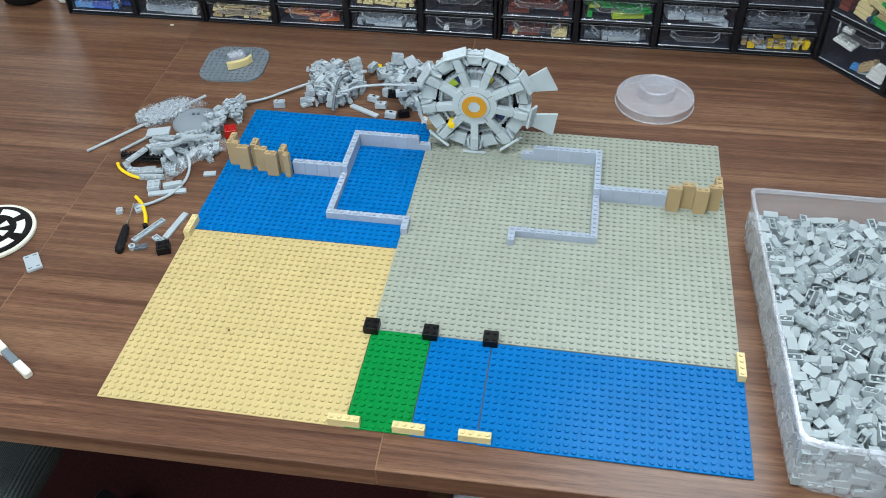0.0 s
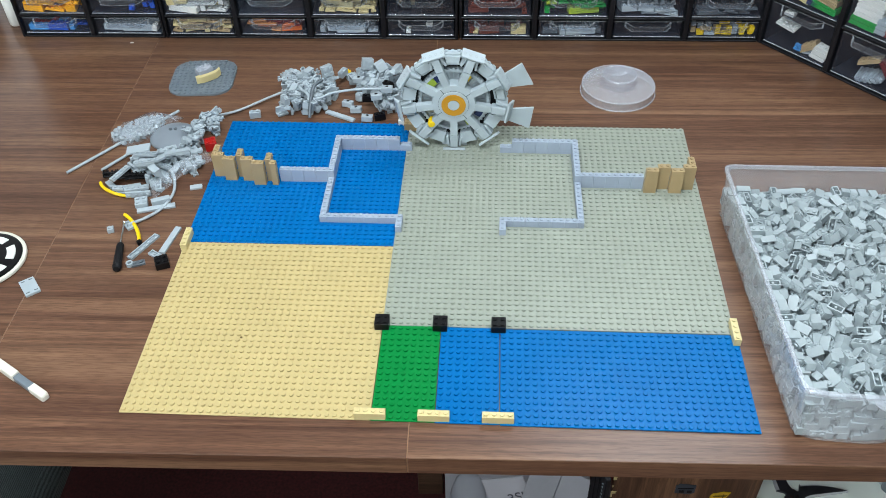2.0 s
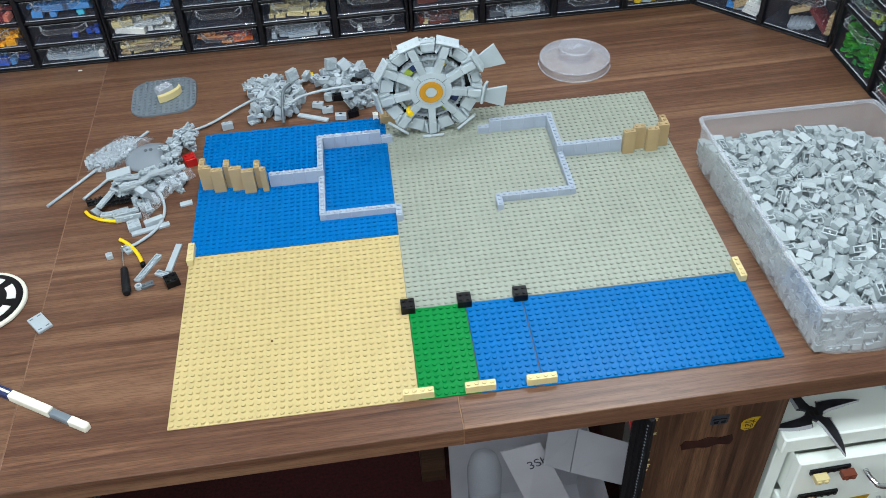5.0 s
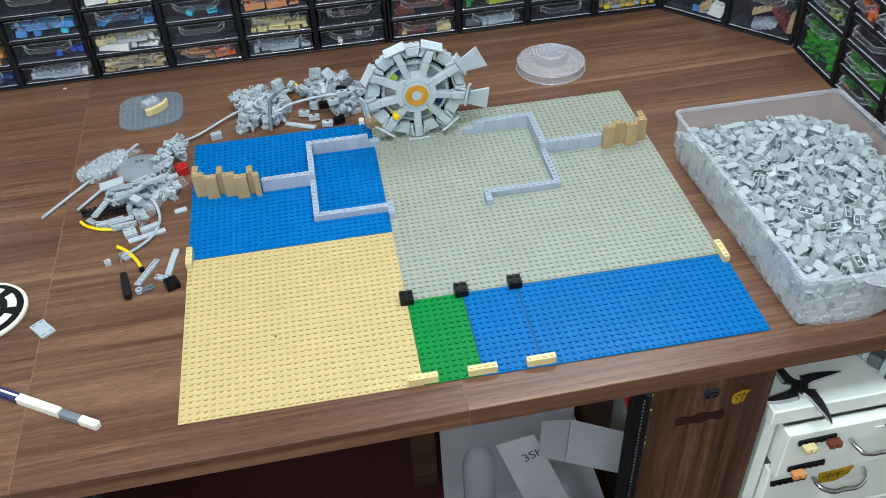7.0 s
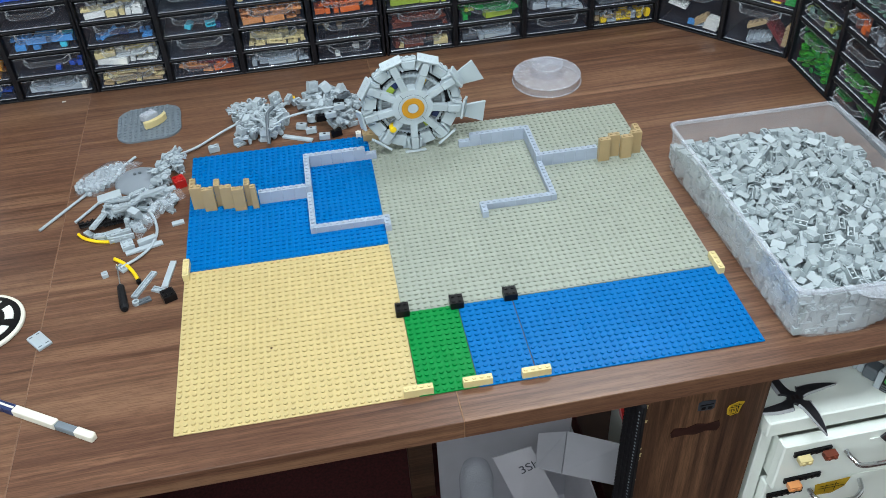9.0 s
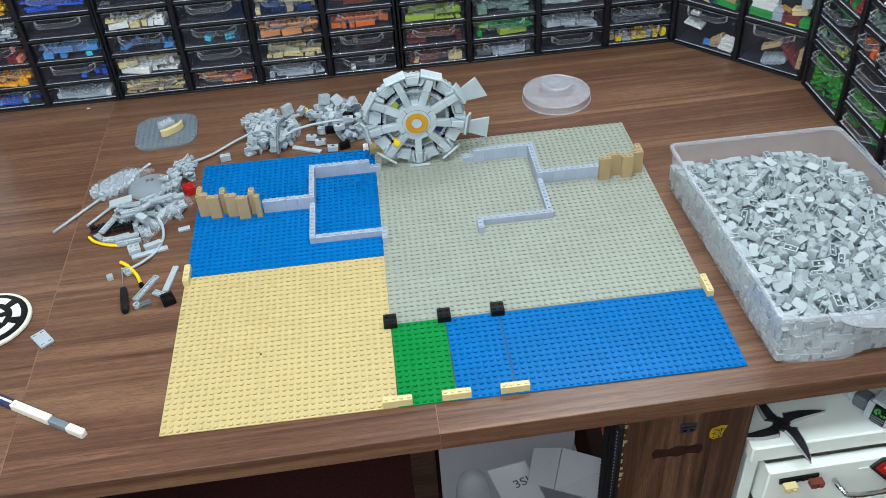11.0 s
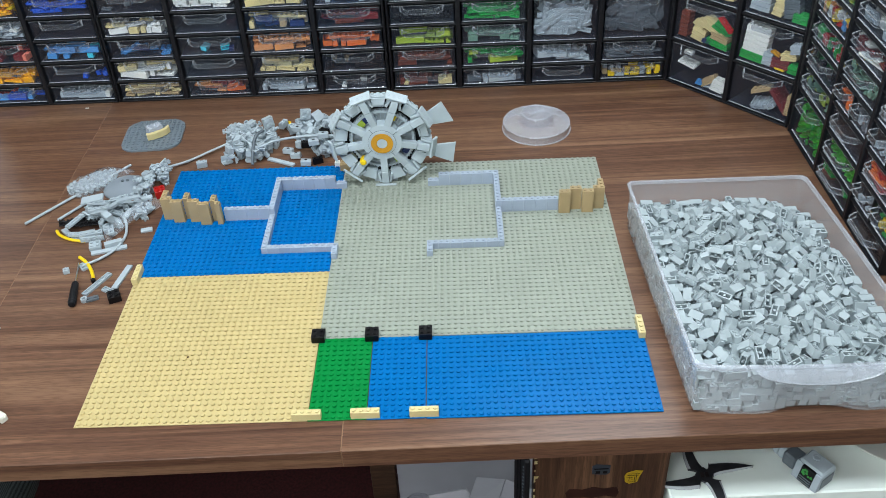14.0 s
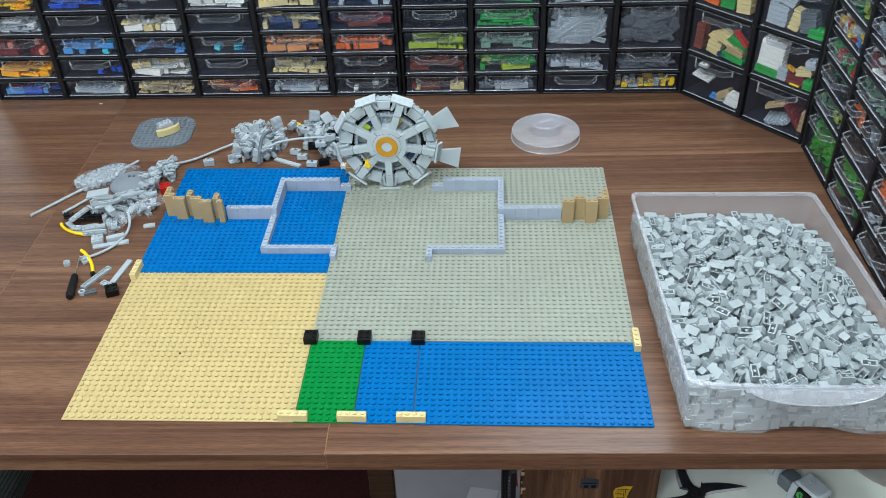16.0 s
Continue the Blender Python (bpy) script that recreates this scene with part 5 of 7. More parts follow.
part("hub_seam", joined(ring_pair(0.0199, 0.0204, 0.0030, 0.0036, 40), *[moved(box(0.0165, -0.0003, 0.0030, 0.0279, 0.0003, 0.0036), Matrix.Rotation(radians(g), 4, "Z")) for g in (-52, 38, 128, 218)]), DGREY, model)
part("gear_ring", joined(ring_pair(0.0430, 0.0462, -0.0118, -0.0066, 56), *[moved(chamfer_box(-0.0012, 0.0458, -0.0118, 0.0012, 0.0480, -0.0066, 0.0003), Matrix.Rotation(2 * math.pi * q / 56, 4, "Z")) for q in range(56)]), GREY, model, "toothed inner ring")


def slanted(w0, w1, r0, r1, z0, z1):
    """A flat piece that widens outwards from w0 at radius r0 to w1 at radius r1."""
    return prism([(-w0, r0), (w0, r0), (w1, r1), (-w1, r1)], z0, z1)


for q in range(9):
    turn = Matrix.Rotation(radians(-90 + 40 * q) - radians(90), 4, "Z")
    part("spoke", joined(chamfer_box(-0.0050, 0.0275, -0.006, 0.0050, 0.0500, 0.0026, 0.0005), chamfer_box(-0.0052, 0.0504, -0.008, 0.0052, 0.0690, 0.0030, 0.0005)), WHEEL, model, "", turn)
    part("spoke_foot", joined(chamfer_box(-0.0075, 0.0560, -0.016, 0.0075, 0.0705, -0.0085, 0.0005), chamfer_box(-0.0052, 0.0690, -0.012, 0.0052, 0.0722, -0.002, 0.0005)), WHEEL, model, "", turn)
    for side in (-1, 1):
        part("cheek", chamfer_box(-0.0016, -0.0075, -0.012, 0.0016, 0.0075, -0.0005, 0.0004), WHEEL, model, "", turn @ Matrix.Translation((side * 0.0084, 0.0622, 0)) @ Matrix.Rotation(radians(side * (9 + (q * 7) % 6)), 4, "Z"))
    tiltb = Matrix.Translation((0, 0.0742, -0.0015)) @ Matrix.Rotation(radians(28), 4, "X")
    blade = joined(chamfer_box(-0.0152, -0.0016, -0.0066, 0.0152, 0.0016, 0.0066, 0.0004))
    bl = part("blade", blade, WHEEL, model, "", turn @ tiltb)
    part("dimple_row", joined(*[moved(lathe([(0.0019, 0.0), (0.0019, 0.0003), (0.0012, 0.0003)], 10), Matrix.Translation((0.0076 * (d - 1.5), 0.0016, 0.0006)) @ Matrix.Rotation(radians(-90), 4, "X")) for d in range(4)]), GREY, bl)
    mid = Matrix.Rotation(radians(-70 + 40 * q) - radians(90), 4, "Z") @ Matrix.Rotation(radians((q * 7) % 5 - 2), 4, "Z")
    part("rim_panel", slanted(0.0078, 0.0102, 0.0568 if q in (2, 3, 4, 5) else 0.0505, 0.0672, -0.012, -0.0038), WHEEL, model, "", mid)
    part("rim_step", joined(chamfer_box(-0.0092, 0.0528, -0.014, 0.0092, 0.0556, -0.0068 if q in (2, 3, 4, 5) else -0.0122, 0.0004), chamfer_box(-0.0098, 0.0674, -0.014, 0.0098, 0.0692, -0.0070, 0.0004)), WHEEL, model, "", mid)
    for side in (-1, 1):
        tab = mid @ Matrix.Translation((side * 0.0142, 0.0615, 0)) @ Matrix.Rotation(radians(-side * (14 + (q * 5) % 7)), 4, "Z")
        part("rim_tab", joined(chamfer_box(-0.0020, -0.0078, -0.016, 0.0020, 0.0082, -0.0062, 0.0004), chamfer_box(-0.0018, -0.0068, -0.0061, 0.0018, 0.0010, -0.0042, 0.0003)), WHEEL, model, "", tab)
    knobs = [moved(stud_at(0, 0, 0, 10), Matrix.Translation((0.008 * (d - 1), 0.0690, -0.0148)) @ Matrix.Rotation(radians(-90), 4, "X")) for d in range(3)]
    part("stud_strip", joined(chamfer_box(-0.0120, 0.0630, -0.0180, 0.0120, 0.0690, -0.0105, 0.0005), *knobs), WHEEL, model, "", mid)
# black backing paints the shade in the gaps between rim panels
part("back_ring", ring_pair(0.0555, 0.0690, -0.0200, -0.0158, 48), BLACK, model, "black ring painting the shade between the rim panels")
# no tyre: this ring puts the inner gap's shade in as black
part("tyre_ring", ring_pair(0.0484, 0.0552, -0.0162, -0.0120, 48), BLACK, model, "black ring standing for the shaded inner gap")
part("rib_ring", joined(*[moved(chamfer_box(-0.0009, 0.0325, -0.0118, 0.0009, 0.0412, -0.0100, 0.0003), Matrix.Rotation(2 * math.pi * q / 36, 4, "Z")) for q in range(36)]), GREY, model)
for ang, r, mat, nm, wd in ((139, 0.0385, LIME, "lime_piece", 0.011), (122, 0.0390, NAVY, "navy_piece", 0.011), (60, 0.0395, YELLOW, "yellow_piece", 0.005), (-30, 0.0400, NAVY, "navy_piece", 0.012), (-62, 0.0390, LIME, "lime_piece", 0.006)):
    part(nm, chamfer_box(-wd / 2, -0.0060, -0.0118, wd / 2, 0.0045, -0.0072, 0.0006), mat, model, "", Matrix.Rotation(radians(ang - 90), 4, "Z") @ Matrix.Translation((0, r, 0)))
part("yellow_knob", lathe([(0.0052, -0.014), (0.0052, -0.003), (0.0040, -0.001), (0.0, -0.0005)], 16), YELLOW, model, "", Matrix.Rotation(radians(227 - 90), 4, "Z") @ Matrix.Translation((0, 0.0440, 0.0050)))
for pts in ([(0.066, 0.0205), (0.1030, 0.0260), (0.0870, 0.0565), (0.062, 0.0380)], [(0.069, -0.0290), (0.1010, -0.0425), (0.1055, -0.0100), (0.069, -0.0130)]):
    part("fin", prism(pts, -0.010, -0.0065), WHEEL, model)
    cx, cy = pts[0][0] - 0.003, (pts[0][1] + pts[-1][1]) / 2
    part("fin_root", chamfer_box(cx - 0.004, cy - 0.008, -0.016, cx + 0.006, cy + 0.008, -0.003, 0.0005), WHEEL, model)
part("foot", chamfer_box(-0.017, -0.0745, -0.024, 0.017, -0.0605, -0.010, 0.0006), WHEEL, model, "flat bricks at its base")


# ---------------------------------------------------------------- loose pieces on the desk
def beam_mesh(n, mat, key):
    """A beam brick; black discs paint the shade inside each round side hole."""
    k = ("beam", n, key)
    if k not in MESHES:
        pieces, hole_shade = [brick_pair(n, 1, BH, True, False, 8)], []
        for s in range(n - 1):
            for side in (-1, 1):
                at = Matrix.Translation(((s + 1 - n / 2) * S, side * 0.0039, 0.0052)) @ Matrix.Rotation(radians(-90 * side), 4, "X")
                pieces.append(moved(ring_pair(0.0024, 0.0031, 0.0, 0.0005, 12), at))
                hole_shade.append(moved(lathe([(0.0024, 0.0), (0.0024, 0.0003), (0.0, 0.0003)], 12), at))
        MESHES[k] = two_tone("beam", joined(*pieces), mat, joined(*hole_shade), BLACK)
    return MESHES[k]


def wedge_mesh(key, mat):
    k = ("wedge", key)
    if k not in MESHES:
        o = [(-0.008, -0.008), (0.008, -0.008), (0.008, 0.008), (-0.008, 0.008)]
        v = [(x, y, 0) for x, y in o] + [(-0.0079, -0.0078, 0.0015), (0.0079, -0.0078, 0.0015), (0.0079, 0.0078, 0.0096), (-0.0079, 0.0078, 0.0096), (-0.0079, 0.001, 0.0096), (0.0079, 0.001, 0.0096)]
        f = [[3, 2, 1, 0], [0, 1, 5, 4], [4, 5, 9, 8], [8, 9, 6, 7], [2, 3, 7, 6], [1, 2, 6, 9, 5], [3, 0, 4, 8, 7]]
        MESHES[k] = mesh_of("slope", v, f, mat)
    return MESHES[k]


def clip_mesh(key, mat):
    k = ("bracket", key)
    if k not in MESHES:
        MESHES[k] = mesh_of("bracket", *joined(chamfer_box(-0.008, -0.004, 0, 0.008, 0.004, 0.0032, 0.0003), chamfer_box(-0.008, 0.004, 0, 0.008, 0.0066, 0.0115, 0.0003), stud_at(-0.004, 0, 0.0032, 8), stud_at(0.004, 0, 0.0032, 8),
                                               *[moved(stud_at(0, 0, 0, 8), Matrix.Translation((x, 0.0066, 0.0072)) @ Matrix.Rotation(radians(-90), 4, "X")) for x in (-0.004, 0.004)]), mat)
    return MESHES[k]


def round_mesh(key, mat, r, h):
    k = ("round", key, r, h)
    if k not in MESHES:
        MESHES[k] = mesh_of("round", *joined(lathe([(r * 0.86, 0.0), (r * 0.86, 0.0012), (r, 0.0013), (r, h), (0.0, h)], 18, True), stud_at(0, 0, h, 8)), mat)
    return MESHES[k]


def pin_mesh(key, mat):
    k = ("pin", key)
    if k not in MESHES:
        rings = [(0.0024, 0), (0.0026, 0.0008), (0.0022, 0.0014), (0.0022, 0.0070), (0.0030, 0.0072), (0.0030, 0.0088), (0.0022, 0.0090), (0.0022, 0.0146), (0.0026, 0.0152), (0.0024, 0.0160)]
        MESHES[k] = mesh_of("pin", *lathe(rings, 10, True, True), mat)
    return MESHES[k]


def clip1_mesh(key, mat):
    """A small plate with two upright jaws."""
    k = ("clip1", key)
    if k not in MESHES:
        MESHES[k] = mesh_of("clip", *joined(chamfer_box(-0.004, -0.004, 0, 0.004, 0.004, 0.0032, 0.0003), stud_at(0, 0, 0.0032, 8), chamfer_box(-0.0015, 0.004, 0.0, 0.0015, 0.0085, 0.0024, 0.0003),
                                            chamfer_box(-0.0035, 0.0060, 0.0, -0.0018, 0.0100, 0.0050, 0.0003), chamfer_box(0.0018, 0.0060, 0.0, 0.0035, 0.0100, 0.0050, 0.0003)), mat)
    return MESHES[k]


def joint_mesh(key, mat):
    """A connector: a bored block with a side arm."""
    k = ("joint", key)
    if k not in MESHES:
        ring = moved(lathe([(0.0040, -0.004), (0.0040, 0.004), (0.0024, 0.004), (0.0024, -0.004), (0.0040, -0.004)], 14), Matrix.Translation((0, 0, 0.004)) @ Matrix.Rotation(radians(90), 4, "X"))
        arm = lathe([(0.0024, 0.0), (0.0024, 0.008)], 10, True, True)
        MESHES[k] = mesh_of("joint", *joined(ring, chamfer_box(0.0030, -0.0036, 0.0005, 0.0110, 0.0036, 0.0075, 0.0004), moved(arm, Matrix.Translation((0.0108, 0, 0.004)) @ Matrix.Rotation(radians(90), 4, "Y"))), mat)
    return MESHES[k]


def side_stud_mesh(key, mat):
    """A one-stud brick with a stud on its side and a recess opposite."""
    k = ("side", key)
    if k not in MESHES:
        MESHES[k] = mesh_of("side_stud_brick", *joined(brick_pair(1, 1, BH, True, True, 8), moved(stud_at(0, 0, 0, 8), Matrix.Translation((0, 0.0039, 0.0052)) @ Matrix.Rotation(radians(-90), 4, "X")), moved(ring_pair(0.0016, 0.0026, 0.0, 0.0004, 8), Matrix.Translation((0, -0.0039, 0.0052)) @ Matrix.Rotation(radians(90), 4, "X"))), mat)
    return MESHES[k]


SORTS = [
    ("brick", (2 * S, S, BH), lambda: brick_mesh(2, 1, BH, GREY, True, True, 8), "light grey narrow brick"),
    ("brick", (2 * S, 2 * S, BH), lambda: brick_mesh(2, 2, BH, GREY, True, True, 8), "light grey square brick"),
    ("holed_brick", (3 * S, S, BH), lambda: beam_mesh(3, GREY, "g"), "light grey holed brick"),
    ("holed_brick", (2 * S, S, BH), lambda: beam_mesh(2, GREY, "g"), "light grey short holed brick"),
    ("slope", (2 * S, 2 * S, BH), lambda: wedge_mesh("g", GREY), "light grey slope brick"),
    ("bracket_piece", (2 * S, 0.0106, 0.0115), lambda: clip_mesh("g", GREY), "light grey side-studded bracket"),
    ("plate", (4 * S, S, BH / 3), lambda: brick_mesh(4, 1, BH / 3, GREY, True, True, 8), "light grey long plate"),
    ("plate", (2 * S, 2 * S, BH / 3), lambda: brick_mesh(2, 2, BH / 3, GREY, True, True, 8), "light grey square plate"),
    ("round_brick", (2 * S, 2 * S, BH), lambda: round_mesh("g", GREY, S, BH), "light grey round brick"),
    ("tile", (4 * S, 2 * S, BH / 3), lambda: brick_mesh(4, 2, BH / 3, GREY, False, False), "light grey smooth tile"),
    ("tile", (6 * S, S, BH / 3), lambda: brick_mesh(6, 1, BH / 3, GREY, False, False), "light grey long smooth tile"),
    ("pin", (0.0060, 0.0060, 0.0143), lambda: pin_mesh("g", GREY), "light grey connector pin"),
    ("clip", (S, 0.0140, 0.0033), lambda: clip1_mesh("g", GREY), "light grey small clip plate"),
    ("joint", (0.0180, S, 0.0063), lambda: joint_mesh("g", GREY), "light grey bored connector"),
    ("plate", (2 * S, S, BH / 3), lambda: brick_mesh(2, 1, BH / 3, GREY, True, True, 8), "light grey small plate"),
    ("tile", (2 * S, S, BH / 3), lambda: brick_mesh(2, 1, BH / 3, GREY, False, True), "light grey small smooth tile"),
    ("tile", (4 * S, S, BH / 3), lambda: brick_mesh(4, 1, BH / 3, GREY, False, True), "light grey narrow smooth tile"),
    ("brick", (2 * S, S, BH), lambda: brick_mesh(2, 1, BH, BLACK, True, True, 8), "small black brick"),
    ("holed_brick", (3 * S, S, BH), lambda: beam_mesh(3, DGREY, "d"), "dark grey holed brick"),
    ("jumper", (S, S, BH), lambda: round_mesh("s", GREY, S / 2, BH * 0.9), "small light grey round brick"),
    ("side_stud_brick", (S, S + 0.0017, BH), lambda: side_stud_mesh("g", GREY), "light grey brick with a side stud"),
]


def scatter(heap, count, pick, where, top, group, tilt=0.4, note="in a loose pile"):
    for _ in range(count):
        name, size, mesh, text = SORTS[pick[heap.rng.randint(len(pick))]]
        size = (size[0] * 0.74, size[1] * 0.74, size[2] + 0.0008)
        m = heap.drop(size, top, tilt, 6, (0.34, 0.2, 0.16, 0.16, 0.07, 0.07), where)
        if m is None:
            continue
        tagged(part(name, mesh(), GREY, None, "", m @ Matrix.Translation((0, 0, -size[2] / 2))), text + " " + note, "toy brick", group)


def blob(*discs):
    """Random spots inside a set of discs (x, y, radius)."""
    def spot(r):
        x, y, q = discs[r.randint(len(discs))]
        a, d = r.rand() * 2 * math.pi, q * math.sqrt(r.rand())
        return x + d * math.cos(a), y + d * math.sin(a)
    return spot


def settle(heap, group, rows, tilt=0.08):
    """Chosen pieces, each dropped at its spot: (sort, x, y, yaw, lying, words)."""
    lying = dict(up=(1, 0, 0, 0, 0, 0), down=(0, 1, 0, 0, 0, 0), side=(0, 0, 1, 0, 0, 0), back=(0, 0, 0, 1, 0, 0))
    for sort, x, y, yaw, way, text in rows:
        name, size, mesh, _ = SORTS[sort]
        size = (size[0], size[1], size[2] + 0.0017)
        m = heap.drop(size, lambda a, b2: DESK + 0.06, tilt, 1, lying[way], lambda r: (x, y), radians(yaw))
        if m is not None:
            tagged(part(name, mesh(), GREY, None, "", m @ Matrix.Translation((0, 0, -size[2] / 2))), text, "toy brick", group)


# pile behind the blue plate
BEHIND, BESIDE = "pile of loose grey parts behind the plates", "pile of loose grey plates and tiles"
ha = Heap(0.0, 0.5155, 0.262, 0.70, DESK + 0.0001, 0.001)
ha.rng = np.random.RandomState(3)
settle(ha, BEHIND, [
    (16, 0.124, 0.5205, 3, "up", "light grey narrow tile along the blue plate"), (10, 0.154, 0.5300, -14, "up", "light grey long tile behind the blue plate"),
    (3, 0.158, 0.631, 40, "side", "light grey holed brick on its side"), (3, 0.162, 0.558, -25, "back", "light grey holed brick on its side"), (3, 0.176, 0.543, -12, "back", "light grey holed brick on its side"),
    (3, 0.194, 0.5225, 3, "back", "light grey holed brick near the blue plate"), (17, 0.212, 0.5255, 10, "up", "small black brick beside the grey parts"), (8, 0.179, 0.573, 0, "up", "light grey round brick in the pile"),
    (12, 0.056, 0.634, 60, "up", "light grey clip plate at the pile's edge"), (12, 0.064, 0.639, 150, "up", "light grey clip plate at the pile's edge"), (5, 0.088, 0.627, 20, "up", "light grey bracket at the pile's edge"),
    (0, 0.146, 0.626, 70, "up", "light grey brick standing apart from the pile"), (5, 0.070, 0.533, 30, "up", "light grey bracket near the blue plate"), (12, 0.080, 0.527, 80, "up", "light grey clip plate near the blue plate")])
SMALLK = [0, 3, 3, 5, 12, 14, 5, 20, 12, 5, 12, 0, 19, 15, 20, 13, 14, 12]
scatter(ha, 300, SMALLK, blob((0.085, 0.602, 0.024), (0.100, 0.580, 0.027), (0.084, 0.552, 0.018), (0.112, 0.556, 0.022), (0.128, 0.582, 0.015), (0.095, 0.595, 0.02)), lambda x, y: DESK + 0.026, BEHIND, 0.2, "behind the blue plate")
scatter(ha, 260, SMALLK, blob((0.186, 0.610, 0.022), (0.215, 0.608, 0.028), (0.230, 0.582, 0.024), (0.222, 0.552, 0.018), (0.200, 0.590, 0.02)), lambda x, y: DESK + 0.027, BEHIND, 0.2, "beside the round model")
settle(ha, BEHIND, [
    (4, 0.125, 0.612, 20, "side", "light grey slope brick tipped on its side"), (1, 0.128, 0.600, 35, "side", "light grey square brick tipped on its side"), (0, 0.100, 0.602, 75, "side", "light grey brick on top of the pile"),
    (17, 0.193, 0.552, 24, "up", "small black brick among the grey parts"), (17, 0.222, 0.566, -30, "up", "small black brick among the grey parts"), (18, 0.232, 0.590, 60, "side", "dark grey holed brick among the grey parts"),
    (3, 0.207, 0.540, 8, "back", "light grey holed brick on top of the pile"), (3, 0.222, 0.548, -6, "back", "light grey holed brick on top of the pile"), (4, 0.205, 0.620, 55, "up", "light grey slope brick on top of the pile"), (1, 0.186, 0.618, 15, "side", "light grey square brick on top of the pile")], 0.16)
solo("brick", moved(brick_pair(1, 1, BH, True, False), Matrix.Translation((0.152, 0.6385, DESK + 0.0002))), YELLOW, "small yellow brick behind a grey one", "toy brick")

# pile beside the blue plate
hb = Heap(-0.20, 0.30, -0.004, 0.56, DESK + 0.0001, 0.001)
hb.rng = np.random.RandomState(11)
settle(hb, BESIDE, [
    (9, -0.102, 0.355, 4, "up", "light grey smooth tile in front of the black links"), (15, -0.129, 0.364, -28, "up", "light grey small tile at the pile's edge"), (6, -0.084, 0.341, 14, "side", "light grey long plate on its edge"),
    (6, -0.088, 0.350, 20, "up", "light grey long plate in front of the black links"), (14, -0.112, 0.350, -10, "up", "light grey small plate at the pile's edge")], 0.04)
scatter(hb, 60, [16, 14, 15, 16, 15, 14, 7, 6], blob((-0.095, 0.398, 0.014), (-0.070, 0.378, 0.013), (-0.075, 0.398, 0.016), (-0.066, 0.362, 0.010)), lambda x, y: DESK + 0.013, BESIDE, 0.08, "on the desk")
scatter(hb, 150, [14, 15, 12, 5, 14, 12, 15, 19], blob((-0.098, 0.414, 0.012), (-0.075, 0.412, 0.014), (-0.053, 0.413, 0.016), (-0.044, 0.430, 0.012), (-0.030, 0.405, 0.012), (-0.050, 0.395, 0.012)), lambda x, y: DESK + 0.018, BESIDE, 0.16, "on the desk")
scatter(hb, 170, [12, 19, 12, 5, 19, 20, 12, 14], blob((-0.041, 0.446, 0.010), (-0.038, 0.464, 0.010), (-0.034, 0.485, 0.011), (-0.027, 0.507, 0.012), (-0.014, 0.486, 0.006)), lambda x, y: DESK + 0.024, BESIDE, 0.3, "beside the blue plate")
LINK = joined(chamfer_box(-0.0036, -0.0052, 0.0, 0.0036, 0.0052, 0.0022, 0.0004), chamfer_box(-0.0036, -0.0012, 0.0022, 0.0036, 0.0012, 0.0048, 0.0005), chamfer_box(-0.0030, 0.0052, 0.0004, -0.0014, 0.0074, 0.0030, 0.0004), chamfer_box(0.0014, 0.0052, 0.0004, 0.0030, 0.0074, 0.0030, 0.0004))
rnd = random.Random(17)
link_mesh = mesh_of("tread_link", LINK[0], LINK[1], BLACK)
for q in range(14):
    row, u = (0, q) if q < 6 else (1, q - 6)
    x, y, z, yaw = ((-0.1395 + 0.0058 * u, 0.3790 + 0.0012 * u, 0.0050, 0.30), (-0.1245 + 0.0058 * u, 0.3700 + 0.0006 * u, 0.0085, 0.52))[row]
    m = Matrix.Translation((x + rnd.uniform(-0.0005, 0.0005), y + rnd.uniform(-0.001, 0.001), DESK + z)) @ Euler((rnd.gauss(0.1, 0.07), rnd.gauss(0, 0.07), yaw + rnd.gauss(0, 0.07))).to_matrix().to_4x4()
    tagged(part("tread_link", link_mesh, BLACK, None, "", m), "black ridged link in the pile of grey parts", "toy brick", "black links in the pile")
hb.h[57:115, 64:92] = np.maximum(hb.h[57:115, 64:92], DESK + 0.0130)
settle(hb, BESIDE, [
    (9, -0.105, 0.421, 18, "up", "light grey smooth tile on the pile"), (9, -0.081, 0.392, 5, "up", "light grey smooth tile on the pile"), (6, -0.115, 0.371, 70, "up", "light grey long plate lying across black links"),
    (4, -0.066, 0.368, -48, "side", "light grey slope brick tipped on its side"), (0, -0.067, 0.437, 25, "up", "light grey narrow brick beside the dish"), (16, -0.060, 0.398, 40, "up", "light grey narrow tile on the pile"),
    (16, -0.043, 0.399, 22, "up", "light grey narrow tile on the pile"), (16, -0.090, 0.407, 10, "down", "light grey narrow tile upside down"), (14, -0.070, 0.416, 8, "up", "light grey small plate on the pile"),
    (6, -0.078, 0.377, 30, "up", "light grey long plate on the pile"), (15, -0.024, 0.418, 15, "up", "light grey small tile beside the blue plate")])
tagged(part("brick", brick_mesh(2, 2, BH * 1.3, RED), RED, None, "", Matrix.Translation((-0.0150, 0.4500, DESK + 0.0002)) @ Matrix.Rotation(radians(22), 4, "Z")), "red brick beside the grey parts", "toy brick")
tagged(part("brick", brick_mesh(2, 1, BH, GREY), GREY, None, "", Matrix.Translation((0.031, 0.5265, DESK + 0.0002)) @ Matrix.Rotation(radians(12), 4, "Z")), "light grey brick behind the blue plate", "toy brick")


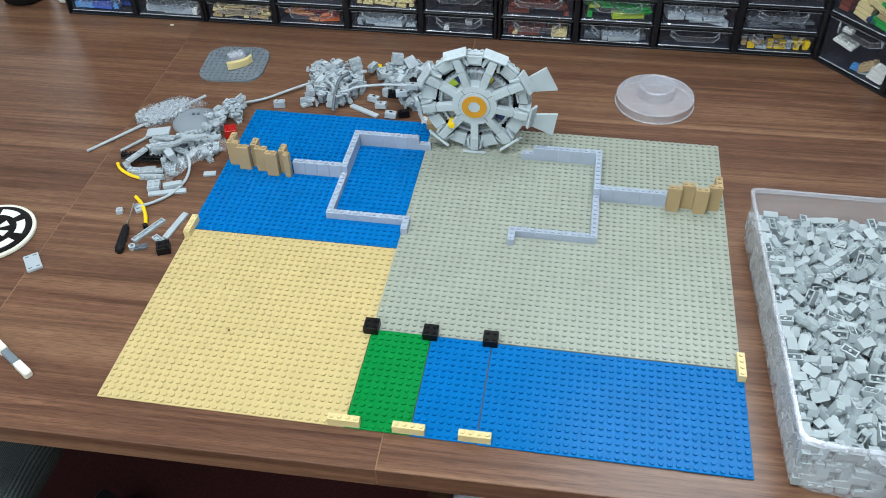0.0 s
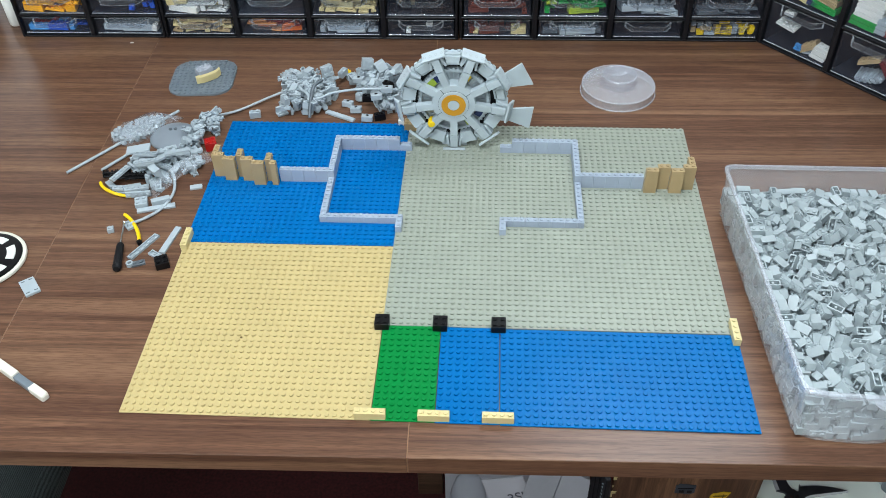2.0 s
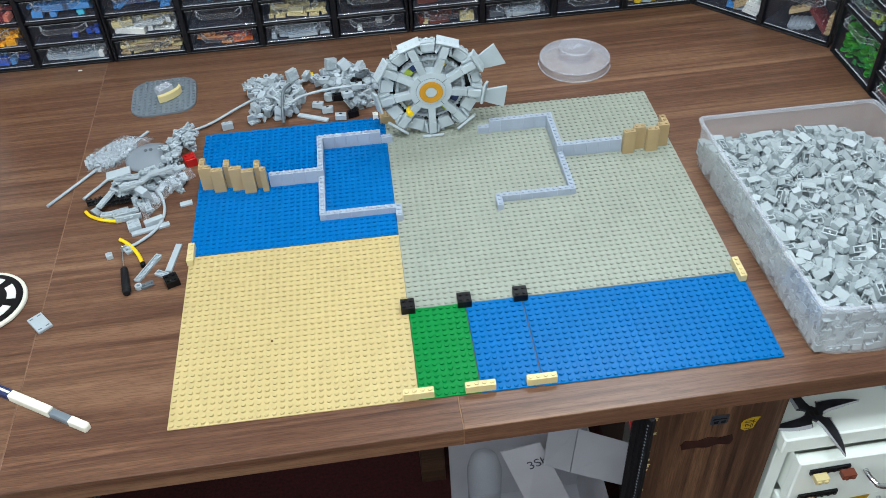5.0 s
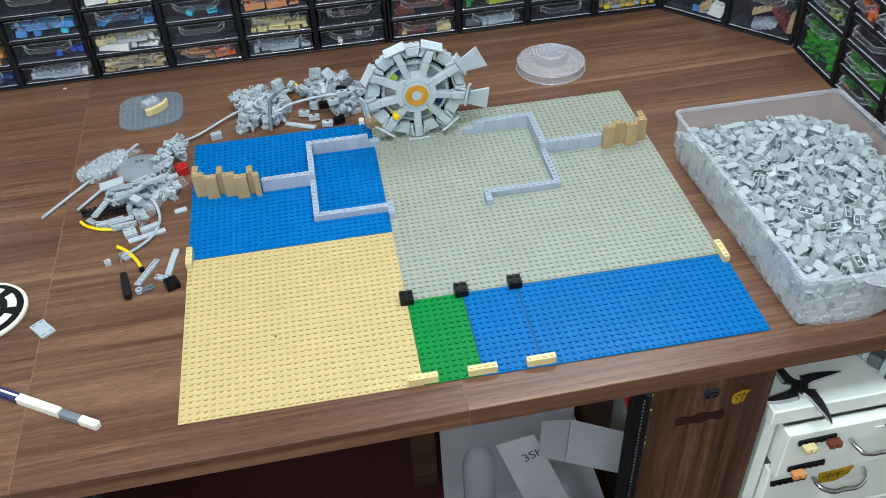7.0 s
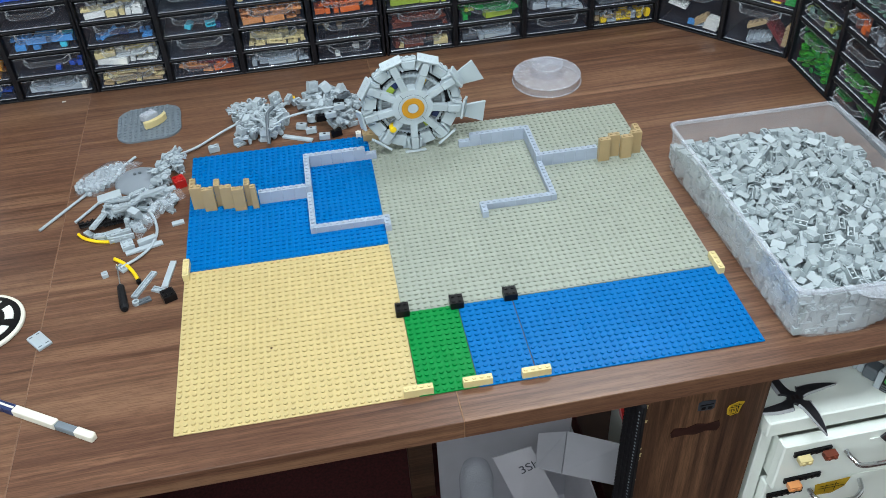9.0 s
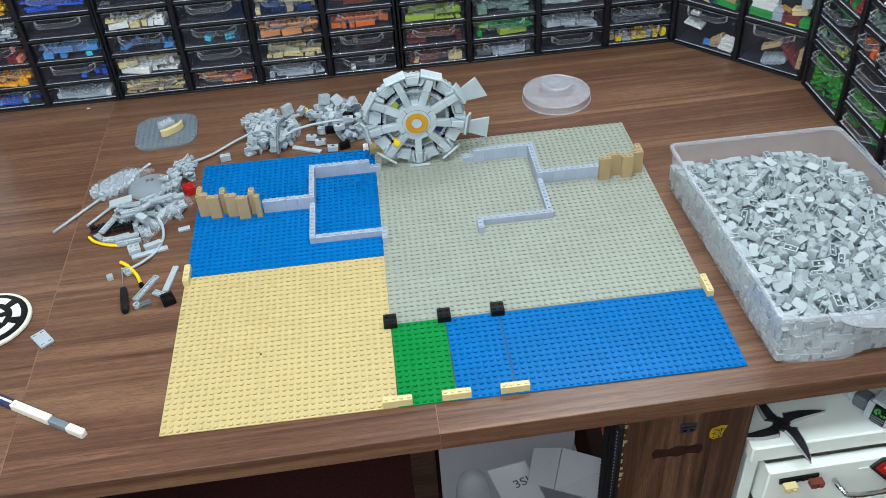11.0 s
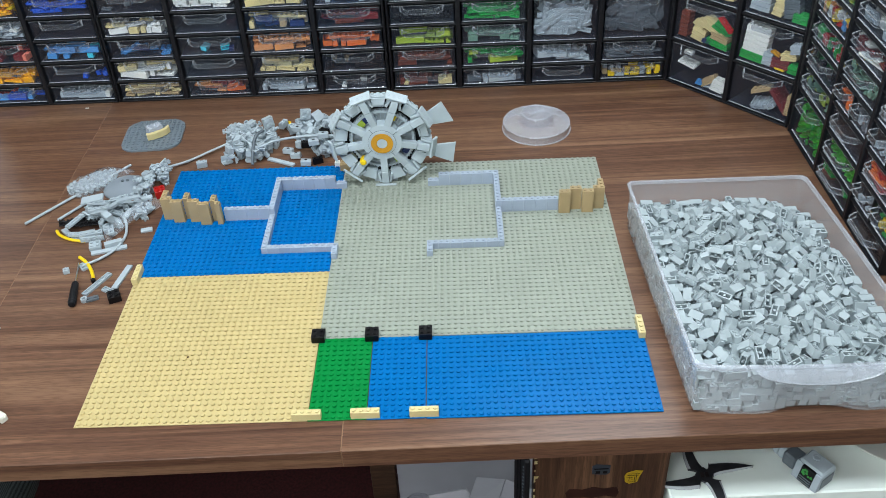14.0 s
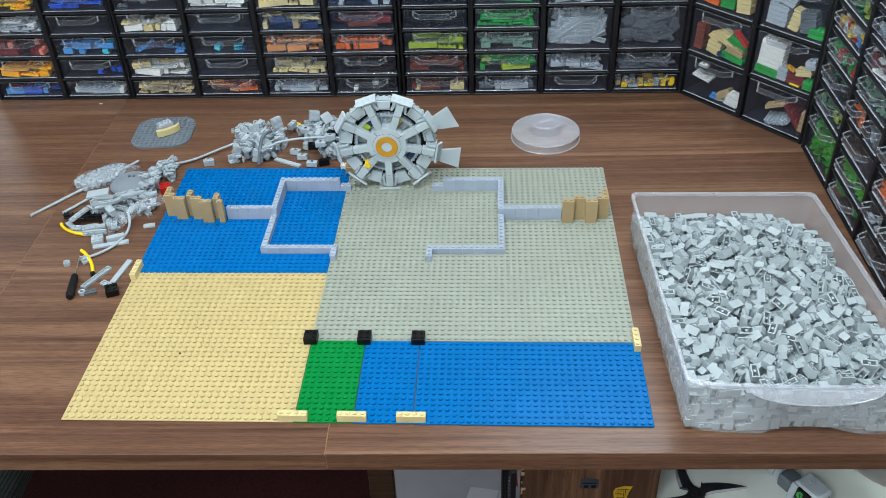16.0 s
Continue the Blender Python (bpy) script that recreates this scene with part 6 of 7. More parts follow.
def laid(name, nx, ny, h, mat, x, y, yaw, label, studs=True, flip=False, z=0.0002):
    m = Matrix.Translation((x, y, DESK + z)) @ Matrix.Rotation(radians(yaw), 4, "Z")
    if flip:
        m = m @ Matrix.Translation((0, 0, h)) @ Matrix.Rotation(math.pi, 4, "X")
    return tagged(part(name, brick_mesh(nx, ny, h, mat, studs, flip), mat, None, "", m), label, "toy brick", "single pieces lying on the desk")


laid("tile", 6, 1, BH / 3, GREY, -0.0485, 0.2455, 63, "light grey long plate lying upside down on the desk", False, True)
laid("tile", 6, 1, BH / 3, GREY, -0.019, 0.2585, 80, "light grey long smooth tile lying on the desk", False)
laid("tile", 2, 1, BH / 3, GREY, -0.0305, 0.232, -30, "light grey small plate lying upside down", False, True)
laid("tile", 2, 1, BH / 3, GREY, -0.0135, 0.362, 14, "light grey small tile beside the blue plate", False)
laid("tile", 2, 1, BH / 3, GREY, -0.079, 0.283, -50, "light grey small plate under a hose end", False, True)
laid("tile", 6, 1, BH / 3, GREY, -0.054, 0.318, 16.9, "light grey long tile beside the pile", False)
laid("brick", 3, 1, BH * 0.8, GREY, -0.051, 0.3300, 24, "light grey short beam beside the pile", False)
laid("brick", 2, 2, BH * 0.7, GREY, -0.0755, 0.3265, 18, "light grey square brick beside the pile")
laid("brick", 2, 2, BH, BLACK, -0.0165, 0.2155, 24, "black two by two brick on the desk")
laid("jumper", 1, 1, BH * 0.6, GREY, -0.0985, 0.2735, 20, "tiny light grey piece on the desk")
laid("clip_piece", 2, 1, BH / 3, DGREY, -0.046, 0.216, 22, "small dark grey clip piece on the desk")
clipm = joined(lathe([(0.0042, 0), (0.0042, 0.005), (0.0022, 0.005), (0.0022, 0)], 16))
solo("ring_clip", moved(clipm, Matrix.Translation((-0.0555, 0.2135, DESK + 0.0002))), GREY, "light grey ring clip on the desk", "toy brick")
grip = thing("grip_plate", "light grey flat plate with small notches lying on the desk", "toy brick", Matrix.Translation((-0.1612, 0.1722, DESK + 0.0002)) @ Matrix.Rotation(radians(-51), 4, "Z"))
part("plate", chamfer_box(-0.0140, -0.0086, 0, 0.0140, 0.0086, 0.0036, 0.0004), GREY, grip)
part("groove", chamfer_box(-0.0136, -0.0002, 0.0033, 0.0136, 0.0002, 0.0037, 0.0001), GREY, grip)
for gx2 in (-0.0105, 0.0105):
    for gy2 in (-0.0045, 0.0045):
        part("notch", chamfer_box(gx2 - 0.0008, gy2 - 0.0022, 0.0033, gx2 + 0.0008, gy2 + 0.0022, 0.0037, 0.0001), DGREY, grip)


def hose(name, pts, r, mat, label, z=0.0003):
    ob = solo(name, tube([(x, y, DESK + r + z + (p[0] if p else 0)) for x, y, *p in pts], r, 10), mat, label, "hose", None, "flexible hoses and rods")
    smooth(ob.data)
    return ob


hose("rod", [(-0.196, 0.386, 0.0), (-0.147, 0.452, 0.0), (-0.084, 0.536, 0.0)], 0.0021, GREY, "light grey straight rod on the desk")
hose("rod", [(-0.150, 0.392, 0.001), (-0.132, 0.418, 0.001), (-0.115, 0.443, 0.001)], 0.0021, GREY, "light grey straight rod resting on the pile")
hose("hose", [(-0.022, 0.520, 0.004), (0.006, 0.538, 0.002), (0.045, 0.570, 0.004), (0.074, 0.580, 0.010), (0.098, 0.560, 0.022), (0.117, 0.540, 0.021), (0.142, 0.552, 0.024), (0.171, 0.558, 0.026), (0.205, 0.560, 0.027), (0.237, 0.558, 0.027)], 0.0019, GREY, "long pale grey flexible hose running through the parts")
hose("hose", [(-0.080, 0.283, 0.001), (-0.062, 0.296, 0.001), (-0.046, 0.316, 0.001), (-0.0395, 0.345, 0.001), (-0.044, 0.371, 0.003), (-0.051, 0.385, 0.010)], 0.0020, GREY, "curved pale grey hose on the desk")
hose("hose", [(0.112, 0.517, 0.004), (0.113, 0.534, 0.022), (0.115, 0.556, 0.031), (0.124, 0.574, 0.031)], 0.0026, DGREY, "curved dark grey hose on the pile")
hose("hose", [(-0.143, 0.366, 0.0), (-0.134, 0.355, 0.0), (-0.115, 0.344, 0.0), (-0.094, 0.339, 0.0)], 0.0022, YELLOW, "yellow curved hose piece on the desk")
hose("hose", [(-0.090, 0.303, 0.0), (-0.077, 0.291, 0.0), (-0.064, 0.272, 0.0), (-0.056, 0.254, 0.0)], 0.0024, YELLOW, "yellow curved hose piece on the desk")
solo("hose_end", moved(lathe([(0.0032, 0), (0.0032, 0.005), (0.0015, 0.005)], 12, True, True), Matrix.Translation((-0.0552, 0.2515, DESK + 0.0002))), BLACK, "small black round end piece by the yellow hose", "toy brick")

# dish
dish = solo("dish", lathe([(0.0335, 0.0), (0.0335, 0.0016), (0.030, 0.0040), (0.022, 0.0085), (0.010, 0.0112), (0.006, 0.0115), (0.0, 0.0115)], 48, True), plastic("dish_grey_plastic", srgb(132, 140, 148), 0.34, 0.0, 0.06), "grey round dish lying hollow side down", "toy dish", Matrix.Translation((-0.0740, 0.4740, DESK + 0.0002)))
smooth(dish.data)
for x, y in ((-0.0035, 0.0), (0.0035, 0.001)):
    solo("dish_stud", moved(lathe([(0.0024, 0), (0.0024, 0.0016), (0.0012, 0.0016)], 10, False, True), Matrix.Translation((-0.0740 + x, 0.4760 + y, DESK + 0.0115))), DGREY, "small stud on the grey dish", "toy brick")

# bag of clips
bag = thing("parts_bag", "clear plastic bag full of small pale grey parts", "plastic bag")
o = [(-0.161, 0.463), (-0.155, 0.453), (-0.127, 0.446), (-0.100, 0.473), (-0.071, 0.517), (-0.113, 0.530), (-0.156, 0.490)]
cx, cy = -0.130, 0.480


def bag_ring(k, z, wob):
    ring = []
    for i in range(28):
        t = i / 28 * len(o)
        a, b2 = o[int(t) % len(o)], o[(int(t) + 1) % len(o)]
        f = t - int(t)
        x, y = a[0] + (b2[0] - a[0]) * f, a[1] + (b2[1] - a[1]) * f
        n = noise.noise(Vector((x * 60, y * 60, z * 90))) * wob
        ring.append((cx + (x - cx) * k, cy + (y - cy) * k, DESK + z + n))
    return ring


bg = part("film", loft([bag_ring(0.96, 0.001, 0.0), bag_ring(1.0, 0.003, 0.001), bag_ring(0.88, 0.009, 0.003), bag_ring(0.66, 0.014, 0.004), bag_ring(0.3, 0.016, 0.004), bag_ring(0.02, 0.016, 0.0)], False, True), FILM, bag)
bg.visible_shadow = False
smooth(bg.data)
part("sealed_edge", tube([(-0.1095, 0.5265, DESK + 0.0040), (-0.094, 0.5190, DESK + 0.0060), (-0.0795, 0.5080, DESK + 0.0040)], 0.0007, 6), RIMFROST, bag)
hc = Heap(-0.165, 0.442, -0.083, 0.530, DESK + 0.002, 0.001)
hc.rng = np.random.RandomState(5)
cp = joined(chamfer_box(-0.003, -0.003, 0, 0.003, 0.003, 0.0022, 0.0002), stud_at(0, 0, 0.0022, 7, 0.0018, 0.0014), chamfer_box(-0.003, 0.0022, 0.0, 0.003, 0.0034, 0.006, 0.0002), chamfer_box(-0.003, -0.0034, 0.0, 0.003, -0.0022, 0.006, 0.0002))
bits = []
for _ in range(1600):
    m = hc.drop((0.0036, 0.0040, 0.0036), lambda x, y: DESK + 0.013, 0.6, 3, (0.3, 0.2, 0.15, 0.15, 0.1, 0.1), blob((-0.140, 0.467, 0.014), (-0.128, 0.478, 0.019), (-0.117, 0.491, 0.017), (-0.148, 0.470, 0.010), (-0.107, 0.503, 0.010)))
    if m is not None:
        bits.append((cp, m @ Matrix.Scale(0.78, 4) @ Matrix.Translation((0, 0, -0.003)), 0))
stuff_object("bagged_clips", bits, [GREY], "many small pale grey clip pieces inside the bag", "toy bricks")
# empty bag over the pile
film2 = []
for i in range(9):
    row = []
    for j in range(7):
        u, v = i / 8, j / 6
        x = -0.062 + 0.058 * u - 0.008 * v
        y = 0.334 + 0.080 * u + 0.016 * v * (1 - 0.4 * u)
        z = DESK + 0.010 + 0.012 * math.sin(math.pi * u * 0.85) + 0.004 * noise.noise(Vector((u * 5, v * 4, 0))) - 0.01 * (1 - v)
        row.append((x, y, z))
    film2.append(row)
fv = [p for row in film2 for p in row]
ff = [[i * 7 + j, (i + 1) * 7 + j, (i + 1) * 7 + j + 1, i * 7 + j + 1] for i in range(8) for j in range(6)]
fb = solo("empty_bag", (fv, ff), FILM, "empty crumpled clear bag over the grey pile", "plastic bag")
fb.visible_shadow = False
smooth(fb.data)

# screwdriver
scr = thing("screwdriver", "small black handled screwdriver lying on the desk", "screwdriver", Matrix.Translation((-0.0665, 0.2000, DESK + 0.0055)) @ Matrix.Rotation(radians(102), 4, "Z") @ Matrix.Rotation(radians(90), 4, "Y"))
hd = part("handle", lathe([(0.0, 0.0), (0.0040, 0.001), (0.0054, 0.006), (0.0050, 0.014), (0.0050, 0.024), (0.0046, 0.038), (0.0044, 0.044), (0.0030, 0.047)], 12, False, True), RUBBER, scr, "grooved black handle")
part("blade", lathe([(0.0010, 0.046), (0.0010, 0.086), (0.0014, 0.088)], 8, False, True), CHROME, scr, "thin steel blade")

# emblem disc
em = thing("emblem_disc", "round white and black badge lying on the desk", "badge", Matrix.Translation((-0.2350, 0.2135, DESK + 0.0002)) @ Matrix.Rotation(radians(20), 4, "Z"))
part("base", lathe([(0.0485, 0), (0.0505, 0.0015), (0.0505, 0.0040), (0.0497, 0.0052), (0.0468, 0.0054), (0.0462, 0.0050), (0.0, 0.0050)], 56, True), CREAMWHITE, em)
part("black_face", lathe([(0.0462, 0.0052), (0.0440, 0.0058), (0.0300, 0.0066), (0.0, 0.0070)], 48), BLACK, em)


def arc_plate(r0, r1, a0, a1, z0, z1, n=6):
    o = [(r1 * math.cos(a0 + (a1 - a0) * k / n), r1 * math.sin(a0 + (a1 - a0) * k / n)) for k in range(n + 1)]
    o += [(r0 * math.cos(a1 - (a1 - a0) * k / n), r0 * math.sin(a1 - (a1 - a0) * k / n)) for k in range(n + 1)]
    return prism(o, z0, z1)


for q in range(6):
    part("white_segment", arc_plate(0.0285, 0.0385, radians(60 * q - 20), radians(60 * q + 20), 0.0060, 0.0071), WHITE, em)
    part("white_wedge", prism([(0.006, -0.0012), (0.020, -0.0052), (0.020, 0.0052), (0.006, 0.0012)], 0.0066, 0.0074), WHITE, em, "", Matrix.Rotation(radians(60 * q + 30), 4, "Z"))

# white and black rod
a0, a1 = Vector((-0.0800, 0.0130)), Vector((-0.196, 0.0850))
rod = thing("sabre_rod", "square white and black brick-built rod lying on the desk", "toy sabre", Matrix.Translation((a0.x, a0.y, DESK + 0.0002)) @ Matrix.Rotation(math.atan2(a1.y - a0.y, a1.x - a0.x), 4, "Z"))
for x0, x1, mat, hw in ((0.0, 0.0225, CREAMWHITE, 0.0043), (0.0227, 0.048, SLATE, 0.0040), (0.0482, 0.1040, CREAMWHITE, 0.0046), (0.1042, 0.116, NAVY, 0.0046), (0.1162, 0.150, NAVY, 0.0045), (0.1502, 0.20, BLACK, 0.005)):
    part("segment", chamfer_box(x0, -hw, 0, x1, hw, 2 * hw, 0.0008), mat, rod)
part("segment_cap", chamfer_box(-0.0012, -0.0032, 0.001, -0.0001, 0.0032, 0.0076, 0.0004), CREAMWHITE, rod)
part("white_strip", chamfer_box(0.1040, -0.0012, 0.0090, 0.150, 0.0014, 0.0096, 0.0002), CREAMWHITE, rod, "thin white strip along the dark part")

# things at the far left behind the desk's end
pot = thing("round_speaker", "dark rounded speaker beside the drawer cabinets", "speaker", Matrix.Translation((-0.505, 0.792, DESK + 0.0002)))
sp = part("body", lathe([(0.030, 0.0), (0.036, 0.004), (0.038, 0.03), (0.036, 0.07), (0.026, 0.085), (0.0, 0.087)], 32, True), RUBBER, pot)
smooth(sp.data)
cup = solo("white_cup", lathe([(0.010, 0.0), (0.0115, 0.002), (0.0125, 0.05), (0.0105, 0.05), (0.0100, 0.004), (0.0, 0.004)], 28, True), WHITE, "white plastic cup beside the drawer cabinets", "cup", Matrix.Translation((-0.431, 0.790, DESK + 0.0002)))
smooth(cup.data)
solo("crumb", moved(chamfer_box(-0.003, -0.0015, 0, 0.003, 0.0015, 0.0012, 0.0004), Matrix.Translation((-0.215, 0.731, DESK + 0.0002))), WHITE, "small white scrap on the desk", "scrap")


# ---------------------------------------------------------------- under the desk
# white steel drawer unit
CX0, CX1, CT, CF = 0.655, 1.10, 0.640, -0.012
wc = thing("drawer_unit", "white metal drawer unit under the desk with stickers", "drawer unit", DM @ Matrix.Translation((0.0, -0.012, 0)))
part("top", chamfer_box(CX0, CF - 0.020, CT - 0.026, CX1, 0.42, CT, 0.002), WHITE_METAL, wc)
part("body", joined(chamfer_box(CX0 + 0.004, CF - 0.006, 0.02, CX0 + 0.020, 0.41, CT - 0.0265, 0.0012), chamfer_box(CX1 - 0.020, CF - 0.006, 0.02, CX1 - 0.004, 0.41, CT - 0.0265, 0.0012), box(CX0 + 0.02, 0.39, 0.02, CX1 - 0.02, 0.40, CT - 0.027), box(CX0 + 0.02, CF, 0.02, CX1 - 0.02, 0.39, 0.03)), WHITE_METAL, wc)
z = CT - 0.037
for k in range(4):
    h = 0.091 if k == 0 else 0.112
    d = part("drawer", chamfer_box(CX0 + 0.022, CF - 0.030 if k == 0 else CF - 0.018, z - h + 0.004, CX1 - 0.022, CF - 0.014 if k == 0 else CF - 0.003, z, 0.002), WHITE_METAL, wc)
    part("drawer_side", chamfer_box(CX0 + 0.024, CF - 0.0135 if k == 0 else CF - 0.0025, z - h + 0.012, CX0 + 0.026, 0.35, z - 0.006, 0.0004), WHITE_METAL, d)
    y = CF - 0.030 if k == 0 else CF - 0.018
    ha0, ha1 = (0.762, 0.945) if k == 0 else (0.742, 0.812)
    part("handle", tube([(ha0, y, z - 0.030), (ha0 + 0.004, y - 0.014, z - 0.033), (ha0 + 0.018, y - 0.022, z - 0.036), ((ha0 + ha1) / 2, y - 0.022, z - 0.036), (ha1 - 0.018, y - 0.022, z - 0.036), (ha1 - 0.004, y - 0.014, z - 0.033), (ha1, y, z - 0.030)], 0.0032, 10), CHROME, d, "chrome bow handle")
    part("groove", chamfer_box(0.790, y - 0.0012, z - 0.018, 1.02, y - 0.0002, z - 0.015, 0.0003), WHITE_METAL, d)
    z -= h


def on_drawer(x, zz, k=0):
    """Pose on a drawer's front, local z outwards."""
    y = (CF - 0.030 if k == 0 else CF - 0.018) - 0.0004
    return DM @ Matrix.Translation((x, y - 0.012, zz)) @ Matrix.Rotation(radians(90), 4, "X")


def front_bricks(x, zz, k, n, bricks, label, tilt=0):
    t = thing("brick_magnet", label, "brick decoration", on_drawer(x, zz, k) @ Matrix.Rotation(radians(tilt), 4, "Z"), "brick decorations on the drawer unit")
    part("plate", brick_mesh(n, 1, BH / 3, BLACK, True), BLACK, t)
    for dx, nx, mat in bricks:
        part("brick", brick_mesh(nx, 1, BH, mat, True), mat, t, "", Matrix.Translation((dx, -0.002, BH / 3 + 0.0017)))


front_bricks(0.715, 0.587, 0, 6, [(-0.014, 2, CREAM), (0.018, 2, BRN)], "black plate with tan and brown bricks stuck on the white drawer", 2)
front_bricks(0.713, 0.5355, 0, 6, [(-0.014, 2, NOUG)], "black plate with an orange brick stuck on the white drawer", 2)
front_bricks(0.706, 0.489, 1, 6, [], "black studded plate stuck on the white drawer", 2)
em_t = thing("brick_sticker", "yellow brick-shaped sticker with black lines on the drawer", "sticker", on_drawer(0.773, 0.479, 1), "brick decorations on the drawer unit")
part("backing", prism([(-0.020, -0.013), (0.004, -0.015), (0.020, -0.004), (0.024, 0.013), (0.0, 0.011), (-0.024, 0.010)], 0, 0.0008), STICK_Y, em_t)
for r4 in (rect(-0.017, -0.001, 0.018, -0.0002), rect(-0.008, -0.009, -0.0072, 0.007), rect(0.005, -0.0085, 0.0058, 0.008), rect(-0.016, 0.004, 0.012, 0.0047)):
    part("printed_line", prism(r4, 0.0009, 0.0012), BLACK, em_t)
tri = thing("triangle_badge", "orange and red triangular badge with a dark edge", "badge", on_drawer(0.838, 0.583), "brick decorations on the drawer unit")
part("edge", prism([(-0.036, 0.006), (0.0, -0.034), (0.036, 0.006), (0.024, 0.020), (-0.024, 0.020)], 0, 0.003), STEEL, tri)
part("face", prism([(-0.029, 0.005), (0.0, -0.027), (0.029, 0.005), (0.020, 0.016), (-0.020, 0.016)], 0.0031, 0.004), RED, tri)
part("bar", prism([(-0.020, 0.004), (-0.004, -0.013), (0.004, -0.013), (0.020, 0.004), (0.012, 0.011), (-0.012, 0.011)], 0.0041, 0.0048), ORA, tri)

# throwing star on the unit
star = thing("throwing_star", "four-bladed black steel throwing star on the white unit", "throwing star", Matrix.Translation((0.7000, -0.0032, CT + 0.0004)) @ Matrix.Scale(1.07, 4))
def flowing(pts, n):
    """n points on a smooth line through the given ones."""
    out = []
    for k in range(n):
        t = k * (len(pts) - 1) / (n - 1)
        q = min(int(t), len(pts) - 2)
        f = t - q
        p = [pts[max(0, min(len(pts) - 1, q + d))] for d in (-1, 0, 1, 2)]
        out.append(tuple(0.5 * (2 * p[1][c] + (p[2][c] - p[0][c]) * f + (2 * p[0][c] - 5 * p[1][c] + 4 * p[2][c] - p[3][c]) * f * f + (3 * p[1][c] - p[0][c] - 3 * p[2][c] + p[3][c]) * f ** 3) for c in (0, 1)))
    return out


STEPS = 18
CURVE_OUT = flowing([(0.0080, 0.0158), (0.018, 0.0166), (0.027, 0.0168), (0.037, 0.0155), (0.046, 0.0132), (0.0545, 0.0098)], STEPS)
CURVE_IN = flowing([(0.0098, -0.0012), (0.016, 0.0018), (0.024, 0.0036), (0.034, 0.0056), (0.044, 0.0076), (0.0540, 0.0096)], STEPS)
NOTCH = flowing([(0.0080, 0.0158), (0.0070, 0.0120), (0.0060, 0.0086), (0.0036, 0.0074), (0.0012, 0.0098)], 12)[1:-1]


def across(k, f, z):
    """A point of the blade's section k, f of the way from its outer to its inner edge."""
    (ax, ay), (bx, by) = CURVE_OUT[k], CURVE_IN[k]
    return (ax + (bx - ax) * f, ay + (by - ay) * f, z)


hub = []
for q in range(4):
    ca, sa = ((1, 0), (0, 1), (-1, 0), (0, -1))[q]
    hub += [(x * ca - y * sa, x * sa + y * ca) for x, y in [CURVE_IN[0], CURVE_OUT[0]] + NOTCH]
part("centre", prism(hub, 0.0, 0.0029), STEEL, star)
for q in range(4):
    turn = Matrix.Rotation(radians(90 * q), 4, "Z")
    flat = [[across(k, 0.16, 0.0029), across(k, 0.90, 0.0029), across(k, 1.0, 0.0), across(k, 0.0, 0.0)] for k in range(STEPS)]
    part("blade", loft([ring[::-1] for ring in flat], True, True), STEEL, star, "", turn)
    for f0, f1 in ((0.0, 0.16), (0.90, 1.0)):
        edge = [[across(k, f0, 0.0008 if f0 == 0 else 0.0031), across(k, f1, 0.0031 if f0 == 0 else 0.0008), across(k, f1, 0.0002), across(k, f0, 0.0002)] for k in range(STEPS)]
        part("ground_edge", loft([ring[::-1] for ring in edge], True, True), STEEL_EDGE, star, "bright ground edge", turn)
part("emblem", joined(chamfer_box(-0.0045, -0.0032, 0.0028, -0.0006, 0.0032, 0.0033, 0.0001), chamfer_box(0.0006, -0.0032, 0.0028, 0.0045, 0.0032, 0.0033, 0.0001)), DARKSTEEL, star)

# grey device with a green screen, and a white plate
dev = thing("toy_scanner", "grey boxy toy device with a small green screen", "toy device", Matrix.Translation((0.820, -0.0094, CT + 0.0004)) @ Matrix.Rotation(radians(-56), 4, "Z"))
part("body", joined(chamfer_box(-0.0160, -0.0085, 0, 0.0160, 0.016, 0.0225, 0.0015), chamfer_box(-0.0150, -0.0090, 0.0222, 0.0160, 0.0150, 0.0270, 0.0020)), GREY, dev)
for x0, x1 in ((-0.0165, -0.0085), (0.0085, 0.0165)):
    part("cheek", moved(chamfer_box(x0, -0.0022, 0, x1, 0.0090, 0.0242, 0.0008), Matrix.Translation((0, -0.0138, 0.0004)) @ Matrix.Rotation(radians(-12), 4, "X")), GREY, dev)
part("barrel", chamfer_box(-0.0340, -0.0125, 0.003, -0.0164, 0.0080, 0.0215, 0.0025), DGREY, dev, "darker grey barrel")
for x0, x1, r in ((-0.0410, -0.0342, 0.0095), (-0.0480, -0.0417, 0.0090), (-0.0545, -0.0487, 0.0075)):
    part("muzzle_ring", moved(lathe([(0.0, 0.0), (r - 0.001, 0.0), (r, 0.001), (r, x1 - x0 - 0.001), (r - 0.001, x1 - x0), (0.0, x1 - x0)], 18), Matrix.Translation((x0, -0.0022, 0.0122)) @ Matrix.Rotation(radians(90), 4, "Y")), GREY, dev)
face = Matrix.Translation((0, -0.0150, 0.0)) @ Matrix.Rotation(radians(-12), 4, "X")
part("screen_frame", moved(chamfer_box(-0.0085, -0.0012, 0.001, 0.0085, 0.0080, 0.0232, 0.0003), face), BLACK, dev)
SCREEN = plastic("green_display", srgb(52, 150, 62), 0.3, 0.0, 0.2, 260)
rng = random.Random(8)
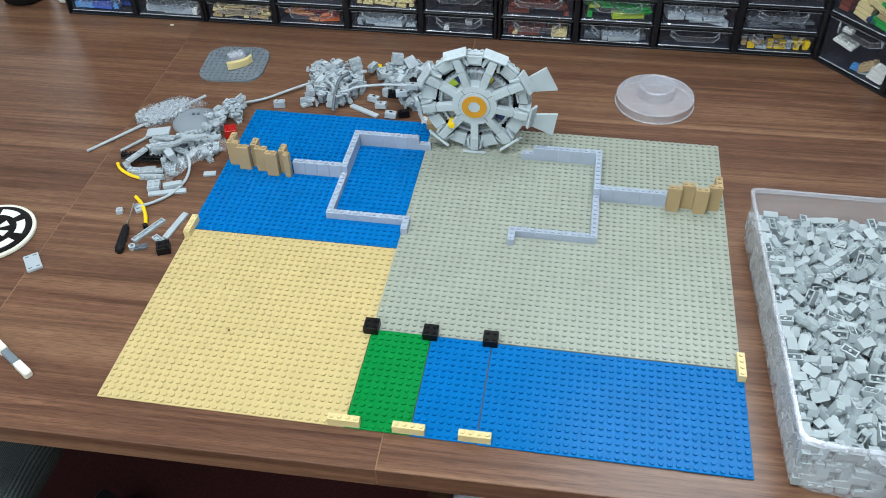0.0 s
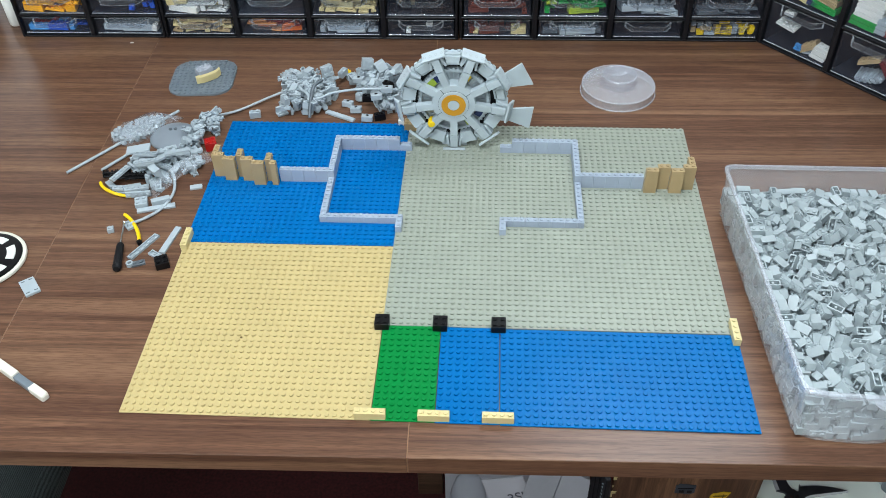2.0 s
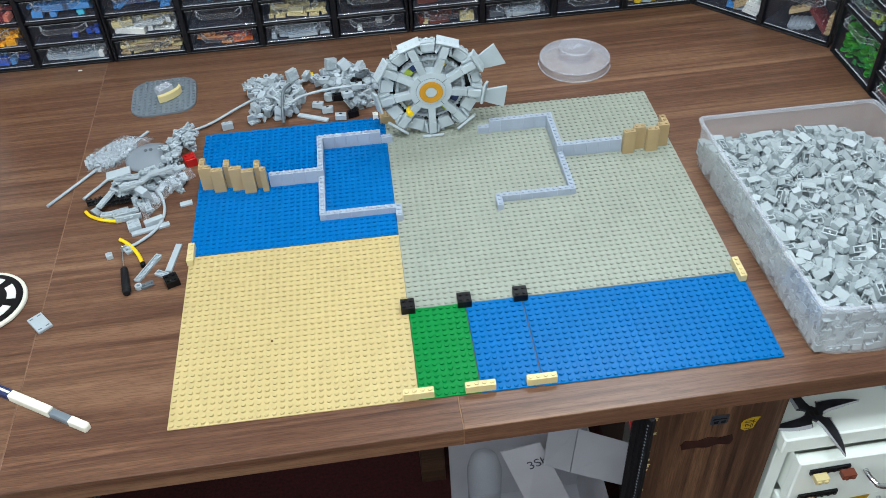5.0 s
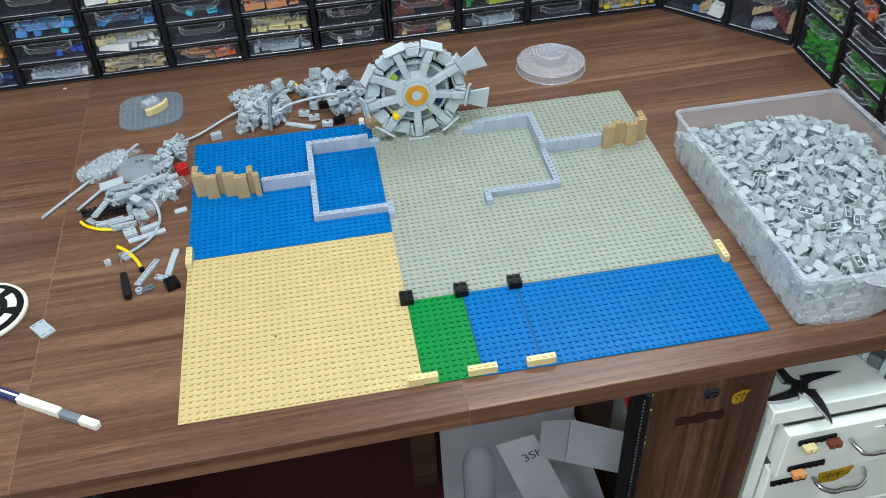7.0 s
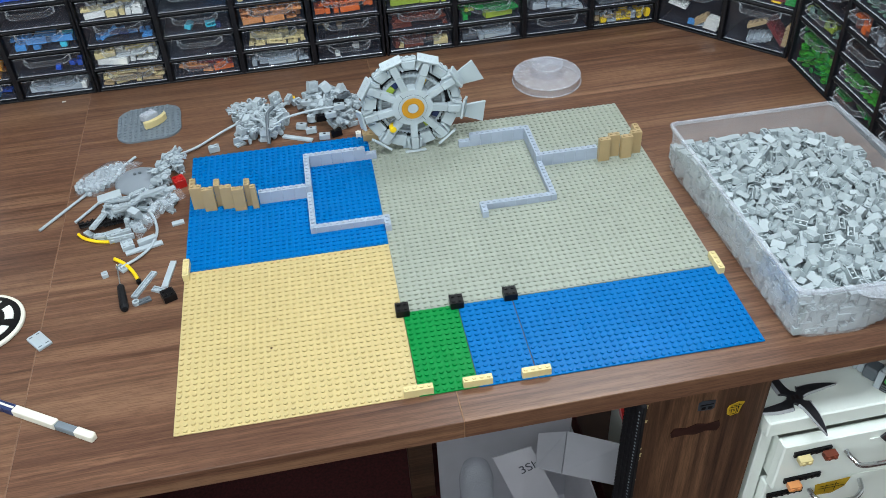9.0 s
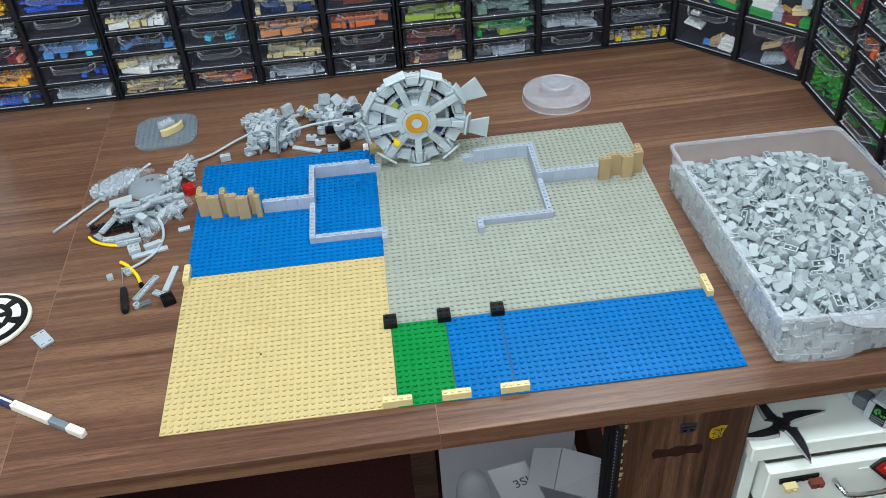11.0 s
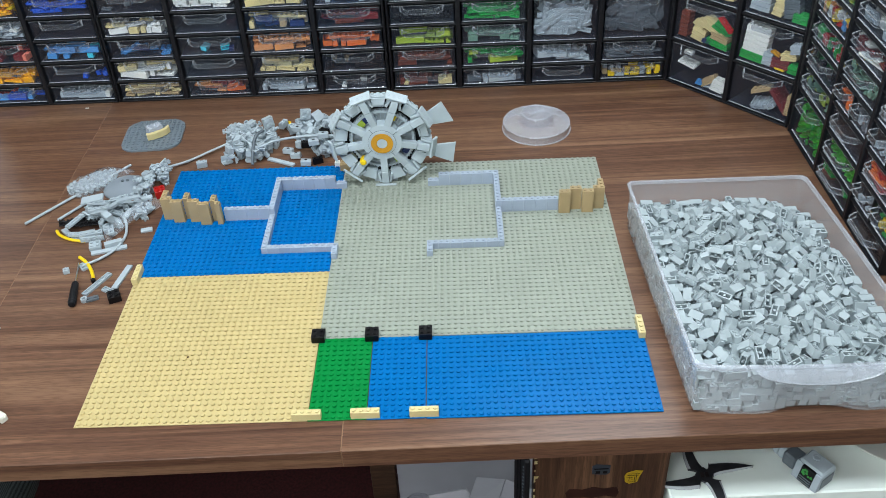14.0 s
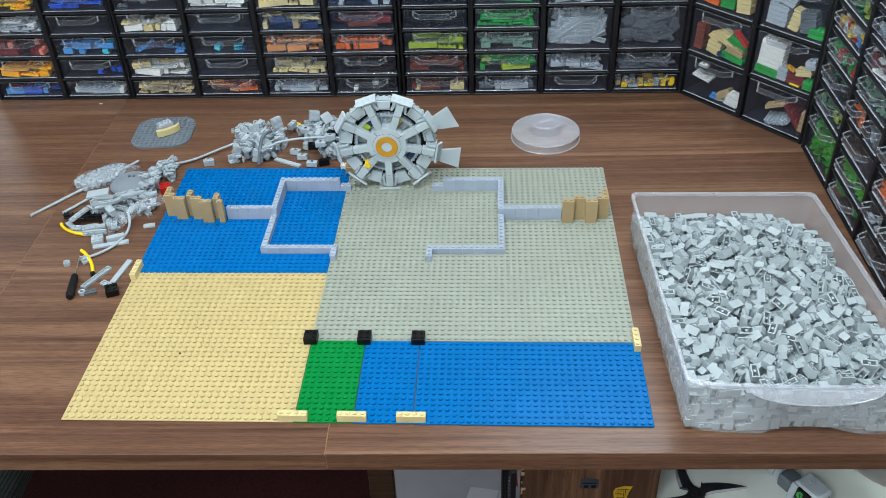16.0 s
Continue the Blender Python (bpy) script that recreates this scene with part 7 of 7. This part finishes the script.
for q in range(9):
    bx, bz, br = rng.uniform(-0.0060, 0.0060), rng.uniform(0.0135, 0.0205), rng.uniform(0.0012, 0.0022)
    part("screen_spot", moved(prism([(br * math.cos(a * 0.785), br * math.sin(a * 0.785)) for a in range(8)], 0.0, 0.0003), face @ Matrix.Translation((bx, -0.0013 - 0.00002 * q, bz)) @ Matrix.Rotation(radians(90), 4, "X")), SCREEN, dev, "green printed spot")
for q in range(3):
    part("vent", moved(chamfer_box(-0.0078, -0.0019, 0.0025 + 0.0030 * q, 0.0078, -0.0013, 0.0042 + 0.0030 * q, 0.0002), face), DGREY, dev)
part("knob", moved(lathe([(0.0042, 0.0), (0.0042, 0.0012), (0.0026, 0.0014), (0.0024, 0.0008), (0.0, 0.0008)], 20), Matrix.Translation((-0.004, 0.006, 0.0270))), GREY, dev)
part("side_panel", chamfer_box(0.0164, -0.0090, 0.003, 0.0172, 0.0120, 0.0190, 0.0004), DGREY, dev)
pl = solo("white_plate", lathe([(0.040, 0.0), (0.060, 0.004), (0.078, 0.012), (0.080, 0.012), (0.060, 0.0025), (0.0, 0.0015)], 48), WHITE, "white round plate on the drawer unit", "plate", DM @ Matrix.Translation((0.945, 0.055, CT + 0.0004)))
smooth(pl.data)

# white cardboard box with open flaps
cb = thing("cardboard_box", "open white cardboard box with bent flaps under the desk", "cardboard box")
part("back_wall", box(0.306, 0.328, 0.0, 0.545, 0.332, 0.640), CARD, cb)
part("side_wall", box(0.542, 0.124, 0.0, 0.545, 0.3275, 0.22), CARD, cb)
part("floor_panel", box(0.310, 0.124, 0.014, 0.5415, 0.327, 0.017), CARD, cb)
part("front_wall", box(0.310, 0.120, 0.014, 0.545, 0.1232, 0.24), CARD, cb)


def flap(name, pts, label):
    """A card sheet through four points, with thickness."""
    p = [Vector(q) for q in pts]
    n = (p[1] - p[0]).cross(p[3] - p[0]).normalized() * 0.0012
    v = [tuple(q - n) for q in p] + [tuple(q + n) for q in p]
    return part(name, (v, [[3, 2, 1, 0], [4, 5, 6, 7], [0, 1, 5, 4], [1, 2, 6, 5], [2, 3, 7, 6], [3, 0, 4, 7]]), CARD, cb, label)


flap("flap", [(0.4060, 0.1400, 0.2870), (0.4790, 0.1400, 0.2640), (0.4260, 0.1650, 0.4060), (0.3690, 0.1650, 0.3940)], "long bent card flap")
flap("flap", [(0.4230, 0.1240, 0.4110), (0.4590, 0.1180, 0.3930), (0.4820, 0.1720, 0.4160), (0.4410, 0.1760, 0.4180)], "folded card flap")
flap("flap", [(0.4610, 0.1180, 0.3920), (0.5420, 0.1080, 0.3550), (0.5650, 0.1500, 0.3910), (0.4840, 0.1720, 0.4160)], "wide card flap")
LETTER = matte("grey_ink", srgb(70, 70, 78), 0.7, 60, 0.1)
txt = bpy.data.curves.new("box_print", "FONT")
txt.body, txt.size, txt.extrude = "3Sh", 0.022, 0.0001
txt.materials.append(LETTER)
tx = new("box_print", txt)
tx.parent = cb
tx.matrix_basis = Matrix(((0.9218, -0.3850, -0.0448, 0.4102), (0.0417, 0.2132, -0.9761, 0.1533), (0.3854, 0.8979, 0.2126, 0.3564), (0.0000, 0.0000, 0.0000, 1.0000)))
dome = solo("clear_bottle", lathe([(0.022, 0.0), (0.026, 0.004), (0.027, 0.11), (0.022, 0.135), (0.010, 0.150), (0.0, 0.153)], 28, True), FILM, "clear rounded packaging shell inside the white box", "packaging", Matrix.Translation((0.350, 0.200, 0.19)))
smooth(dome.data)
dome.visible_shadow = False
# black ribbed strip and a red thing against the pedestal
strip = thing("ribbed_strip", "black ribbed plastic strip hanging beside the walnut board", "plastic strip", Matrix.Translation((0.4965, -0.0405, 0)) @ Matrix.Rotation(radians(113), 4, "Z"))
part("strip", chamfer_box(0.0, 0.0, 0.25, 0.0265, 0.006, 0.7232, 0.001), RUBBER, strip)
part("ridge", joined(chamfer_box(0.010, 0.0061, 0.25, 0.013, 0.0075, 0.7230, 0.0004), chamfer_box(0.017, 0.0061, 0.25, 0.020, 0.0075, 0.7230, 0.0004)), RUBBER, strip)
part("bead_row", joined(*[moved(lathe([(0.0012, 0), (0.0010, 0.0006), (0.0, 0.0008)], 6), Matrix.Translation((0.0048, 0.0061, 0.30 + 0.0058 * q)) @ Matrix.Rotation(radians(-90), 4, "X")) for q in range(72)]), DGREY, strip, "row of small beads")
part("rib_edge", joined(*[chamfer_box(0.0266, 0.001, 0.30 + 0.006 * q, 0.0290, 0.005, 0.3035 + 0.006 * q, 0.0004) for q in range(70)]), RUBBER, strip)
solo("red_pouch", moved(prism([(0.488, 0.650), (0.500, 0.650), (0.496, 0.722), (0.478, 0.722), (0.481, 0.690)], -0.006, 0.006), Matrix.Translation((0, 0.004, 0)) @ Matrix.Rotation(radians(90), 4, "X")), RED, "red plastic object hanging beside the black strip", "pouch")

# fabric chair tucked under the desk
chair = thing("office_chair", "grey woven fabric office chair pushed under the desk", "chair")


def pillow(cx, cy, rx, ry, z0, z1):
    rings = []
    for k, (g, z) in enumerate(((0.86, 0.0), (0.97, 0.2), (1.0, 0.5), (0.96, 0.8), (0.82, 0.96), (0.5, 1.0), (0.05, 1.0))):
        rings.append([(cx + rx * g * math.copysign(abs(math.cos(a)) ** 0.6, math.cos(a)), cy + ry * g * math.copysign(abs(math.sin(a)) ** 0.6, math.sin(a)), z0 + (z1 - z0) * z) for a in [2 * math.pi * i / 40 for i in range(40)]])
    return loft(rings, True, True)


s = part("seat", pillow(-0.40, 0.02, 0.26, 0.25, 0.50, 0.60), FABRIC, chair)
smooth(s.data)
part("column", lathe([(0.03, 0.06), (0.03, 0.50)], 20), RUBBER, chair, "", Matrix.Translation((-0.40, 0.02, 0)))
for q in range(5):
    part("foot", chamfer_box(0.02, -0.02, 0.025, 0.27, 0.02, 0.06, 0.006), RUBBER, chair, "", Matrix.Translation((-0.40, 0.02, 0)) @ Matrix.Rotation(radians(72 * q), 4, "Z"))
